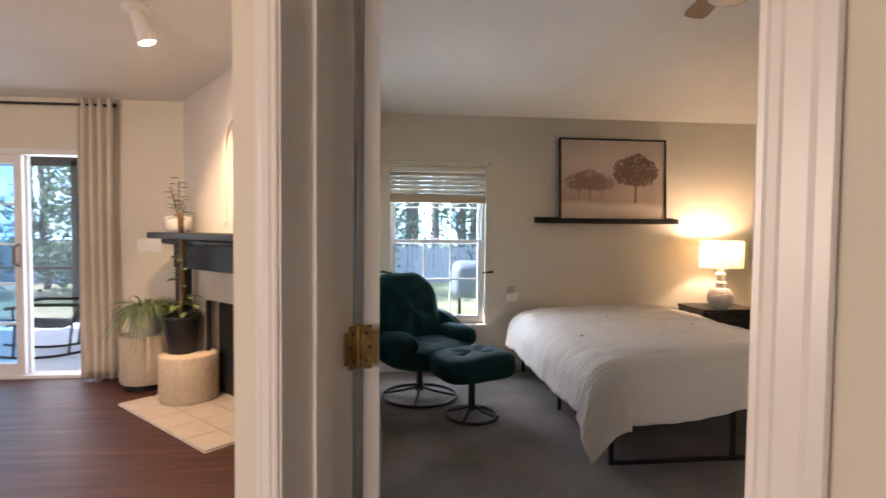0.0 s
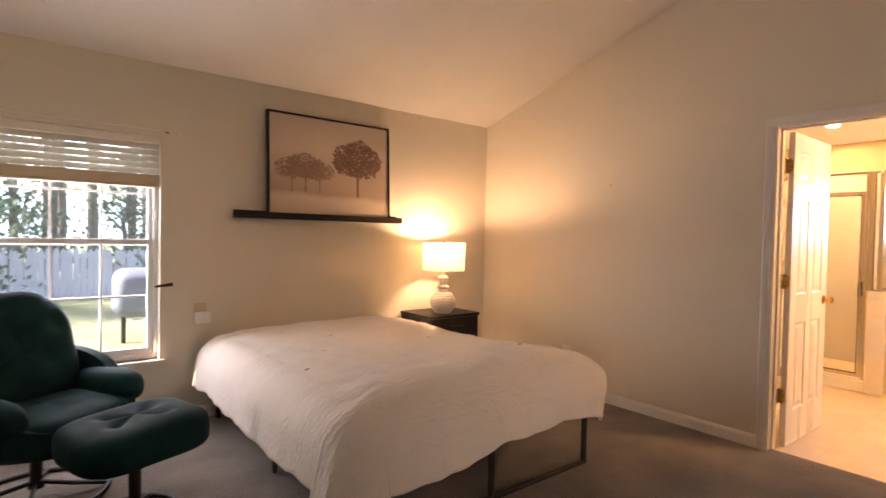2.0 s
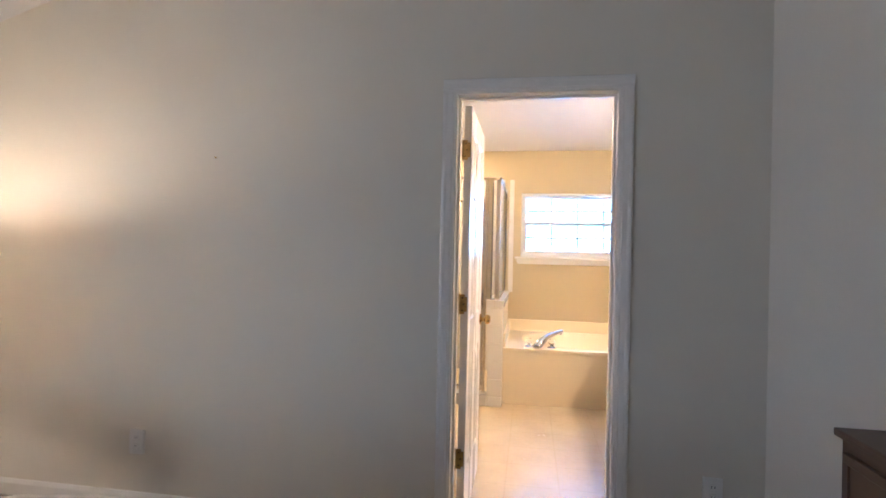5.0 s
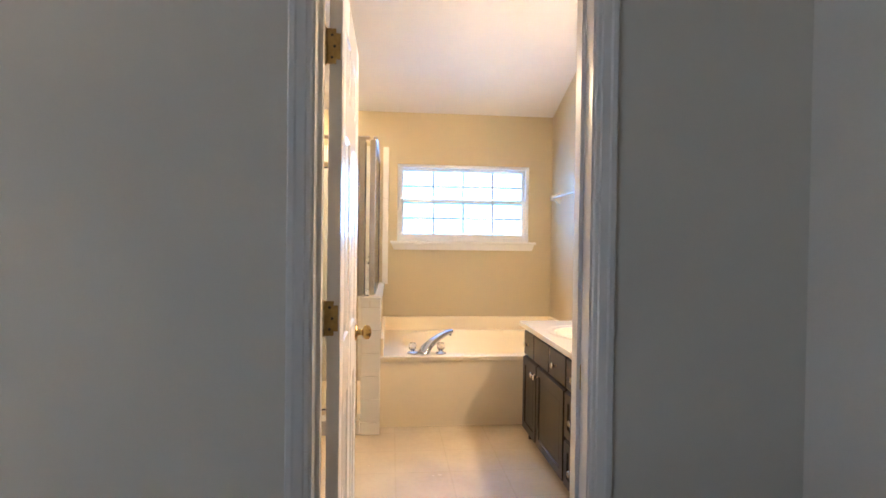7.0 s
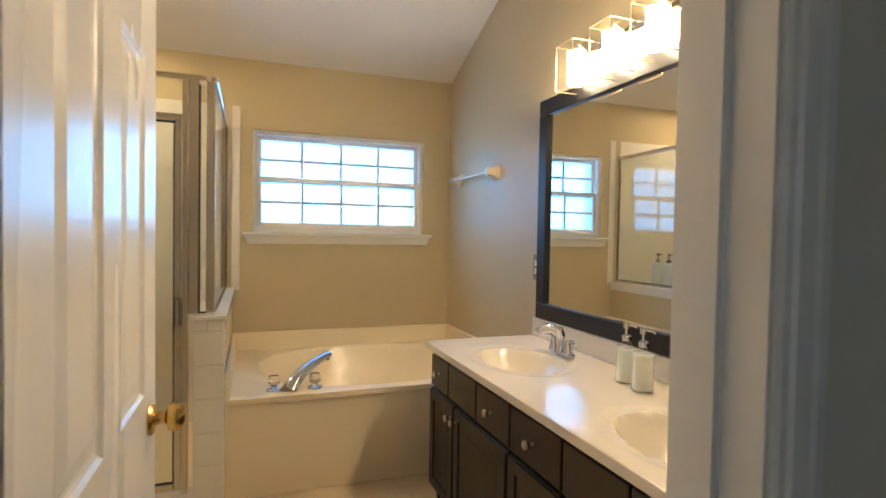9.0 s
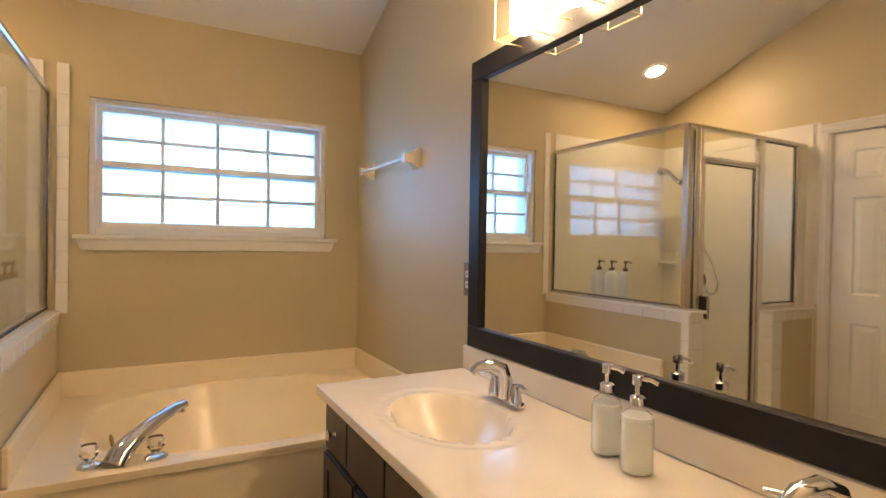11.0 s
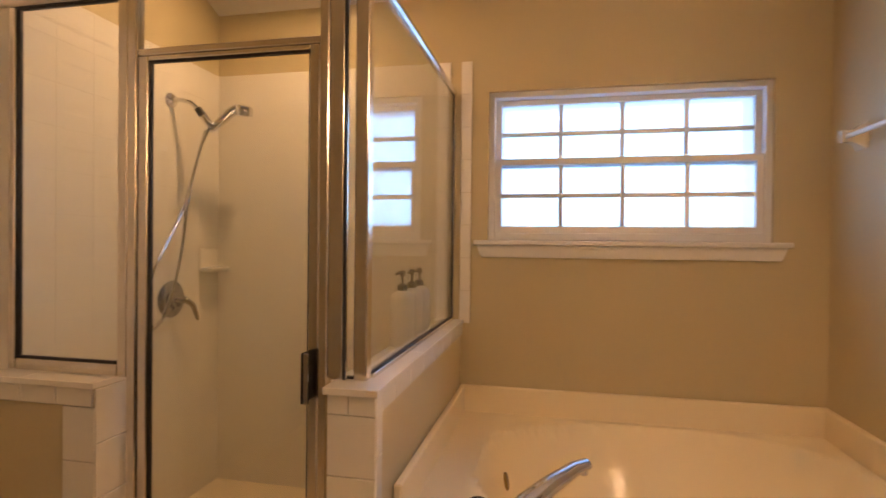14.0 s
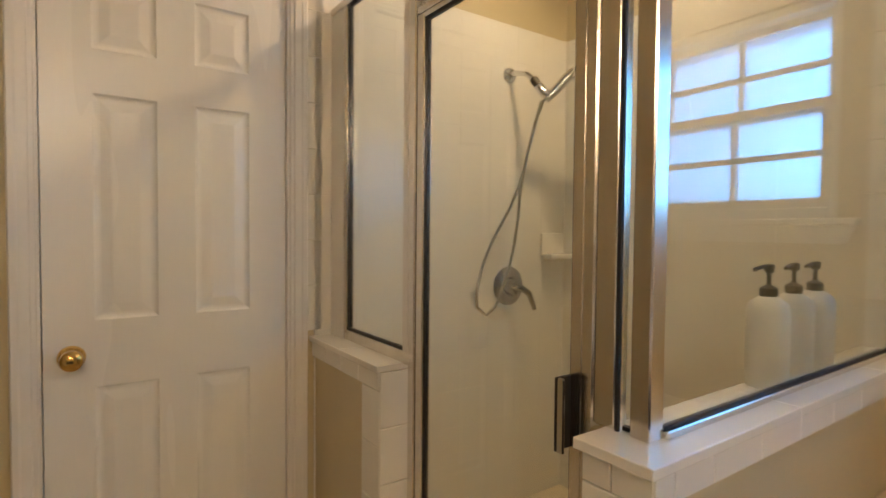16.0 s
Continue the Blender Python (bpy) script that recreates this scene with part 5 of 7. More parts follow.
nt.links.new(tc.outputs["Object"], sp.inputs[0])
nz = nt.nodes.new("ShaderNodeTexNoise")
nz.inputs["Scale"].default_value = 2.2
nt.links.new(tc.outputs["Object"], nz.inputs["Vector"])
ma = nt.nodes.new("ShaderNodeMath")
ma.operation = "MULTIPLY_ADD"
ma.inputs[1].default_value = 0.16
nt.links.new(nz.outputs[0], ma.inputs[0])
nt.links.new(sp.outputs["Z"], ma.inputs[2])
cr = nt.nodes.new("ShaderNodeValToRGB")
cr.color_ramp.elements[0].position, cr.color_ramp.elements[0].color = 0.10, (0.54, 0.43, 0.34, 1)
cr.color_ramp.elements[1].position, cr.color_ramp.elements[1].color = 0.90, (0.50, 0.41, 0.34, 1)
for pos, col in ((0.22, (0.63, 0.52, 0.42, 1)), (0.27, (0.43, 0.31, 0.23, 1)), (0.42, (0.50, 0.38, 0.30, 1)), (0.62, (0.60, 0.49, 0.41, 1))):
    e = cr.color_ramp.elements.new(pos)
    e.color = col
nt.links.new(ma.outputs[0], cr.inputs[0])
nt.links.new(cr.outputs[0], pb_.inputs["Base Color"])
pb_.inputs["Roughness"].default_value = 0.6
pic.matrix_basis = lean
part("print", box(-PW / 2 + 0.01, PW / 2 - 0.01, -0.012, 0.010, 0.01, PH - 0.01), canvas, pic, "printed canvas of trees in mist", local=True)
for a in ((-PW / 2, PW / 2, 0, 0.016), (-PW / 2, PW / 2, PH - 0.016, PH), (-PW / 2, -PW / 2 + 0.016, 0.016, PH - 0.016), (PW / 2 - 0.016, PW / 2, 0.016, PH - 0.016)):
    part("frame_bar", box(a[0], a[1], -0.022, 0.014, a[2], a[3], 0.0015), BLACK_WOOD, pic, local=True)


def inked_tree(cx, base, height, spread, tone, seed, blobs, trunk):
    """A printed tree: a trunk with forking limbs and a crown of small ink dabs, lying on the canvas."""
    rnd = random.Random(seed)
    own = bmesh.new()
    ink = surface("ink_%s" % seed, tone, tuple(c * 0.8 for c in tone), 0.6, scale=9, grain=60, bump=0.0)

    def stroke(p, q, w0, w1, y):
        d = (q - p).normalized()
        n = Vector((-d.z, 0, d.x))
        own.faces.new([own.verts.new(Vector((v.x, y, v.z))) for v in (p - n * w0, q - n * w1, q + n * w1, p + n * w0)])

    top = Vector((cx, 0, base + height * 0.42))
    stroke(Vector((cx, 0, base)), top, trunk, trunk * 0.7, -0.0126)
    for k in range(13):
        a = math.radians(-66 + 132 * k / 12 + rnd.uniform(-6, 6))
        r = height * rnd.uniform(0.28, 0.5)
        root = Vector((cx, 0, base + height * rnd.uniform(0.28, 0.46)))
        tip = root + Vector((math.sin(a) * r * spread, 0, math.cos(a) * r))
        stroke(root, tip, trunk * 0.42, trunk * 0.1, -0.0127)
        for j in range(3):
            m = root.lerp(tip, rnd.uniform(0.3, 0.9))
            b = a + rnd.uniform(-0.8, 0.8)
            stroke(m, m + Vector((math.sin(b) * spread, 0, math.cos(b))) * height * 0.13, trunk * 0.16, trunk * 0.05, -0.0128)
    for k in range(blobs):
        a, q = rnd.uniform(0, 2 * math.pi), math.sqrt(rnd.random())
        rim = 1 + 0.22 * noise.noise(Vector((math.cos(a) * 1.7, math.sin(a) * 1.7, seed))) + 0.12 * noise.noise(Vector((math.cos(a) * 5, math.sin(a) * 5, seed)))
        u, v = math.cos(a) * q * rim, math.sin(a) * q * rim
        if rnd.random() < 0.1 + 0.6 * q ** 6 or rnd.random() < 0.22 * (1 + noise.noise(Vector((u * 3, v * 3, seed)))):
            continue
        x, z = cx + u * height * 0.46 * spread, base + height * (0.66 + v * 0.34 * (1 if v > 0 else 0.85)) - abs(u) ** 2 * height * 0.07
        s = rnd.uniform(0.003, 0.0075)
        t0 = rnd.uniform(0, 2)
        own.faces.new([own.verts.new((x + s * math.cos(t0 + j * 1.2566) * rnd.uniform(0.7, 1.3), -0.01285 - 0.0003 * rnd.random(), z + s * math.sin(t0 + j * 1.2566))) for j in range(5)])
    part("printed_tree", own, ink, pic, "brown inked tree", local=True)


inked_tree(0.225, 0.185, 0.47, 1.08, (0.19, 0.108, 0.074), 3, 5200, 0.011)
inked_tree(-0.235, 0.20, 0.30, 1.15, (0.29, 0.185, 0.135), 5, 1500, 0.006)
inked_tree(-0.345, 0.20, 0.275, 1.05, (0.30, 0.195, 0.145), 7, 1200, 0.005)
inked_tree(-0.115, 0.20, 0.26, 1.0, (0.31, 0.205, 0.15), 9, 1000, 0.005)
st = thing("stone_ornament", "small grey stone lying on the picture ledge", "ornament", (2.44, NORTH - 0.05, 1.4415))
part("stone", cushion(2.435, NORTH - 0.055, 1.458, 0.09, 0.05, 0.033, 0.9, 18, wobble=0.006), surface("grey_stone", (0.36, 0.33, 0.29), (0.26, 0.24, 0.21), 0.8, scale=20, grain=120), st, smooth=True)

# ---------------------------------------------------------------- bed
FABRIC = surface("white_comforter", (0.77, 0.73, 0.67), (0.72, 0.68, 0.62), 0.85, scale=6, grain=150, bump=0.25, depth=0.003, spec=0.2, sheen=0.2, stretch=(0.25, 1, 1))
bed = thing("bed_frame", "black metal platform bed frame with square legs", "bed frame", (1.735, 3.95, 0))
BX0, BX1, BY0, BY1 = 0.97, 2.50, 2.93, 4.96
t = 0.026


def bar(x0, x1, y0, y1, z0, z1, name="rail"):
    part(name, box(x0, x1, y0, y1, z0, z1, 0.003), BLACK_METAL, bed)


for x in (BX0, BX1 - t):
    bar(x, x + t, BY0 + t, BY1 - t, 0.315, 0.345)
    for y in (BY0, 3.86, BY1 - t):
        bar(x, x + t, y, y + t, 0.0, 0.315 if y == 3.86 else 0.345, "leg")
bar(BX0 + t, BX1 - t, BY0, BY0 + t, 0.315, 0.345)
bar(BX0 + t, BX1 - t, BY1 - t, BY1, 0.315, 0.345)
bar(BX0 + t, BX1 - t, BY0, BY0 + t, 0.0, 0.022, "foot_bar")
bar(1.722, 1.748, BY0 + 0.001, BY0 + t - 0.001, 0.022, 0.315, "leg")
bar(1.722, 1.748, 3.86, 3.886, 0.0, 0.30, "leg")
bar(1.722, 1.748, BY0 + t, BY1 - t, 0.30, 0.33)
for k in range(11):
    y = BY0 + 0.12 + k * 0.178
    part("slat", box(BX0 + t, BX1 - t, y, y + 0.035, 0.332, 0.346, 0.002), BLACK_METAL, bed)
mat_ = thing("mattress", "white mattress under the comforter", "mattress", (1.735, 3.95, 0.347))
part("body", box(BX0 + 0.01, BX1 - 0.01, BY0 + 0.02, BY1, 0.347, 0.555, 0.05, seg=4), FABRIC, mat_, smooth=True)
quilt = thing("comforter", "rumpled white comforter hanging over the bed's sides", "comforter", (1.735, 3.95, 0.56))
bm = bmesh.new()
MX_0, MX_1, MY_0, MY_1, R = BX0 + 0.055, BX1 - 0.095, BY0 + 0.075, BY1 - 0.02, 0.185
over_l, over_r, over_f = 0.430, 0.475, 0.430
nu, nv = 150, 170
ZT = 0.610
grid = {}
for i in range(nu + 1):
    for k in range(nv + 1):
        u = MX_0 - over_l + (MX_1 + over_r - MX_0 + over_l) * i / nu
        v = MY_0 - over_f + (MY_1 - MY_0 + over_f) * k / nv
        dx = u - min(max(u, MX_0), MX_1)
        dy = v - max(v, MY_0)
        d = math.hypot(dx, dy)
        bx, by = u - dx, v - dy
        # the hem runs uneven, longer at the left foot corner
        if dx > 1e-6 and dy < -1e-6:
            d = max(dx / over_r, -dy / over_f) * 0.44 * 0.6 + d * 0.4
        if dy < -1e-6:
            d *= 0.93 + 0.07 * math.cos((min(max(u, MX_0), MX_1) - MX_0) * 3.6)
        pull = 0.06 * noise.noise(Vector((u * 2.1, v * 1.7, 4.2)))
        soft = 0.005 * math.sin(v * 34 + 2.5 * noise.noise(Vector((u * 2, v * 3, 8)))) * (0.5 + 0.5 * noise.noise(Vector((u * 4, v * 2, 6)))) + 0.010 * noise.noise(Vector((u * 3, v * 3, 1.0))) + 0.006 * noise.noise(Vector((u * 8, v * 9, 2.0)))
        crown = 0.034 * math.exp(-((bx - MX_1 + 0.05) / 0.3) ** 2) * (0.35 + 0.65 * math.exp(-((by - MY_0) / 0.5) ** 2)) + 0.018 * (1 - ((bx - 1.735) / 0.77) ** 2) + 0.035 * math.exp(-((by - MY_0 - 0.12) / 0.3) ** 2) * (0.35 + 0.65 * (bx - MX_0) / 1.5)
        if d < 1e-6:
            edge = min(u - MX_0, MX_1 - u, v - MY_0)
            p = Vector((u, v, ZT + soft + crown - 0.016 * math.exp(-(edge / 0.07) ** 2)))
        else:
            n = Vector((dx / d, dy / d, 0))
            base = ZT - 0.016 + crown
            dd = d * (1 + pull)
            arc = R * math.pi / 2
            if dd < arc:
                a = dd / R
                out, drop = R * math.sin(a), R * (1 - math.cos(a))
            else:
                out, drop = R, R + (dd - arc)
            s = (bx * 1.0 + by * 1.0) if abs(dx) < 1e-6 or abs(dy) < 1e-6 else (bx + by + math.atan2(dy, dx) * 0.28)
            hang = max(0.0, drop - 0.06)
            wave = math.sin(s * 12 + 3.2 * noise.noise(Vector((s * 2.3, 0, 7)))) * 0.5 + 0.14 * math.sin(s * 33 + 4 * noise.noise(Vector((s * 3, 3, 1))))
            corner = 0.0
            if abs(dx) > 1e-6 and abs(dy) > 1e-6:
                corner = 1.0 if dx < 0 else -0.9
            flat = 0.35 if dx > 1e-6 else 1.0
            out += hang * (0.13 * flat * wave * (0.45 + 0.9 * (dy < 0)) + (0.12 if dx < 1e-6 else 0.02) + 0.12 * corner)
            p = Vector((bx, by, base + soft)) + n * out - Vector((0, 0, drop * (1.0 + 0.08 * abs(corner))))
            p.z = max(p.z, 0.03)
        grid[i, k] = bm.verts.new(p)
for i in range(nu):
    for k in range(nv):
        bm.faces.new((grid[i, k], grid[i + 1, k], grid[i + 1, k + 1], grid[i, k + 1]))
cover = part("cover", bm, FABRIC, quilt, smooth=True)
sol = cover.modifiers.new("thickness", "SOLIDIFY")
sol.thickness, sol.offset = 0.022, -1
# soft woven ribs across the cloth
nt = FABRIC.node_tree
wv = nt.nodes.new("ShaderNodeTexWave")
wv.bands_direction = "Y"
wv.inputs["Scale"].default_value, wv.inputs["Distortion"].default_value, wv.inputs["Detail"].default_value = 9.0, 6.0, 2.0
wv.inputs["Detail Scale"].default_value = 2.5
tcx = nt.nodes.new("ShaderNodeTexCoord")
nt.links.new(tcx.outputs["Object"], wv.inputs["Vector"])
b2 = nt.nodes.new("ShaderNodeBump")
b2.inputs["Strength"].default_value, b2.inputs["Distance"].default_value = 0.5, 0.006
nt.links.new(wv.outputs["Fac"], b2.inputs["Height"])
pr = nt.nodes["Principled BSDF"]
nt.links.new(pr.inputs["Normal"].links[0].from_socket, b2.inputs["Normal"])
nt.links.new(b2.outputs[0], pr.inputs["Normal"])
TAN = surface("tan_tag", (0.45, 0.33, 0.24), None, 0.8)
for x, y, a in ((1.30, 3.95, 20), (1.62, 3.55, -14), (2.05, 3.90, 8), (1.05, 3.62, 30), (2.30, 3.30, -20), (1.55, 4.35, 14)):
    z = ZT + 0.034 * math.exp(-((x - MX_1 + 0.05) / 0.3) ** 2) * (0.35 + 0.65 * math.exp(-((y - MY_0) / 0.5) ** 2)) + 0.018 * (1 - ((x - 1.735) / 0.77) ** 2) + 0.035 * math.exp(-((y - MY_0 - 0.12) / 0.3) ** 2) * (0.35 + 0.65 * (x - MX_0) / 1.5) + 0.010 * noise.noise(Vector((x * 3, y * 3, 1.0))) + 0.006 * noise.noise(Vector((x * 8, y * 9, 2.0)))
    part("stitched_tuft", box(-0.016, 0.016, -0.003, 0.003, -0.004, 0.003, 0.001, turn=pose(x, y, z, 0, 0, a)), TAN, quilt, "tan thread tuft")

# ---------------------------------------------------------------- nightstand and lamp
ns = thing("nightstand", "black wooden nightstand with one drawer", "nightstand", (2.85, 4.80, 0))
NX0, NX1, NY0, NY1, NZ = 2.575, 3.125, 4.585, 5.01, 0.641
part("top", box(NX0 - 0.01, NX1 + 0.01, NY0 - 0.012, NY1, NZ - 0.024, NZ, 0.003), BLACK_WOOD, ns)
part("side_panel", box(NX0, NX0 + 0.02, NY0, NY1, 0.0, NZ - 0.0245, 0.002), BLACK_WOOD, ns)
part("side_panel", box(NX1 - 0.02, NX1, NY0, NY1, 0.0, NZ - 0.0245, 0.002), BLACK_WOOD, ns)
part("back_panel", box(NX0 + 0.0205, NX1 - 0.0205, NY1 - 0.02, NY1 - 0.005, 0.06, NZ - 0.025), BLACK_WOOD, ns)
part("shelf", box(NX0 + 0.0205, NX1 - 0.0205, NY0 + 0.01, NY1 - 0.0205, 0.06, 0.08, 0.002), BLACK_WOOD, ns)
dr = part("drawer", box(NX0 + 0.023, NX1 - 0.023, NY0 - 0.004, NY0 + 0.35, NZ - 0.20, NZ - 0.030, 0.003), BLACK_WOOD, ns)
part("handle", tube([(2.775, NY0 - 0.004, 0.545), (2.775, NY0 - 0.03, 0.545), (2.925, NY0 - 0.03, 0.545), (2.925, NY0 - 0.004, 0.545)], 0.005, 8), BLACK_METAL, dr)
dr2 = part("drawer", box(NX0 + 0.023, NX1 - 0.023, NY0 - 0.004, NY0 + 0.35, 0.10, NZ - 0.21, 0.003), BLACK_WOOD, ns)
LX, LY = 2.825, 4.725
tl = thing("table_lamp", "lit white ceramic table lamp with a drum shade", "lamp", (LX, LY, NZ))
CER = surface("ribbed_white_ceramic", (0.70, 0.66, 0.60), (0.62, 0.58, 0.52), 0.4, scale=5, grain=60, bump=0.05, depth=0.001)
body = [(0.0, 0.0), (0.070, 0.0), (0.075, 0.010)]
for k in range(26):
    a = k / 25
    r = 0.055 + 0.060 * math.sin(math.pi * (0.10 + 0.80 * a)) ** 0.8
    body.append((r + 0.002 * math.cos(k * math.pi), 0.012 + 0.165 * a))
body += [(0.045, 0.186), (0.040, 0.20), (0.036, 0.215), (0.048, 0.222), (0.052, 0.232), (0.046, 0.242), (0.034, 0.250), (0.032, 0.28), (0.040, 0.30), (0.046, 0.312), (0.040, 0.325), (0.026, 0.335), (0.026, 0.372), (0.0, 0.375)]
part("base", lathe(body, 40, turn=Matrix.Translation((LX, LY, NZ))), CER, tl, smooth=True)
part("socket", lathe([(0, 0.374), (0.016, 0.374), (0.016, 0.52), (0, 0.52)], 16, turn=Matrix.Translation((LX, LY, NZ))), BRASS, tl, smooth=True)
part("bulb", lathe([(0, 0.52), (0.014, 0.52), (0.022, 0.54), (0.030, 0.57), (0.026, 0.592), (0, 0.598)], 18, turn=Matrix.Translation((LX, LY, NZ))), glow("bulb_glow", (1.0, 0.79, 0.54), 118), tl, "lit bulb", True)
SHADE = bpy.data.materials.new("linen_shade")
SHADE.use_nodes = True
nt = SHADE.node_tree
nt.nodes.remove(nt.nodes["Principled BSDF"])
df, ts, mx = nt.nodes.new("ShaderNodeBsdfDiffuse"), nt.nodes.new("ShaderNodeBsdfTranslucent"), nt.nodes.new("ShaderNodeMixShader")
wv = nt.nodes.new("ShaderNodeTexNoise")
wv.inputs["Scale"].default_value = 300
cm = nt.nodes.new("ShaderNodeMix")
cm.data_type = "RGBA"
cm.inputs[6].default_value, cm.inputs[7].default_value = (0.84, 0.78, 0.68, 1), (0.70, 0.63, 0.52, 1)
nt.links.new(wv.outputs[0], cm.inputs[0])
for n in (df, ts):
    nt.links.new(cm.outputs[2], n.inputs[0])
mx.inputs[0].default_value = 0.66
nt.links.new(df.outputs[0], mx.inputs[1])
nt.links.new(ts.outputs[0], mx.inputs[2])
nt.links.new(mx.outputs[0], nt.nodes["Material Output"].inputs[0])
sr = 0.187
sh_ = part("shade", lathe([(sr, 0.378), (sr, 0.625), (sr - 0.003, 0.625), (sr - 0.003, 0.378), (sr, 0.378)], 48, turn=Matrix.Translation((LX, LY, NZ))), SHADE, tl, "white linen drum shade", True)
for z in (0.379, 0.592):
    part("trim_band", lathe([(sr + 0.001, z), (sr + 0.0022, z + 0.001), (sr + 0.0022, z + 0.009), (sr + 0.001, z + 0.010), (sr + 0.001, z)], 48, turn=Matrix.Translation((LX, LY, NZ))), SHADE, sh_, smooth=True)
part("spider", tube([(LX - sr + 0.004, LY, NZ + 0.60), (LX + sr - 0.004, LY, NZ + 0.60)], 0.002, 6), BRASS, sh_)
part("finial", lathe([(0, 0.60), (0.007, 0.604), (0.009, 0.62), (0.005, 0.635), (0, 0.642)], 12, turn=Matrix.Translation((LX, LY, NZ))), BRASS, tl, smooth=True)

BROWN_SOCKET = surface("brown_socket", (0.17, 0.12, 0.09), (0.13, 0.09, 0.07), 0.45, bump=0.0)
outlet((E0, 3.95, 0.335), (-1, 0), PLASTIC_WHITE, "white wall outlet with brown sockets low on the bedroom wall", 0.078, 0.12, BROWN_SOCKET, 0.014)
outlet((E0, 1.245, 0.342), (-1, 0), PLASTIC_WHITE, "white wall outlet with brown sockets near the bathroom door", 0.078, 0.12, BROWN_SOCKET, 0.012)
nail = thing("wall_nail", "small dark nail stuck in the bedroom wall", "nail", (E0, 3.557, 1.76))
part("nail", tube([(E0, 3.557, 1.76), (E0 - 0.012, 3.557, 1.763)], 0.004, 8), OLD_BRASS, nail)

# ---------------------------------------------------------------- swivel chair and ottoman
VELVET = surface("teal_velvet", (0.002, 0.052, 0.056), (0.001, 0.024, 0.028), 0.75, scale=7, grain=110, bump=0.25, depth=0.003, spec=0.12, sheen=0.02)


def ring_base(t, r, post_h, tilt=0):
    part("ring", tube([(r * math.cos(2 * math.pi * k / 48), r * math.sin(2 * math.pi * k / 48), 0.012) for k in range(48)], 0.012, 10, closed=True), BLACK_METAL, t, "black metal floor ring", True, True)
    for k in range(4):
        a = math.pi / 4 + k * math.pi / 2
        part("spoke", tube([(r * math.cos(a), r * math.sin(a), 0.016), (r * 0.45 * math.cos(a), r * 0.45 * math.sin(a), 0.045), (0.02 * math.cos(a), 0.02 * math.sin(a), 0.075)], 0.011, 8), BLACK_METAL, t, smooth=True, local=True)
    part("post", lathe([(0, 0.05), (0.034, 0.05), (0.034, 0.085), (0.026, 0.09), (0.026, post_h), (0, post_h)], 20), BLACK_METAL, t, "black metal post", True, True)


FACE = 35
ch = thing("swivel_chair", "dark teal velvet swivel armchair on a round metal base", "armchair", (-0.05, 4.285, 0), turn=FACE)
ring_base(ch, 0.300, 0.26)
# the rounded shell: low at the front, swelling into arms and a tall back
own = bmesh.new()
nt_, nz_ = 56, 18
rings = []
for j in range(nz_ + 1):
    w = j / nz_
    row = []
    for k in range(nt_):
        a = 2 * math.pi * k / nt_
        back = 0.5 - 0.5 * math.cos(a)          # 0 at the front, 1 at the back
        side = abs(math.sin(a))
        rim = 0.40 + 0.13 * side ** 2 * (1 - back) ** 0.2 + 0.46 * max(0.0, back - 0.42) ** 0.8
        r = (0.10 + 0.30 * math.sin(min(1, w * 1.5) * math.pi / 2)) * (1 + 0.06 * side)
        z = 0.235 + (rim - 0.235) * (w ** 1.25)
        lean_ = 0.16 * max(0, back - 0.5) * max(0, z - 0.4)
        row.append(own.verts.new((r * 1.02 * math.sin(a), -r * 0.98 * math.cos(a) + lean_ * 1.6, z)))
    rings.append(row)
for j in range(4):
    w = j / 3
    row = []
    for k in range(nt_):
        v = rings[nz_][k].co
        s = 1 - 0.16 - 0.22 * w
        row.append(own.verts.new((v.x * s, v.y * s, v.z * (1 - w) + (0.40) * w + 0.012 * math.sin(w * math.pi))))
    rings.append(row)
for p, q in zip(rings, rings[1:]):
    for k in range(nt_):
        own.faces.new((p[k], p[(k + 1) % nt_], q[(k + 1) % nt_], q[k]))
own.faces.new(rings[0])
own.faces.new(rings[-1])
part("shell", own, VELVET, ch, smooth=True, local=True)
part("seat", cushion(0, -0.06, 0.395, 0.60, 0.62, 0.17, 0.55, 36, dimples=((-0.12, 0.02, 0.06, 0.02), (0.12, 0.02, 0.06, 0.02), (0, -0.14, 0.06, 0.016))), VELVET, ch, smooth=True, local=True)
part("backrest", cushion(0, 0.21, 0.66, 0.66, 0.62, 0.26, 0.62, 40, turn=pose(0, 0, 0, 74), dimples=((-0.14, -0.02, 0.06, 0.045), (0.14, -0.02, 0.06, 0.045), (0, 0.10, 0.06, 0.04), (0, -0.14, 0.06, 0.04), (-0.2, 0.14, 0.06, 0.03), (0.2, 0.14, 0.06, 0.03)), wobble=0.008), VELVET, ch, "tufted backrest cushion", True, True)
part("head_roll", cushion(0, 0.27, 0.905, 0.46, 0.24, 0.17, 0.75, 30, wobble=0.012, turn=pose(0, 0, 0, -12, 3, 0)), VELVET, ch, "soft head roll", True, True)
for s in (-1, 1):
    part("armrest", cushion(s * 0.335, -0.05, 0.475, 0.20, 0.54, 0.19, 0.75, 30, wobble=0.008, turn=pose(0, 0, 0, -6, s * 14, -s * 12)), VELVET, ch, "rounded padded arm", True, True)
ot = thing("ottoman", "dark teal velvet ottoman with button tufts on a round base", "ottoman", (0.300, 3.795, 0), turn=FACE - 18)
ring_base(ot, 0.188, 0.27)
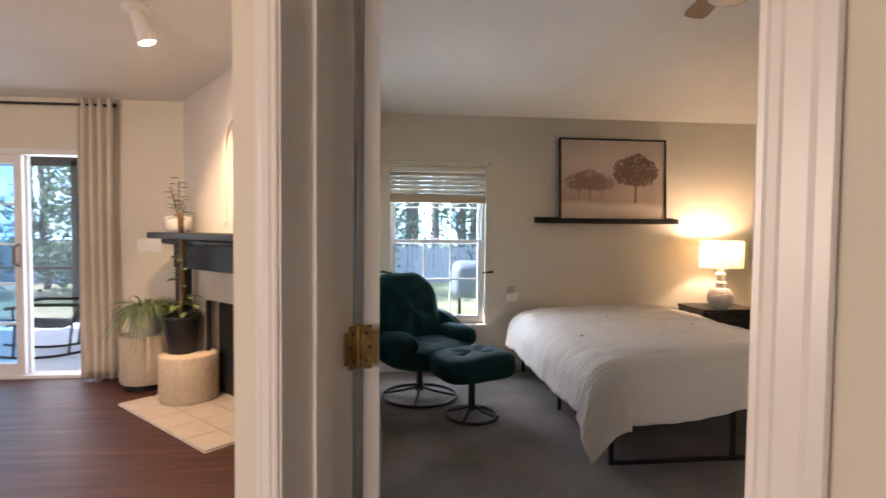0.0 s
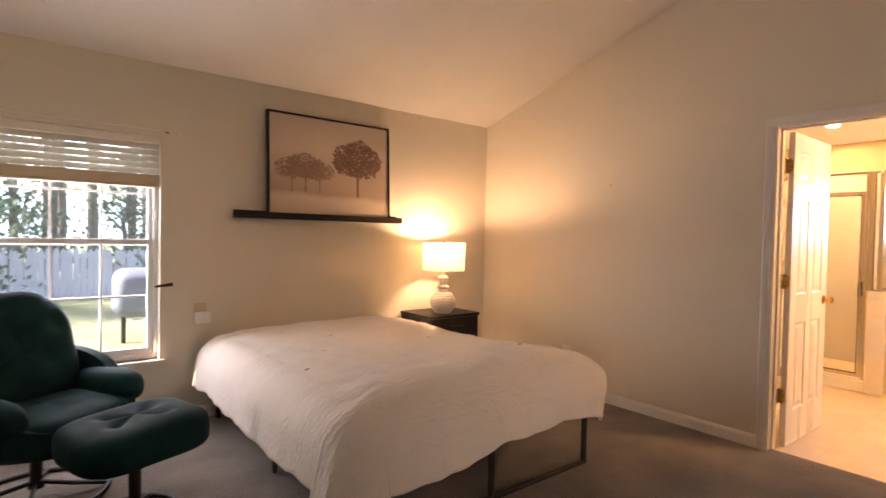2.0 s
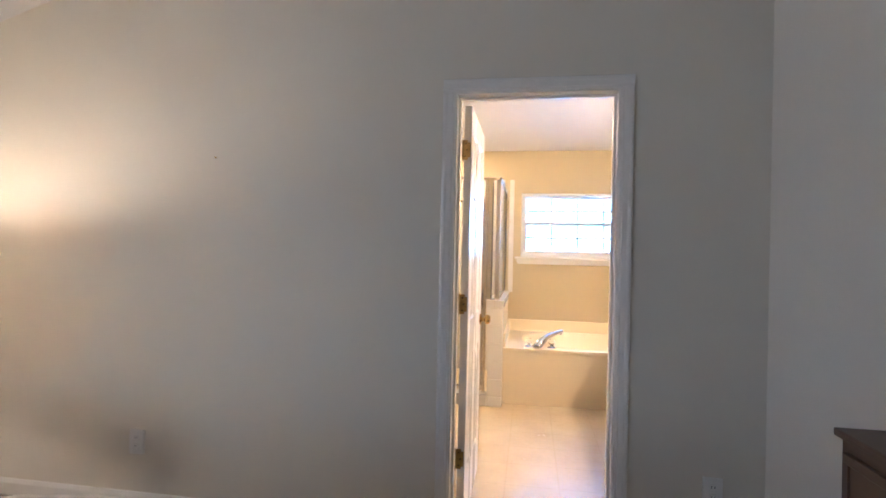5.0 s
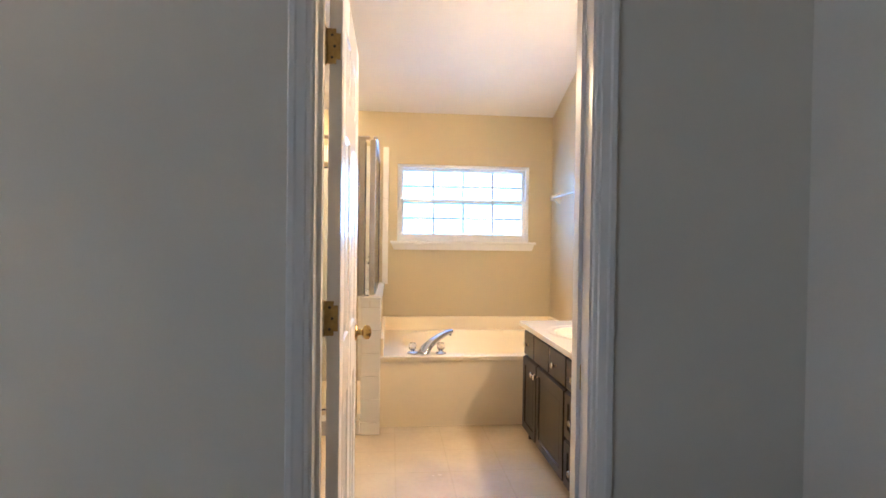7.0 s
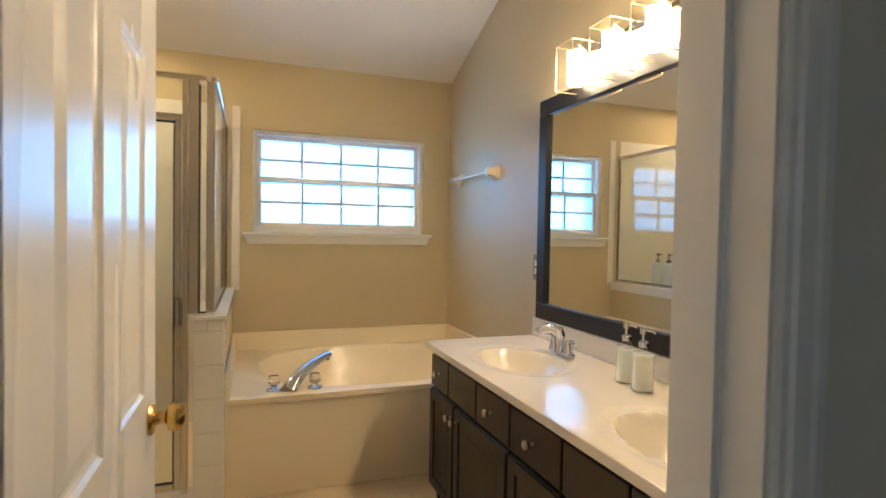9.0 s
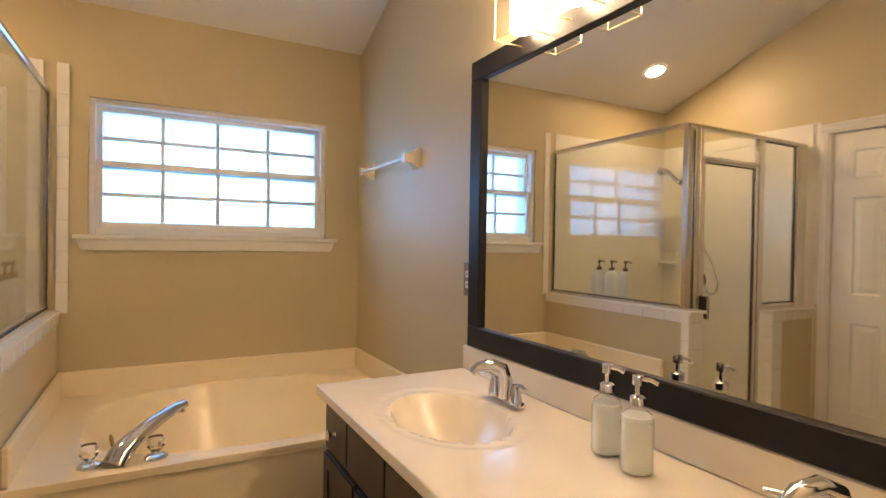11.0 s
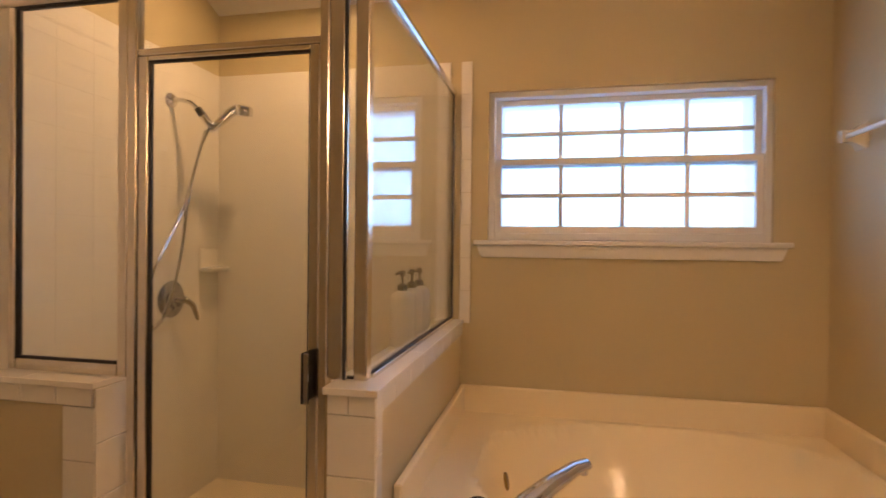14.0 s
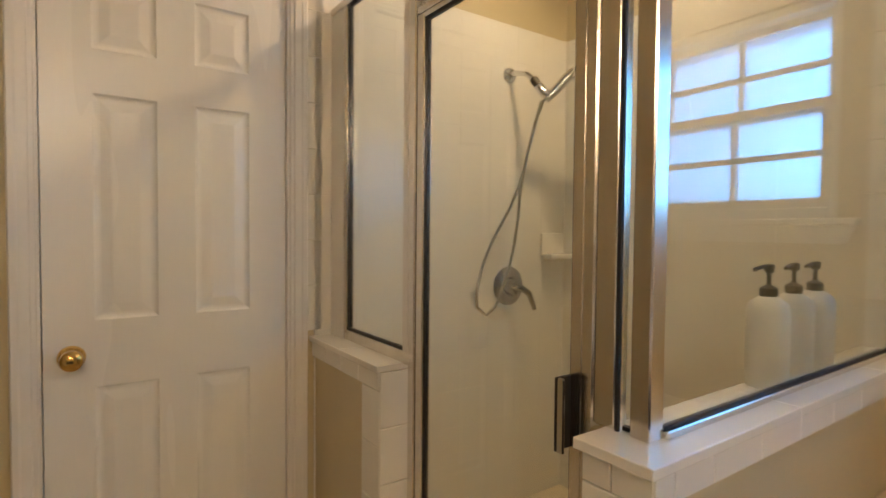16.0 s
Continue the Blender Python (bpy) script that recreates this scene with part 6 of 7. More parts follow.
part("cushion", cushion(0, 0, 0.385, 0.575, 0.46, 0.195, 0.50, 48, turn=pose(0, 0, 0, 0, -2, 0), dimples=((-0.09, -0.05, 0.05, 0.030), (0.09, -0.05, 0.05, 0.030), (-0.09, 0.07, 0.05, 0.030), (0.09, 0.07, 0.05, 0.030)), wobble=0.006), VELVET, ot, smooth=True, local=True)
part("under_pan", lathe([(0, 0.262), (0.10, 0.266), (0.17, 0.30), (0.10, 0.31), (0, 0.31)], 28), BLACK_METAL, ot, smooth=True, local=True)

# ---------------------------------------------------------------- leaning floor mirror
SILVER = surface("beaded_silver_frame", (0.50, 0.46, 0.41), (0.34, 0.31, 0.27), 0.42, metal=0.35, scale=12, grain=80, bump=0.2, depth=0.002)
fm = thing("floor_mirror", "tall mirror in a beaded silver frame leaning on the wall", "mirror", (-0.37, 2.95, 0))
H_, W_ = 1.73, 0.94
ang = math.degrees(math.atan2(0.125, 1.72))
fm.matrix_basis = pose(-0.362, 2.955, 0.0, 0, -ang, 0)
part("glass", box(-0.012, -0.006, -W_ / 2 + 0.08, W_ / 2 - 0.08, 0.08, H_ - 0.08), MIRROR, fm, "mirror glass", local=True)
part("backing", box(-0.030, -0.013, -W_ / 2 + 0.01, W_ / 2 - 0.01, 0.01, H_ - 0.01), BLACK_WOOD, fm, local=True)
fw = 0.09
for a in ((-W_ / 2, W_ / 2, 0, fw), (-W_ / 2, W_ / 2, H_ - fw, H_), (-W_ / 2, -W_ / 2 + fw, fw, H_ - fw), (W_ / 2 - fw, W_ / 2, fw, H_ - fw)):
    part("frame_board", box(-0.012, 0.018, a[0], a[1], a[2], a[3], 0.006, seg=2), SILVER, fm, local=True)
bead = lathe([(0, -0.010), (0.007, -0.007), (0.010, 0), (0.007, 0.007), (0, 0.010)], 8)
bme = bpy.data.meshes.new("bead")
bead.to_mesh(bme)
bead.free()
bme.materials.append(SILVER)
for k in range(62):
    for y in (-W_ / 2 + fw - 0.012, W_ / 2 - fw + 0.012):
        b = new("bead", bme)
        b.parent = fm
        b.matrix_basis = pose(0.017, y, fw + 0.0125 + k * 0.025)
for k in range(30):
    for z in (fw - 0.012, H_ - fw + 0.012):
        b = new("bead", bme)
        b.parent = fm
        b.matrix_basis = pose(0.017, -W_ / 2 + fw + 0.0125 + k * 0.0255, z)

# ---------------------------------------------------------------- dresser, ceiling fan
WALNUT = surface("dark_walnut", (0.085, 0.045, 0.026), (0.040, 0.022, 0.014), 0.38, scale=4, grain=40, bump=0.12, depth=0.001, stretch=(0.12, 1, 1))
dd = thing("dresser", "dark brown wooden dresser with panelled drawers against the wall", "dresser", (2.40, 0.84, 0))
DX0, DX1, DY0, DY1, DZ = 1.80, 3.00, 0.575, 1.095, 0.82
part("carcass", box(DX0 + 0.015, DX1 - 0.015, DY0, DY1 - 0.012, 0.08, DZ - 0.025, 0.003), WALNUT, dd)
part("top", box(DX0, DX1, DY0, DY1 + 0.006, DZ - 0.024, DZ, 0.006, seg=2), WALNUT, dd)
for x in (DX0 + 0.03, DX1 - 0.08):
    for y in (DY0 + 0.02, DY1 - 0.07):
        part("foot", box(x, x + 0.05, y, y + 0.05, 0.0, 0.08, 0.004), WALNUT, dd)
for r in range(3):
    for c in range(2):
        xa = DX0 + 0.04 + c * 0.565
        za = 0.12 + r * 0.22
        d = part("drawer", box(xa, xa + 0.55, DY1 - 0.012, DY1 - 0.002, za, za + 0.20, 0.003), WALNUT, dd)
        for q in ((xa, xa + 0.55, za, za + 0.03), (xa, xa + 0.55, za + 0.17, za + 0.20), (xa, xa + 0.03, za + 0.03, za + 0.17), (xa + 0.52, xa + 0.55, za + 0.03, za + 0.17)):
            part("drawer_moulding", box(q[0], q[1], DY1 - 0.002, DY1 + 0.004, q[2], q[3], 0.002), WALNUT, d)
        part("drawer_knob", lathe([(0, 0), (0.007, 0), (0.006, 0.008), (0.014, 0.016), (0.011, 0.024), (0, 0.026)], 14, turn=Matrix.Translation((xa + 0.275, DY1 - 0.002, za + 0.10)) @ pose(0, 0, 0, -90)), OLD_BRASS, d, smooth=True)
FX, FY, FZ = 1.48, 2.70, 2.66
fan = thing("ceiling_fan", "ceiling fan with brown blades and a frosted glass bowl", "ceiling fan", (FX, FY, FZ))
fan_top = 2.435 + BED_SLOPE * (NORTH - FY)
part("canopy", lathe([(0, 0.02), (0.075, 0.02), (0.07, -0.03), (0.03, -0.06), (0, -0.06)], 28, turn=Matrix.Translation((FX, FY, fan_top))), WHITE_TRIM, fan, smooth=True)
part("down_rod", tube([(FX, FY, FZ + 0.1), (FX, FY, fan_top)], 0.012, 12), WHITE_TRIM, fan, smooth=True)
part("motor", lathe([(0, 0.12), (0.06, 0.115), (0.125, 0.09), (0.135, 0.05), (0.13, 0.005), (0.10, -0.02), (0, -0.02)], 36, turn=Matrix.Translation((FX, FY, FZ))), WHITE_TRIM, fan, smooth=True)
part("glass_bowl", lathe([(0.06, -0.021), (0.115, -0.025), (0.122, -0.04), (0.105, -0.075), (0.06, -0.098), (0, -0.104)], 36, turn=Matrix.Translation((FX, FY, FZ))), PORCELAIN, fan, "frosted glass bowl", True)
BLADE = surface("oak_blade", (0.26, 0.15, 0.075), (0.17, 0.095, 0.045), 0.45, scale=3, grain=40, bump=0.08, depth=0.001, stretch=(0.15, 1, 1))
for k in range(5):
    a = 152 + 72 * k
    m = pose(FX, FY, FZ + 0.03, 0, 0, a) @ pose(0, 0, 0, 11)
    outline = [(0.20, -0.045), (0.30, -0.062), (0.46, -0.068), (0.505, -0.055), (0.52, 0.0), (0.505, 0.055), (0.46, 0.068), (0.30, 0.062), (0.20, 0.045)]
    part("blade", prism(outline, -0.003, 0.003, turn=m), BLADE, fan, "brown wooden blade")
    part("blade_iron", box(0.11, 0.23, -0.02, 0.02, -0.010, -0.0035, 0.002, turn=m), WHITE_TRIM, fan)
# ---------------------------------------------------------------- living room
def chim(s, out, z=0.0):
    """A place before the chimney breast: s metres along it from the garden wall, out metres into the room."""
    return Vector((-2.14 + D45 * (s - out), NORTH - D45 * (s + out), z))


CM = Matrix.Translation(chim(0, 0)) @ pose(0, 0, 0, 0, 0, -45) @ Matrix.Diagonal((1, -1, 1, 1))


def cbox(s0, s1, o0, o1, z0, z1, bevel=0.0):
    """A box before the chimney breast, by its place along it and out from it."""
    own = box(s0, s1, o0, o1, z0, z1, bevel)
    bmesh.ops.transform(own, matrix=CM, verts=own.verts)
    return own


CHARCOAL = surface("charcoal_paint", (0.014, 0.015, 0.016), (0.010, 0.010, 0.011), 0.5, scale=3, grain=60, bump=0.08, depth=0.001)
STONE = surface("pale_hearth_tile", (0.52, 0.46, 0.39), (0.44, 0.385, 0.32), 0.4, scale=4, grain=40, bump=0.05, depth=0.001)
SOOT = surface("soot", (0.012, 0.011, 0.010), (0.02, 0.018, 0.016), 0.9)
hearth = thing("hearth", "pale square hearth tiles before the fireplace", "hearth", tuple(chim(1.2, 0.4)), kind="structure")
part("bed", cbox(0.42, 1.75, 0.0, 0.70, -0.001, 0.008), GROUT, hearth)
for i in range(5):
    for k in range(3):
        s0, o0 = 0.423 + i * 0.268, 0.003 + k * 0.234
        part("tile", cbox(s0, min(s0 + 0.263, 1.75), o0, o0 + 0.229, 0.008, 0.016, 0.002), STONE, hearth)
fp = thing("fireplace", "corner fireplace with a charcoal mantel and pale stone slips", "fireplace", tuple(chim(1.0, 0.1)))
part("mantel_shelf", cbox(0.10, 1.95, 0.0, 0.36, 1.262, 1.312, 0.004), CHARCOAL, fp, "charcoal mantel shelf")
part("moulding", cbox(0.20, 1.85, 0.0, 0.29, 1.215, 1.2615, 0.012), CHARCOAL, fp)
part("frieze", cbox(0.28, 1.78, 0.0, 0.22, 1.02, 1.2145, 0.003), CHARCOAL, fp)
for s in (0.30, 1.60):
    part("pilaster", cbox(s, s + 0.17, 0.0, 0.22, 0.02, 1.0195, 0.004), CHARCOAL, fp)
    part("plinth", cbox(s - 0.015, s + 0.185, 0.0, 0.235, 0.016, 0.14, 0.004), CHARCOAL, fp)
part("stone_slip", cbox(0.471, 0.70, 0.0, 0.16, 0.016, 1.0195, 0.002), STONE, fp, "pale stone slip")
part("stone_slip", cbox(1.37, 1.599, 0.0, 0.16, 0.016, 1.0195, 0.002), STONE, fp, "pale stone slip")
part("stone_lintel", cbox(0.7005, 1.3695, 0.0, 0.16, 0.78, 1.0195, 0.002), STONE, fp, "pale stone lintel")
part("firebox", cbox(0.7005, 1.3695, 0.002, 0.05, 0.016, 0.7795), SOOT, fp, "sooty black firebox")
part("screen_frame", cbox(0.705, 0.73, 0.13, 0.165, 0.017, 0.775, 0.003), BLACK_METAL, fp)
# arched niche above the mantel
niche = thing("wall_niche", "arched niche above the mantel", "niche", tuple(chim(1.05, 0, 1.4)), kind="structure")
arch = bmesh.new()
pa, pb2 = [], []
for k in range(17):
    a = math.pi * k / 16
    pa.append((1.02 - 0.30 * math.cos(a), 2.00 + 0.30 * math.sin(a)))
    pb2.append((1.02 - 0.26 * math.cos(a), 2.00 + 0.26 * math.sin(a)))
pa = [(0.72, 1.40)] + pa + [(1.32, 1.40)]
pb2 = [(0.76, 1.40)] + pb2 + [(1.28, 1.40)]
for o0, o1 in ((0.0, 0.022),):
    va = [[arch.verts.new((s, o, z)) for s, z in pts_] for pts_, o in ((pa, o0), (pa, o1), (pb2, o1), (pb2, o0))]
    for p, q in zip(va, va[1:]):
        for k in range(len(p) - 1):
            arch.faces.new((p[k], p[k + 1], q[k + 1], q[k]))
bmesh.ops.transform(arch, matrix=CM, verts=arch.verts)
part("arch_trim", arch, LIVING_PAINT, niche)

LEAF = surface("green_leaf", (0.07, 0.13, 0.035), (0.10, 0.15, 0.045), 0.5, scale=8, grain=60, bump=0.05, depth=0.001)
LEAF2 = surface("striped_leaf", (0.10, 0.16, 0.045), (0.05, 0.10, 0.025), 0.5, scale=20, grain=60, bump=0.05, depth=0.001)
STEM = surface("brown_stem", (0.16, 0.10, 0.05), (0.10, 0.06, 0.03), 0.8, scale=12, grain=60, bump=0.3, depth=0.003)
SOIL = surface("dark_soil", (0.03, 0.02, 0.014), (0.05, 0.035, 0.024), 0.95, scale=20, grain=90, bump=0.6, depth=0.006)


def leaf(bm, p, way, length, width, droop=0.3, seg=5):
    """One curved leaf blade with a fold along its middle."""
    way = Vector(way).normalized()
    side = way.cross(Vector((0, 0, 1)))
    side = side.normalized() if side.length > 1e-4 else Vector((1, 0, 0))
    rows = []
    for k in range(seg + 1):
        t = k / seg
        c = Vector(p) + way * length * t - Vector((0, 0, droop * length * t * t))
        w = width * math.sin(math.pi * min(0.97, 0.12 + 0.86 * t)) * 0.5
        rows.append([bm.verts.new(c - side * w), bm.verts.new(c - Vector((0, 0, w * 0.25))), bm.verts.new(c + side * w)])
    for a, b in zip(rows, rows[1:]):
        for j in range(2):
            bm.faces.new((a[j], a[j + 1], b[j + 1], b[j]))


WOVEN = surface("cream_woven", (0.70, 0.60, 0.45), (0.55, 0.45, 0.32), 0.85, scale=30, grain=140, bump=0.9, depth=0.012)
for x, y, r, h, base in ((-1.862, 4.335, 0.215, 0.355, 0.016), (-2.35, 4.74, 0.205, 0.40, 0.05)):
    bs = thing("woven_stool", "round cream woven stool used as a plant stand", "stool", (x, y, base), "plant stands by the hearth")
    part("body", lathe([(0, 0), (r * 0.94, 0.0), (r, 0.02), (r, h - 0.02), (r * 0.96, h), (0, h)], 40, turn=Matrix.Translation((x, y, base))), WOVEN, bs, smooth=True)
    if base > 0.02:
        part("foot", lathe([(0, 0), (r * 0.85, 0), (r * 0.85, 0.049), (0, 0.049)], 32, turn=Matrix.Translation((x, y, 0.0))), BLACK_WOOD, bs, "dark base", True)
rnd = random.Random(11)
p1 = thing("pole_plant", "climbing plant on a moss pole in a black pot", "potted plant", (-1.90, 4.37, 0.371))
px, py, pz = -1.925, 4.375, 0.371
part("pot", lathe([(0, 0), (0.095, 0), (0.10, 0.006), (0.140, 0.27), (0.146, 0.275), (0.146, 0.295), (0.134, 0.295), (0.13, 0.26), (0, 0.26)], 36, turn=Matrix.Translation((px, py, pz))), CHARCOAL, p1, "black plastic pot", True)
part("soil", lathe([(0, 0.262), (0.128, 0.262), (0.128, 0.268), (0, 0.272)], 24, turn=Matrix.Translation((px, py, pz))), SOIL, p1)
part("moss_pole", tube([(px, py, pz + 0.26), (px + 0.01, py, pz + 0.70), (px - 0.005, py, pz + 1.10)], 0.022, 10), STEM, p1, "brown moss pole", True)
own = bmesh.new()
for k in range(46):
    z = pz + 0.28 + 0.82 * rnd.random() ** 1.3
    a = rnd.uniform(0, 2 * math.pi)
    s = 0.13 if z < pz + 0.5 else 0.085
    leaf(own, (px + 0.02 * math.cos(a), py + 0.02 * math.sin(a), z), (math.cos(a), math.sin(a), 0.35), s * rnd.uniform(0.7, 1.3), s * 0.6, 0.5)
part("leaves", own, LEAF, p1, "small green leaves")
p2 = thing("spider_plant", "arching spider plant in a white marbled pot", "potted plant", (-2.33, 4.70, 0.45))
px, py, pz = -2.33, 4.70, 0.45
MARB = surface("marbled_pot", (0.74, 0.72, 0.70), (0.46, 0.45, 0.45), 0.4, scale=7, grain=20, bump=0.0)
part("pot", lathe([(0, 0), (0.10, 0), (0.105, 0.006), (0.130, 0.24), (0.130, 0.25), (0.118, 0.25), (0.112, 0.22), (0, 0.22)], 36, turn=Matrix.Translation((px, py, pz))), MARB, p2, "white marbled pot", True)
own = bmesh.new()
for k in range(120):
    a = rnd.uniform(0, 2 * math.pi)
    up = rnd.uniform(0.35, 1.5)
    leaf(own, (px + 0.05 * math.cos(a), py + 0.05 * math.sin(a), pz + 0.22), (math.cos(a), math.sin(a), up), rnd.uniform(0.22, 0.42), 0.016, rnd.uniform(0.6, 1.5), 7)
part("leaves", own, LEAF2, p2, "long narrow arching leaves")
c = chim(0.33, 0.20, 1.312)
p3 = thing("mantel_plant", "small leafy plant in a white bowl on the mantel", "potted plant", tuple(c))
part("pot", lathe([(0, 0), (0.075, 0), (0.100, 0.03), (0.108, 0.10), (0.108, 0.13), (0.095, 0.13), (0.09, 0.11), (0, 0.11)], 32, turn=Matrix.Translation(c)), PLASTIC_WHITE, p3, "white bowl pot", True)
own, own2 = bmesh.new(), bmesh.new()
for k in range(5):
    a = k * 1.3
    tip = c + Vector((0.06 * math.cos(a), 0.06 * math.sin(a), 0.22 + 0.05 * k))
    tube([c + Vector((0, 0, 0.11)), c.lerp(tip, 0.5) + Vector((0, 0, 0.06)), tip], 0.004, 6, own2)
    for j in range(7):
        q = c.lerp(tip, 0.45 + 0.09 * j)
        b = rnd.uniform(0, 6.28)
        leaf(own, q + Vector((0, 0, 0.03)), (math.cos(b), math.sin(b), 0.3), 0.075, 0.042, 0.3)
part("stems", own2, STEM, p3)
part("leaves", own, LEAF, p3, "small dark green leaves")
sw = thing("light_switch", "white triple light switch plate on the wall", "light switch", (-2.44, NORTH, 1.19))
part("plate", box(-2.545, -2.335, NORTH - 0.007, NORTH, 1.13, 1.25, 0.003), PLASTIC_WHITE, sw)
for k in range(3):
    part("rocker", box(-2.523 + 0.066 * k, -2.489 + 0.066 * k, NORTH - 0.012, NORTH - 0.0072, 1.157, 1.223, 0.003), PLASTIC_WHITE, sw)
spot = thing("spot_light", "white cylinder spot light on the sloping ceiling", "ceiling light", (-1.97, 3.78, 2.80))
sz = 2.475 + 0.26 * (NORTH - 3.78)
part("canopy", lathe([(0, 0.01), (0.085, 0.01), (0.085, -0.012), (0.07, -0.022), (0, -0.024)], 28, turn=Matrix.Translation((-1.97, 3.78, sz)) @ pose(0, 0, 0, -14.6)), PLASTIC_WHITE, spot, smooth=True)
hm = look((-1.955, 3.76, sz - 0.05), (-1.80, 3.80, sz - 0.55))
part("stem", tube([(-1.97, 3.78, sz - 0.01), (-1.955, 3.76, sz - 0.05)], 0.012, 10), PLASTIC_WHITE, spot, smooth=True)
part("head", lathe([(0, 0.02), (0.045, 0.015), (0.050, 0.0), (0.055, -0.18), (0.050, -0.185), (0.048, -0.175), (0, -0.168)], 32, turn=hm), PLASTIC_WHITE, spot, smooth=True)
part("lens", lathe([(0, -0.176), (0.047, -0.178), (0.047, -0.172), (0, -0.170)], 28, turn=hm), glow("spot_glow", (1.0, 0.82, 0.62), 40), spot, "bright lens", True)
sl = lamp("spot_light_lamp", "SPOT", hm @ Vector((0, 0, -0.20)), 32, (1.0, 0.72, 0.45), 0.05, hm @ Vector((0, 0, -1.5)))
sl.data.spot_size, sl.data.spot_blend = radians(110), 0.8

# patio door, curtain
CUR = surface("cream_curtain", (0.70, 0.65, 0.57), (0.64, 0.59, 0.51), 0.9, scale=6, grain=220, bump=0.3, depth=0.002, spec=0.1)
pd = thing("patio_door", "white sliding patio door with a dark pull, slid open", "patio door", (-3.8, NORTH + 0.08, 0), kind="structure")
a0, a1, _, zt = SLIDE
for q in ((a0, a0 + 0.04, 0.0, zt), (a1 - 0.04, a1, 0.0, zt), (a0 + 0.04, a1 - 0.04, zt - 0.05, zt), (a0 + 0.04, a1 - 0.04, 0.0, 0.03)):
    part("frame", box(q[0], q[1], NORTH - 0.004, NORTH + 0.165, q[2], q[3], 0.003), VINYL_FRAME, pd)
for nm, u0, u1, yy in (("fixed_panel", a0 + 0.04, -3.50, NORTH + 0.11), ("sliding_panel", a0 + 0.06, -3.515, NORTH + 0.05)):
    s = part(nm, box(u0, u0 + 0.07, yy - 0.018, yy + 0.018, 0.03, zt - 0.05, 0.003), VINYL_FRAME, pd)
    part("stile", box(u1 - 0.07, u1, yy - 0.018, yy + 0.018, 0.03, zt - 0.05, 0.003), VINYL_FRAME, s)
    part("rail", box(u0 + 0.07, u1 - 0.07, yy - 0.018, yy + 0.018, zt - 0.13, zt - 0.05, 0.003), VINYL_FRAME, s)
    part("rail", box(u0 + 0.07, u1 - 0.07, yy - 0.018, yy + 0.018, 0.03, 0.13, 0.003), VINYL_FRAME, s)
    for k in range(1, 5):
        z = 0.13 + (zt - 0.26) * k / 5
        part("glazing_bar", box(u0 + 0.07, u1 - 0.07, yy - 0.008, yy + 0.008, z - 0.008, z + 0.008), VINYL_FRAME, s)
    p = part("pane", box(u0 + 0.07, u1 - 0.07, yy - 0.003, yy + 0.003, 0.13, zt - 0.13), PANE, s)
    p.visible_shadow = False
part("pull", tube([(-3.548, NORTH + 0.03, 1.0), (-3.548, NORTH - 0.03, 1.02), (-3.548, NORTH - 0.03, 1.17), (-3.548, NORTH + 0.03, 1.19)], 0.012, 10), STEM, pd, "brown wooden pull", True)
crod = thing("curtain_rod", "long black curtain rod above the patio door", "curtain rod", (-3.8, NORTH - 0.09, 2.40))
part("bar", tube([(-5.2, NORTH - 0.09, 2.405), (-2.69, NORTH - 0.09, 2.405)], 0.011, 12), BLACK_METAL, crod, smooth=True)
part("finial", lathe([(0, 0), (0.018, 0.006), (0.022, 0.02), (0.014, 0.034), (0, 0.038)], 16, turn=Matrix.Translation((-2.695, NORTH - 0.09, 2.405)) @ pose(0, 0, 0, 0, 90, 0)), BLACK_METAL, crod, smooth=True)
for x in (-3.72, -2.76):
    part("bracket", box(x - 0.008, x + 0.008, NORTH - 0.095, NORTH, 2.392, 2.418, 0.002), BLACK_METAL, crod)
cur = thing("curtain", "cream fabric curtain gathered beside the patio door", "curtain", (-2.86, NORTH - 0.09, 0))
own = bmesh.new()
rows = []
for k in range(25):
    z = 0.02 + 2.44 * k / 24
    row = []
    for j in range(61):
        t = j / 60
        amp = 0.045 * (0.8 + 0.3 * noise.noise(Vector((t * 6, z * 0.6, 3))))
        row.append(own.verts.new((-2.985 + 0.285 * t + 0.012 * noise.noise(Vector((t * 3, z, 9))), NORTH - 0.09 + amp * math.sin(t * math.pi * 8), z)))
    rows.append(row)
for a, b in zip(rows, rows[1:]):
    for j in range(60):
        own.faces.new((a[j], a[j + 1], b[j + 1], b[j]))
cl = part("cloth", own, CUR, cur, smooth=True)
so = cl.modifiers.new("thickness", "SOLIDIFY")
so.thickness = 0.004

# ---------------------------------------------------------------- porch
CONC = surface("porch_concrete", (0.56, 0.62, 0.68), (0.48, 0.54, 0.60), 0.8, scale=2, grain=60, bump=0.2, depth=0.003)
tagged(part("porch_floor", box(-8.5, -1.9, 5.21, 8.4, -0.2, -0.06), CONC), "grey concrete porch floor", "porch floor", kind="structure")
tagged(part("porch_ceiling", box(-8.6, -1.8, 5.21, 8.5, 2.36, 2.42), WHITE_TRIM), "white porch ceiling", "ceiling", kind="structure")
DARKF = surface("dark_bronze_frame", (0.025, 0.03, 0.035), (0.018, 0.02, 0.024), 0.5, scale=5, grain=50, bump=0.0)
scr = thing("porch_screen_frame", "dark bronze framing of the screened porch", "screen frame", (-5.0, 8.3, -0.06), kind="structure")
for x in (-8.4, -6.6, -4.85, -3.1, -2.0):
    part("post", box(x - 0.045, x + 0.045, 8.25, 8.34, -0.06, 2.30, 0.004), DARKF, scr)
part("beam", box(-8.45, -1.95, 8.25, 8.34, 2.22, 2.355, 0.004), DARKF, scr)
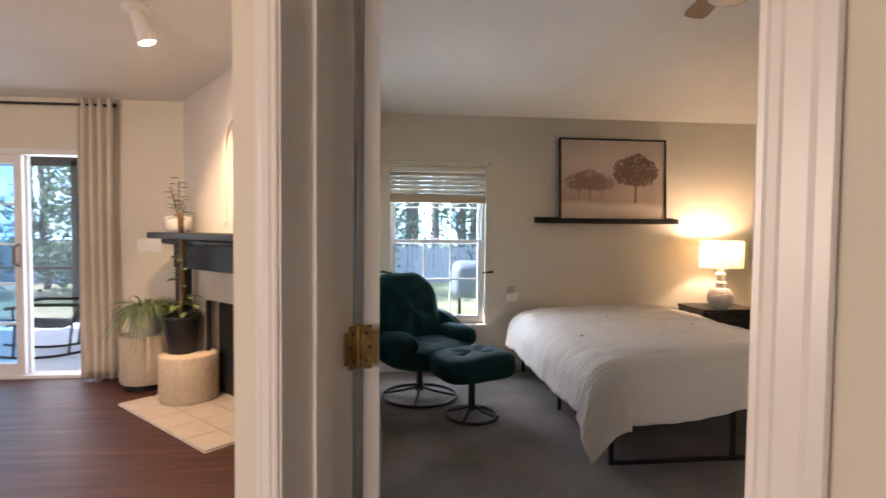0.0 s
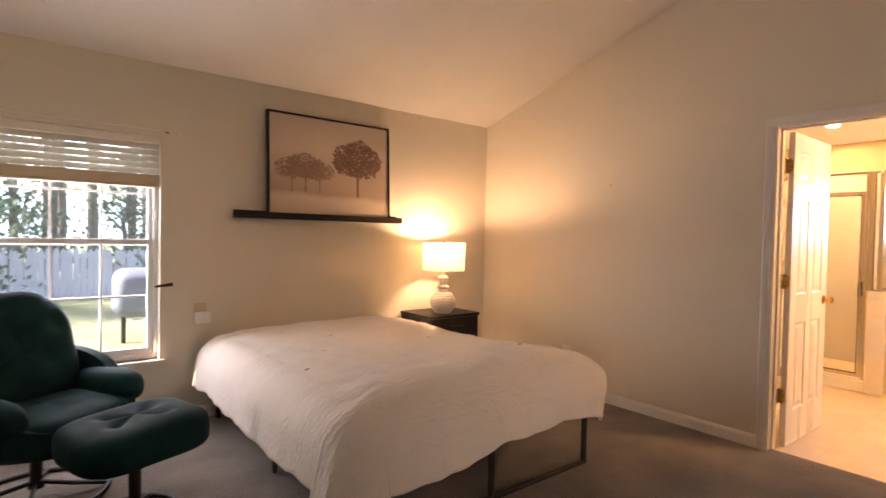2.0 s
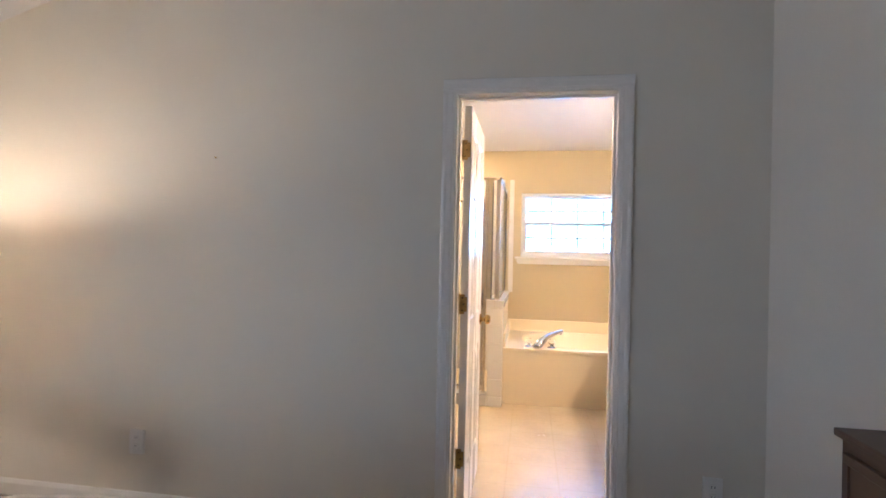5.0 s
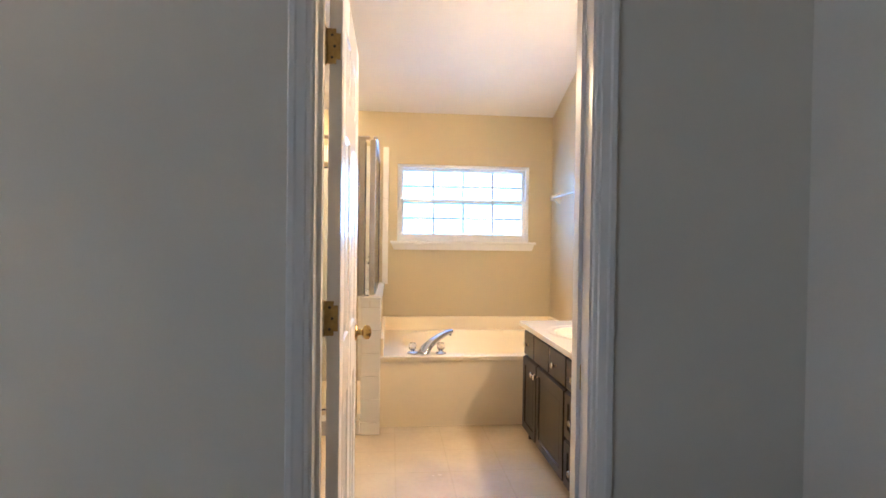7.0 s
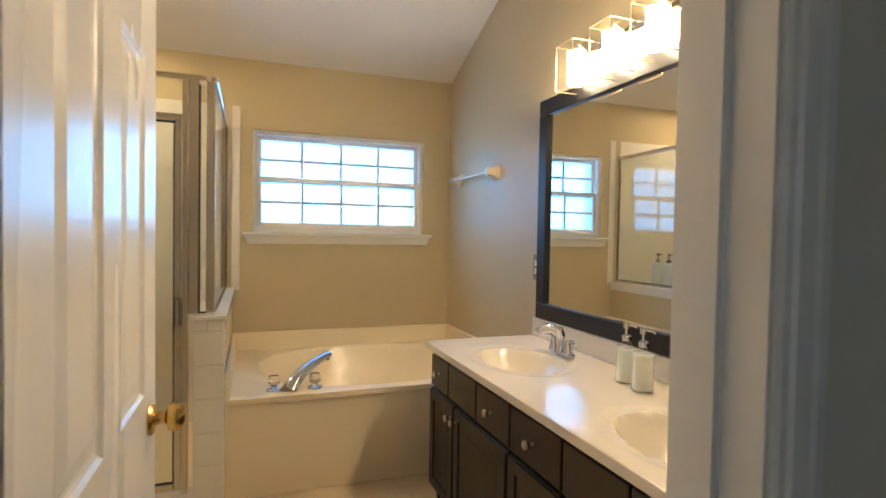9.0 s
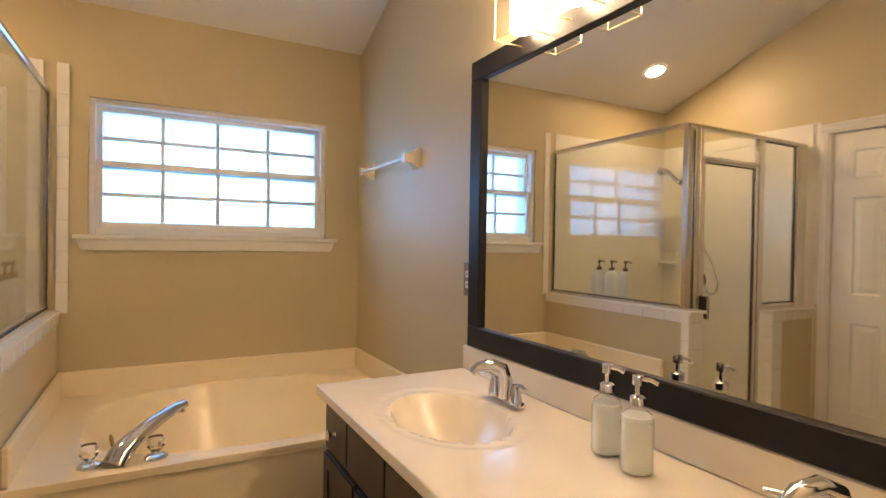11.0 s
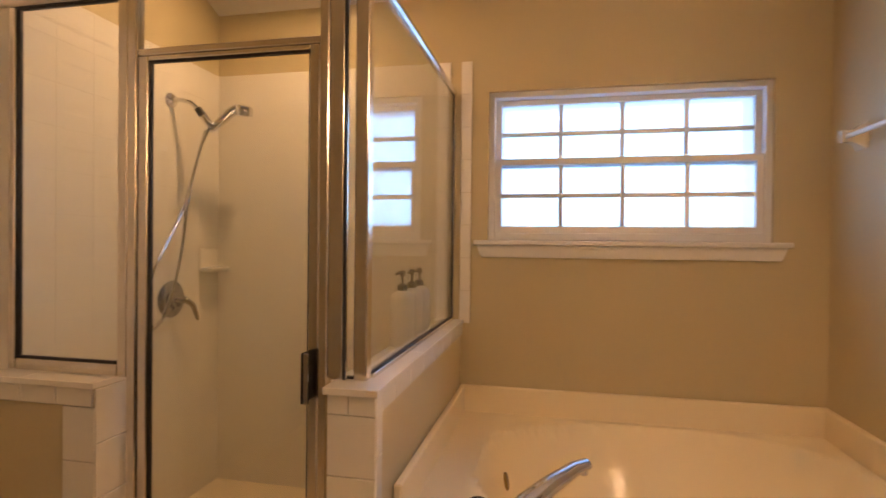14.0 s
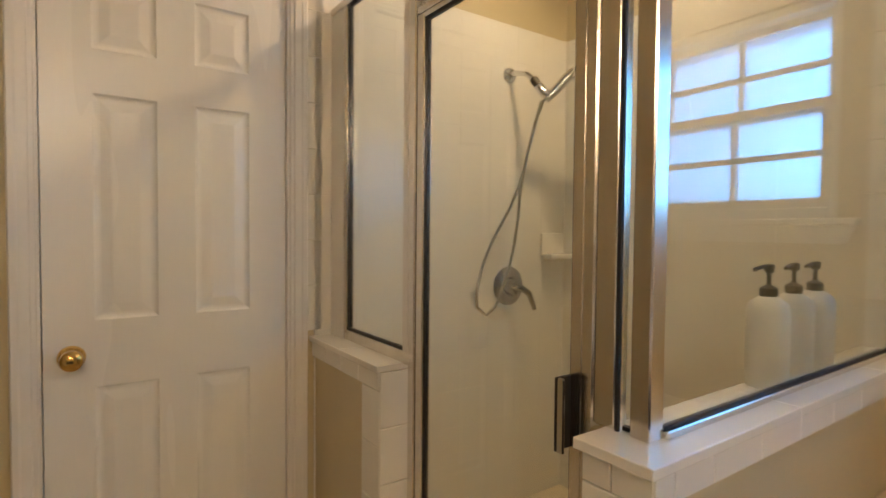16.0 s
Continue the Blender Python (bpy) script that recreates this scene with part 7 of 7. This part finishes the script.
part("beam", box(-8.45, -1.95, 8.26, 8.33, 0.72, 0.77, 0.004), DARKF, scr)
part("sill_plate", box(-8.45, -1.95, 8.25, 8.34, -0.06, 0.0, 0.004), DARKF, scr)
part("side_beam", box(-8.45, -8.36, 5.22, 8.245, 2.22, 2.355, 0.004), DARKF, scr)
SCREEN = bpy.data.materials.new("insect_screen")
SCREEN.use_nodes = True
_sn = SCREEN.node_tree
_tr, _mx = _sn.nodes.new("ShaderNodeBsdfTransparent"), _sn.nodes.new("ShaderNodeMixShader")
_tr.inputs[0].default_value = (0.78, 0.88, 1.0, 1)
_mx.inputs[0].default_value = 0.22
_sb = _sn.nodes["Principled BSDF"]
_sb.inputs["Base Color"].default_value, _sb.inputs["Roughness"].default_value = (0.05, 0.07, 0.10, 1), 0.6
_sn.links.new(_tr.outputs[0], _mx.inputs[1])
_sn.links.new(_sb.outputs[0], _mx.inputs[2])
_sn.links.new(_mx.outputs[0], _sn.nodes["Material Output"].inputs[0])
for x0, x1 in zip((-8.4, -6.6, -4.85, -3.1), (-6.6, -4.85, -3.1, -2.0)):
    for z0, z1 in ((0.0, 0.72), (0.77, 2.22)):
        part("screen", box(x0 + 0.046, x1 - 0.046, 8.293, 8.296, z0, z1), SCREEN, scr, "fine insect screen")
SLING = surface("charcoal_sling", (0.035, 0.038, 0.045), (0.025, 0.027, 0.032), 0.8, scale=8, grain=200, bump=0.3, depth=0.002)
rc = thing("rocking_chair", "dark metal rocking chair with a sling seat on the porch", "rocking chair", (-4.05, 6.3, -0.06), turn=-70)
for s in (-0.29, 0.29):
    part("rocker", tube([(s, -0.48 + 0.096 * k, 0.016 + 0.26 * (k / 10 - 0.5) ** 2) for k in range(11)], 0.014, 8), BLACK_METAL, rc, smooth=True, local=True)
    part("leg", tube([(s, -0.26, 0.03), (s, -0.24, 0.36), (s, -0.26, 0.56)], 0.013, 8), BLACK_METAL, rc, smooth=True, local=True)
    part("leg", tube([(s, 0.22, 0.03), (s, 0.26, 0.40), (s, 0.40, 0.80)], 0.013, 8), BLACK_METAL, rc, smooth=True, local=True)
    part("armrest", tube([(s, -0.32, 0.55), (s, -0.10, 0.58), (s, 0.32, 0.56)], 0.018, 8), BLACK_METAL, rc, smooth=True, local=True)
own = bmesh.new()
rows = []
prof = [(-0.30, 0.37), (-0.20, 0.36), (0.0, 0.33), (0.18, 0.32), (0.26, 0.36), (0.31, 0.46), (0.37, 0.62), (0.43, 0.82)]
for y, z in prof:
    rows.append([own.verts.new((x, y, z - 0.02 * (1 - (x / 0.28) ** 2))) for x in (-0.28, -0.14, 0.0, 0.14, 0.28)])
for a, b in zip(rows, rows[1:]):
    for j in range(4):
        own.faces.new((a[j], a[j + 1], b[j + 1], b[j]))
slg = part("sling_seat", own, SLING, rc, "charcoal fabric sling", True, True)
slg.modifiers.new("thickness", "SOLIDIFY").thickness = 0.008
part("cross_bar", tube([(-0.29, 0.43, 0.82), (0.29, 0.43, 0.82)], 0.013, 8), BLACK_METAL, rc, smooth=True, local=True)
part("cross_bar", tube([(-0.29, -0.30, 0.37), (0.29, -0.30, 0.37)], 0.013, 8), BLACK_METAL, rc, smooth=True, local=True)

# ---------------------------------------------------------------- garden: covered grill, fence, trees
gr = thing("covered_grill", "pale grey covered barbecue grill standing on the lawn", "grill", (1.1, 9.0, -0.16))
COVER = surface("grey_cover", (0.15, 0.18, 0.23), (0.11, 0.135, 0.17), 0.6, scale=6, grain=80, bump=0.3, depth=0.006)
part("cover", cushion(1.1, 9.0, 0.50, 0.62, 0.55, 0.62, 0.5, 30, wobble=0.03), COVER, gr, "draped grey cover", True)
for x in (0.92, 1.28):
    part("leg", tube([(x, 9.0, -0.16), (x, 9.0, 0.30)], 0.03, 10), BLACK_METAL, gr)
fence = thing("picket_fence", "weathered pale wooden picket fence across the garden", "fence", (0, 15, -0.16), kind="structure")
PICKET = surface("weathered_picket", (0.50, 0.53, 0.57), (0.36, 0.39, 0.43), 0.9, scale=4, grain=60, bump=0.3, depth=0.003, stretch=(1, 1, 0.15))
own = prism([(-0.055, -0.2), (0.055, -0.2), (0.055, 0.98), (0.0, 1.06), (-0.055, 0.98)], -0.011, 0.011, turn=pose(0, 0, 0, 90))
pm = bpy.data.meshes.new("picket")
bmesh.ops.recalc_face_normals(own, faces=own.faces)
own.to_mesh(pm)
own.free()
pm.materials.append(PICKET)
rnd = random.Random(5)
k = 0
x = -17.0
while x < 11 and k < 240:
    o = new("picket", pm)
    o.parent = fence
    o.matrix_basis = pose(x, 0.0, rnd.uniform(-0.03, 0.03), 0, rnd.uniform(-1.5, 1.5), 0)
    x += 0.122
    k += 1
for z in (0.18, 0.72):
    part("fence_rail", box(-17.2, 12, 15.02, 15.07, z - 0.04, z + 0.04), PICKET, fence)
BARK = surface("pine_bark", (0.24, 0.21, 0.18), (0.13, 0.11, 0.095), 0.95, scale=5, grain=40, bump=0.9, depth=0.02, stretch=(1, 1, 0.25))
NEEDLE = surface("tree_leaves", (0.17, 0.22, 0.11), (0.10, 0.14, 0.07), 0.7, scale=1, grain=8, bump=0.0)
AUTUMN = surface("autumn_leaves", (0.38, 0.28, 0.12), (0.24, 0.20, 0.09), 0.7, scale=1, grain=8, bump=0.0)
EVER = surface("evergreen_leaves", (0.15, 0.22, 0.14), (0.09, 0.14, 0.09), 0.5, scale=1, grain=8, bump=0.0)
# light passes through leaves
for m in (NEEDLE, AUTUMN, EVER):
    nt = m.node_tree
    tl_, mx = nt.nodes.new("ShaderNodeBsdfTranslucent"), nt.nodes.new("ShaderNodeMixShader")
    mx.inputs[0].default_value = 0.5
    b = nt.nodes["Principled BSDF"]
    nt.links.new(b.inputs["Base Color"].links[0].from_socket, tl_.inputs[0])
    nt.links.new(b.outputs[0], mx.inputs[1])
    nt.links.new(tl_.outputs[0], mx.inputs[2])
    nt.links.new(mx.outputs[0], nt.nodes["Material Output"].inputs[0])



def crown_leaves(rnd, centres, count, size, spread):
    """Many small leaf tufts scattered about branch ends."""
    vs, fs = [], []
    for _ in range(count):
        c = rnd.choice(centres)
        p = Vector(c) + Vector((rnd.gauss(0, spread), rnd.gauss(0, spread), rnd.gauss(0, spread * 0.7)))
        n = Vector((rnd.uniform(-1, 1), rnd.uniform(-1, 1), rnd.uniform(-0.3, 1))).normalized()
        s = n.orthogonal().normalized() * size * rnd.uniform(0.6, 1.5)
        t = n.cross(s).normalized() * size * rnd.uniform(0.3, 0.7)
        i = len(vs)
        vs += [p - s, p - t * 0.9, p + s, p + t]
        fs.append((i, i + 1, i + 2, i + 3))
    return vs, fs


def tree(seed, height, radius, bare, leaves, count, label, shrub=False):
    rnd = random.Random(seed)
    t = thing("tree" if not shrub else "evergreen_shrub", label, "tree" if not shrub else "shrub", (0, 0, 0), "trees behind the fence" if not shrub else "shrubs in the garden")
    own = bmesh.new()
    bend = [Vector((0.25 * noise.noise(Vector((seed, k * 0.4, 0))), 0.25 * noise.noise(Vector((seed + 9, k * 0.4, 0))), height * k / 8)) for k in range(9)]
    tube(bend, radius, 10, own, taper=radius * 0.35)
    ends = []
    for k in range(16 if not shrub else 26):
        f = bare + (1 - bare) * rnd.random()
        b = bend[min(8, int(f * 8))].copy()
        b.z = f * height
        a = rnd.uniform(0, 2 * math.pi)
        r = (1.1 - f) * height * (0.26 if not shrub else 0.42) * rnd.uniform(0.6, 1.2)
        e = b + Vector((math.cos(a) * r, math.sin(a) * r, r * rnd.uniform(0.1, 0.6)))
        tube([b, b.lerp(e, 0.5) + Vector((0, 0, r * 0.08)), e], radius * 0.28, 6, own, taper=radius * 0.06)
        ends += [e, b.lerp(e, 0.7), b.lerp(e, 0.45)]
    part("trunk", own, BARK, t, "", True, True)
    vs, fs = crown_leaves(rnd, ends, count, 0.13 if not shrub else 0.075, 0.42 if not shrub else 0.24)
    me = bpy.data.meshes.new("crown")
    me.from_pydata([tuple(v) for v in vs], [], fs)
    me.materials.append(leaves)
    c = new("crown", me)
    c.parent = t
    return t


kinds = [tree(1, 13, 0.17, 0.5, NEEDLE, 1500, "tall thin pine with a high sparse crown"), tree(2, 10, 0.13, 0.25, AUTUMN, 1700, "slender tree with thinning yellow-brown leaves"), tree(3, 12, 0.22, 0.4, NEEDLE, 1500, "stout tree trunk with a sparse green crown")]
spots = [(-3.4, 17.0, 0), (-1.2, 18.5, 2), (0.4, 16.8, 0), (1.5, 19.5, 1), (2.5, 17.4, 0), (3.6, 21.0, 2), (4.8, 18.2, 1), (-2.2, 22.0, 1), (0.9, 24.0, 0), (2.0, 26.0, 2), (3.1, 23.5, 0), (-4.5, 20.5, 2), (-6.0, 17.5, 1), (-7.5, 19.0, 0), (-9.0, 17.0, 2), (-10.2, 20.0, 1), (-11.5, 17.8, 0), (-13.0, 21.0, 1), (-8.2, 23.0, 1), (-5.2, 25.0, 0), (5.8, 22.0, 0), (-14.5, 18.0, 2), (-0.4, 28.0, 1), (4.3, 28.0, 1), (6.5, 18.5, 2), (-3.0, 27.0, 0), (-11.0, 25.0, 0), (-16.0, 22.0, 1)]
rnd = random.Random(21)
used = set()
for x, y, k in spots:
    m = pose(x, y, -0.2, 0, 0, rnd.uniform(0, 360))
    if k in used:
        copy_thing(kinds[k], m)
    else:
        kinds[k].matrix_basis = m
        used.add(k)
bush = tree(8, 3.4, 0.08, 0.05, EVER, 1500, "dense dark evergreen shrub in the garden", True)
bush.matrix_basis = pose(-1.15, 12.5, -0.2)
for x, y, a in ((-0.3, 16.2, 40), (-2.6, 13.8, 90), (-6.4, 11.8, 10), (-8.4, 13.5, 200), (-10.4, 12.6, 130), (1.9, 16.0, 70)):
    copy_thing(bush, pose(x, y, -0.2, 0, 0, a))
# glowing sheet; bright daylight haze between the trees is put into its colour
far = surface("far_haze_glow", (0.22, 0.46, 0.60), (0.70, 0.90, 1.0), 1.0, scale=0.5, grain=3, bump=0.0)
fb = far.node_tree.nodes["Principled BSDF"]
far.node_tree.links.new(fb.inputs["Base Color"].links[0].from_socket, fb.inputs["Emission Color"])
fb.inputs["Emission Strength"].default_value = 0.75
tagged(part("backdrop", box(-60, 50, 60, 60.3, -0.5, 15), far), "glowing backdrop of far woods with daylight haze in its colour", "woods", kind="structure")
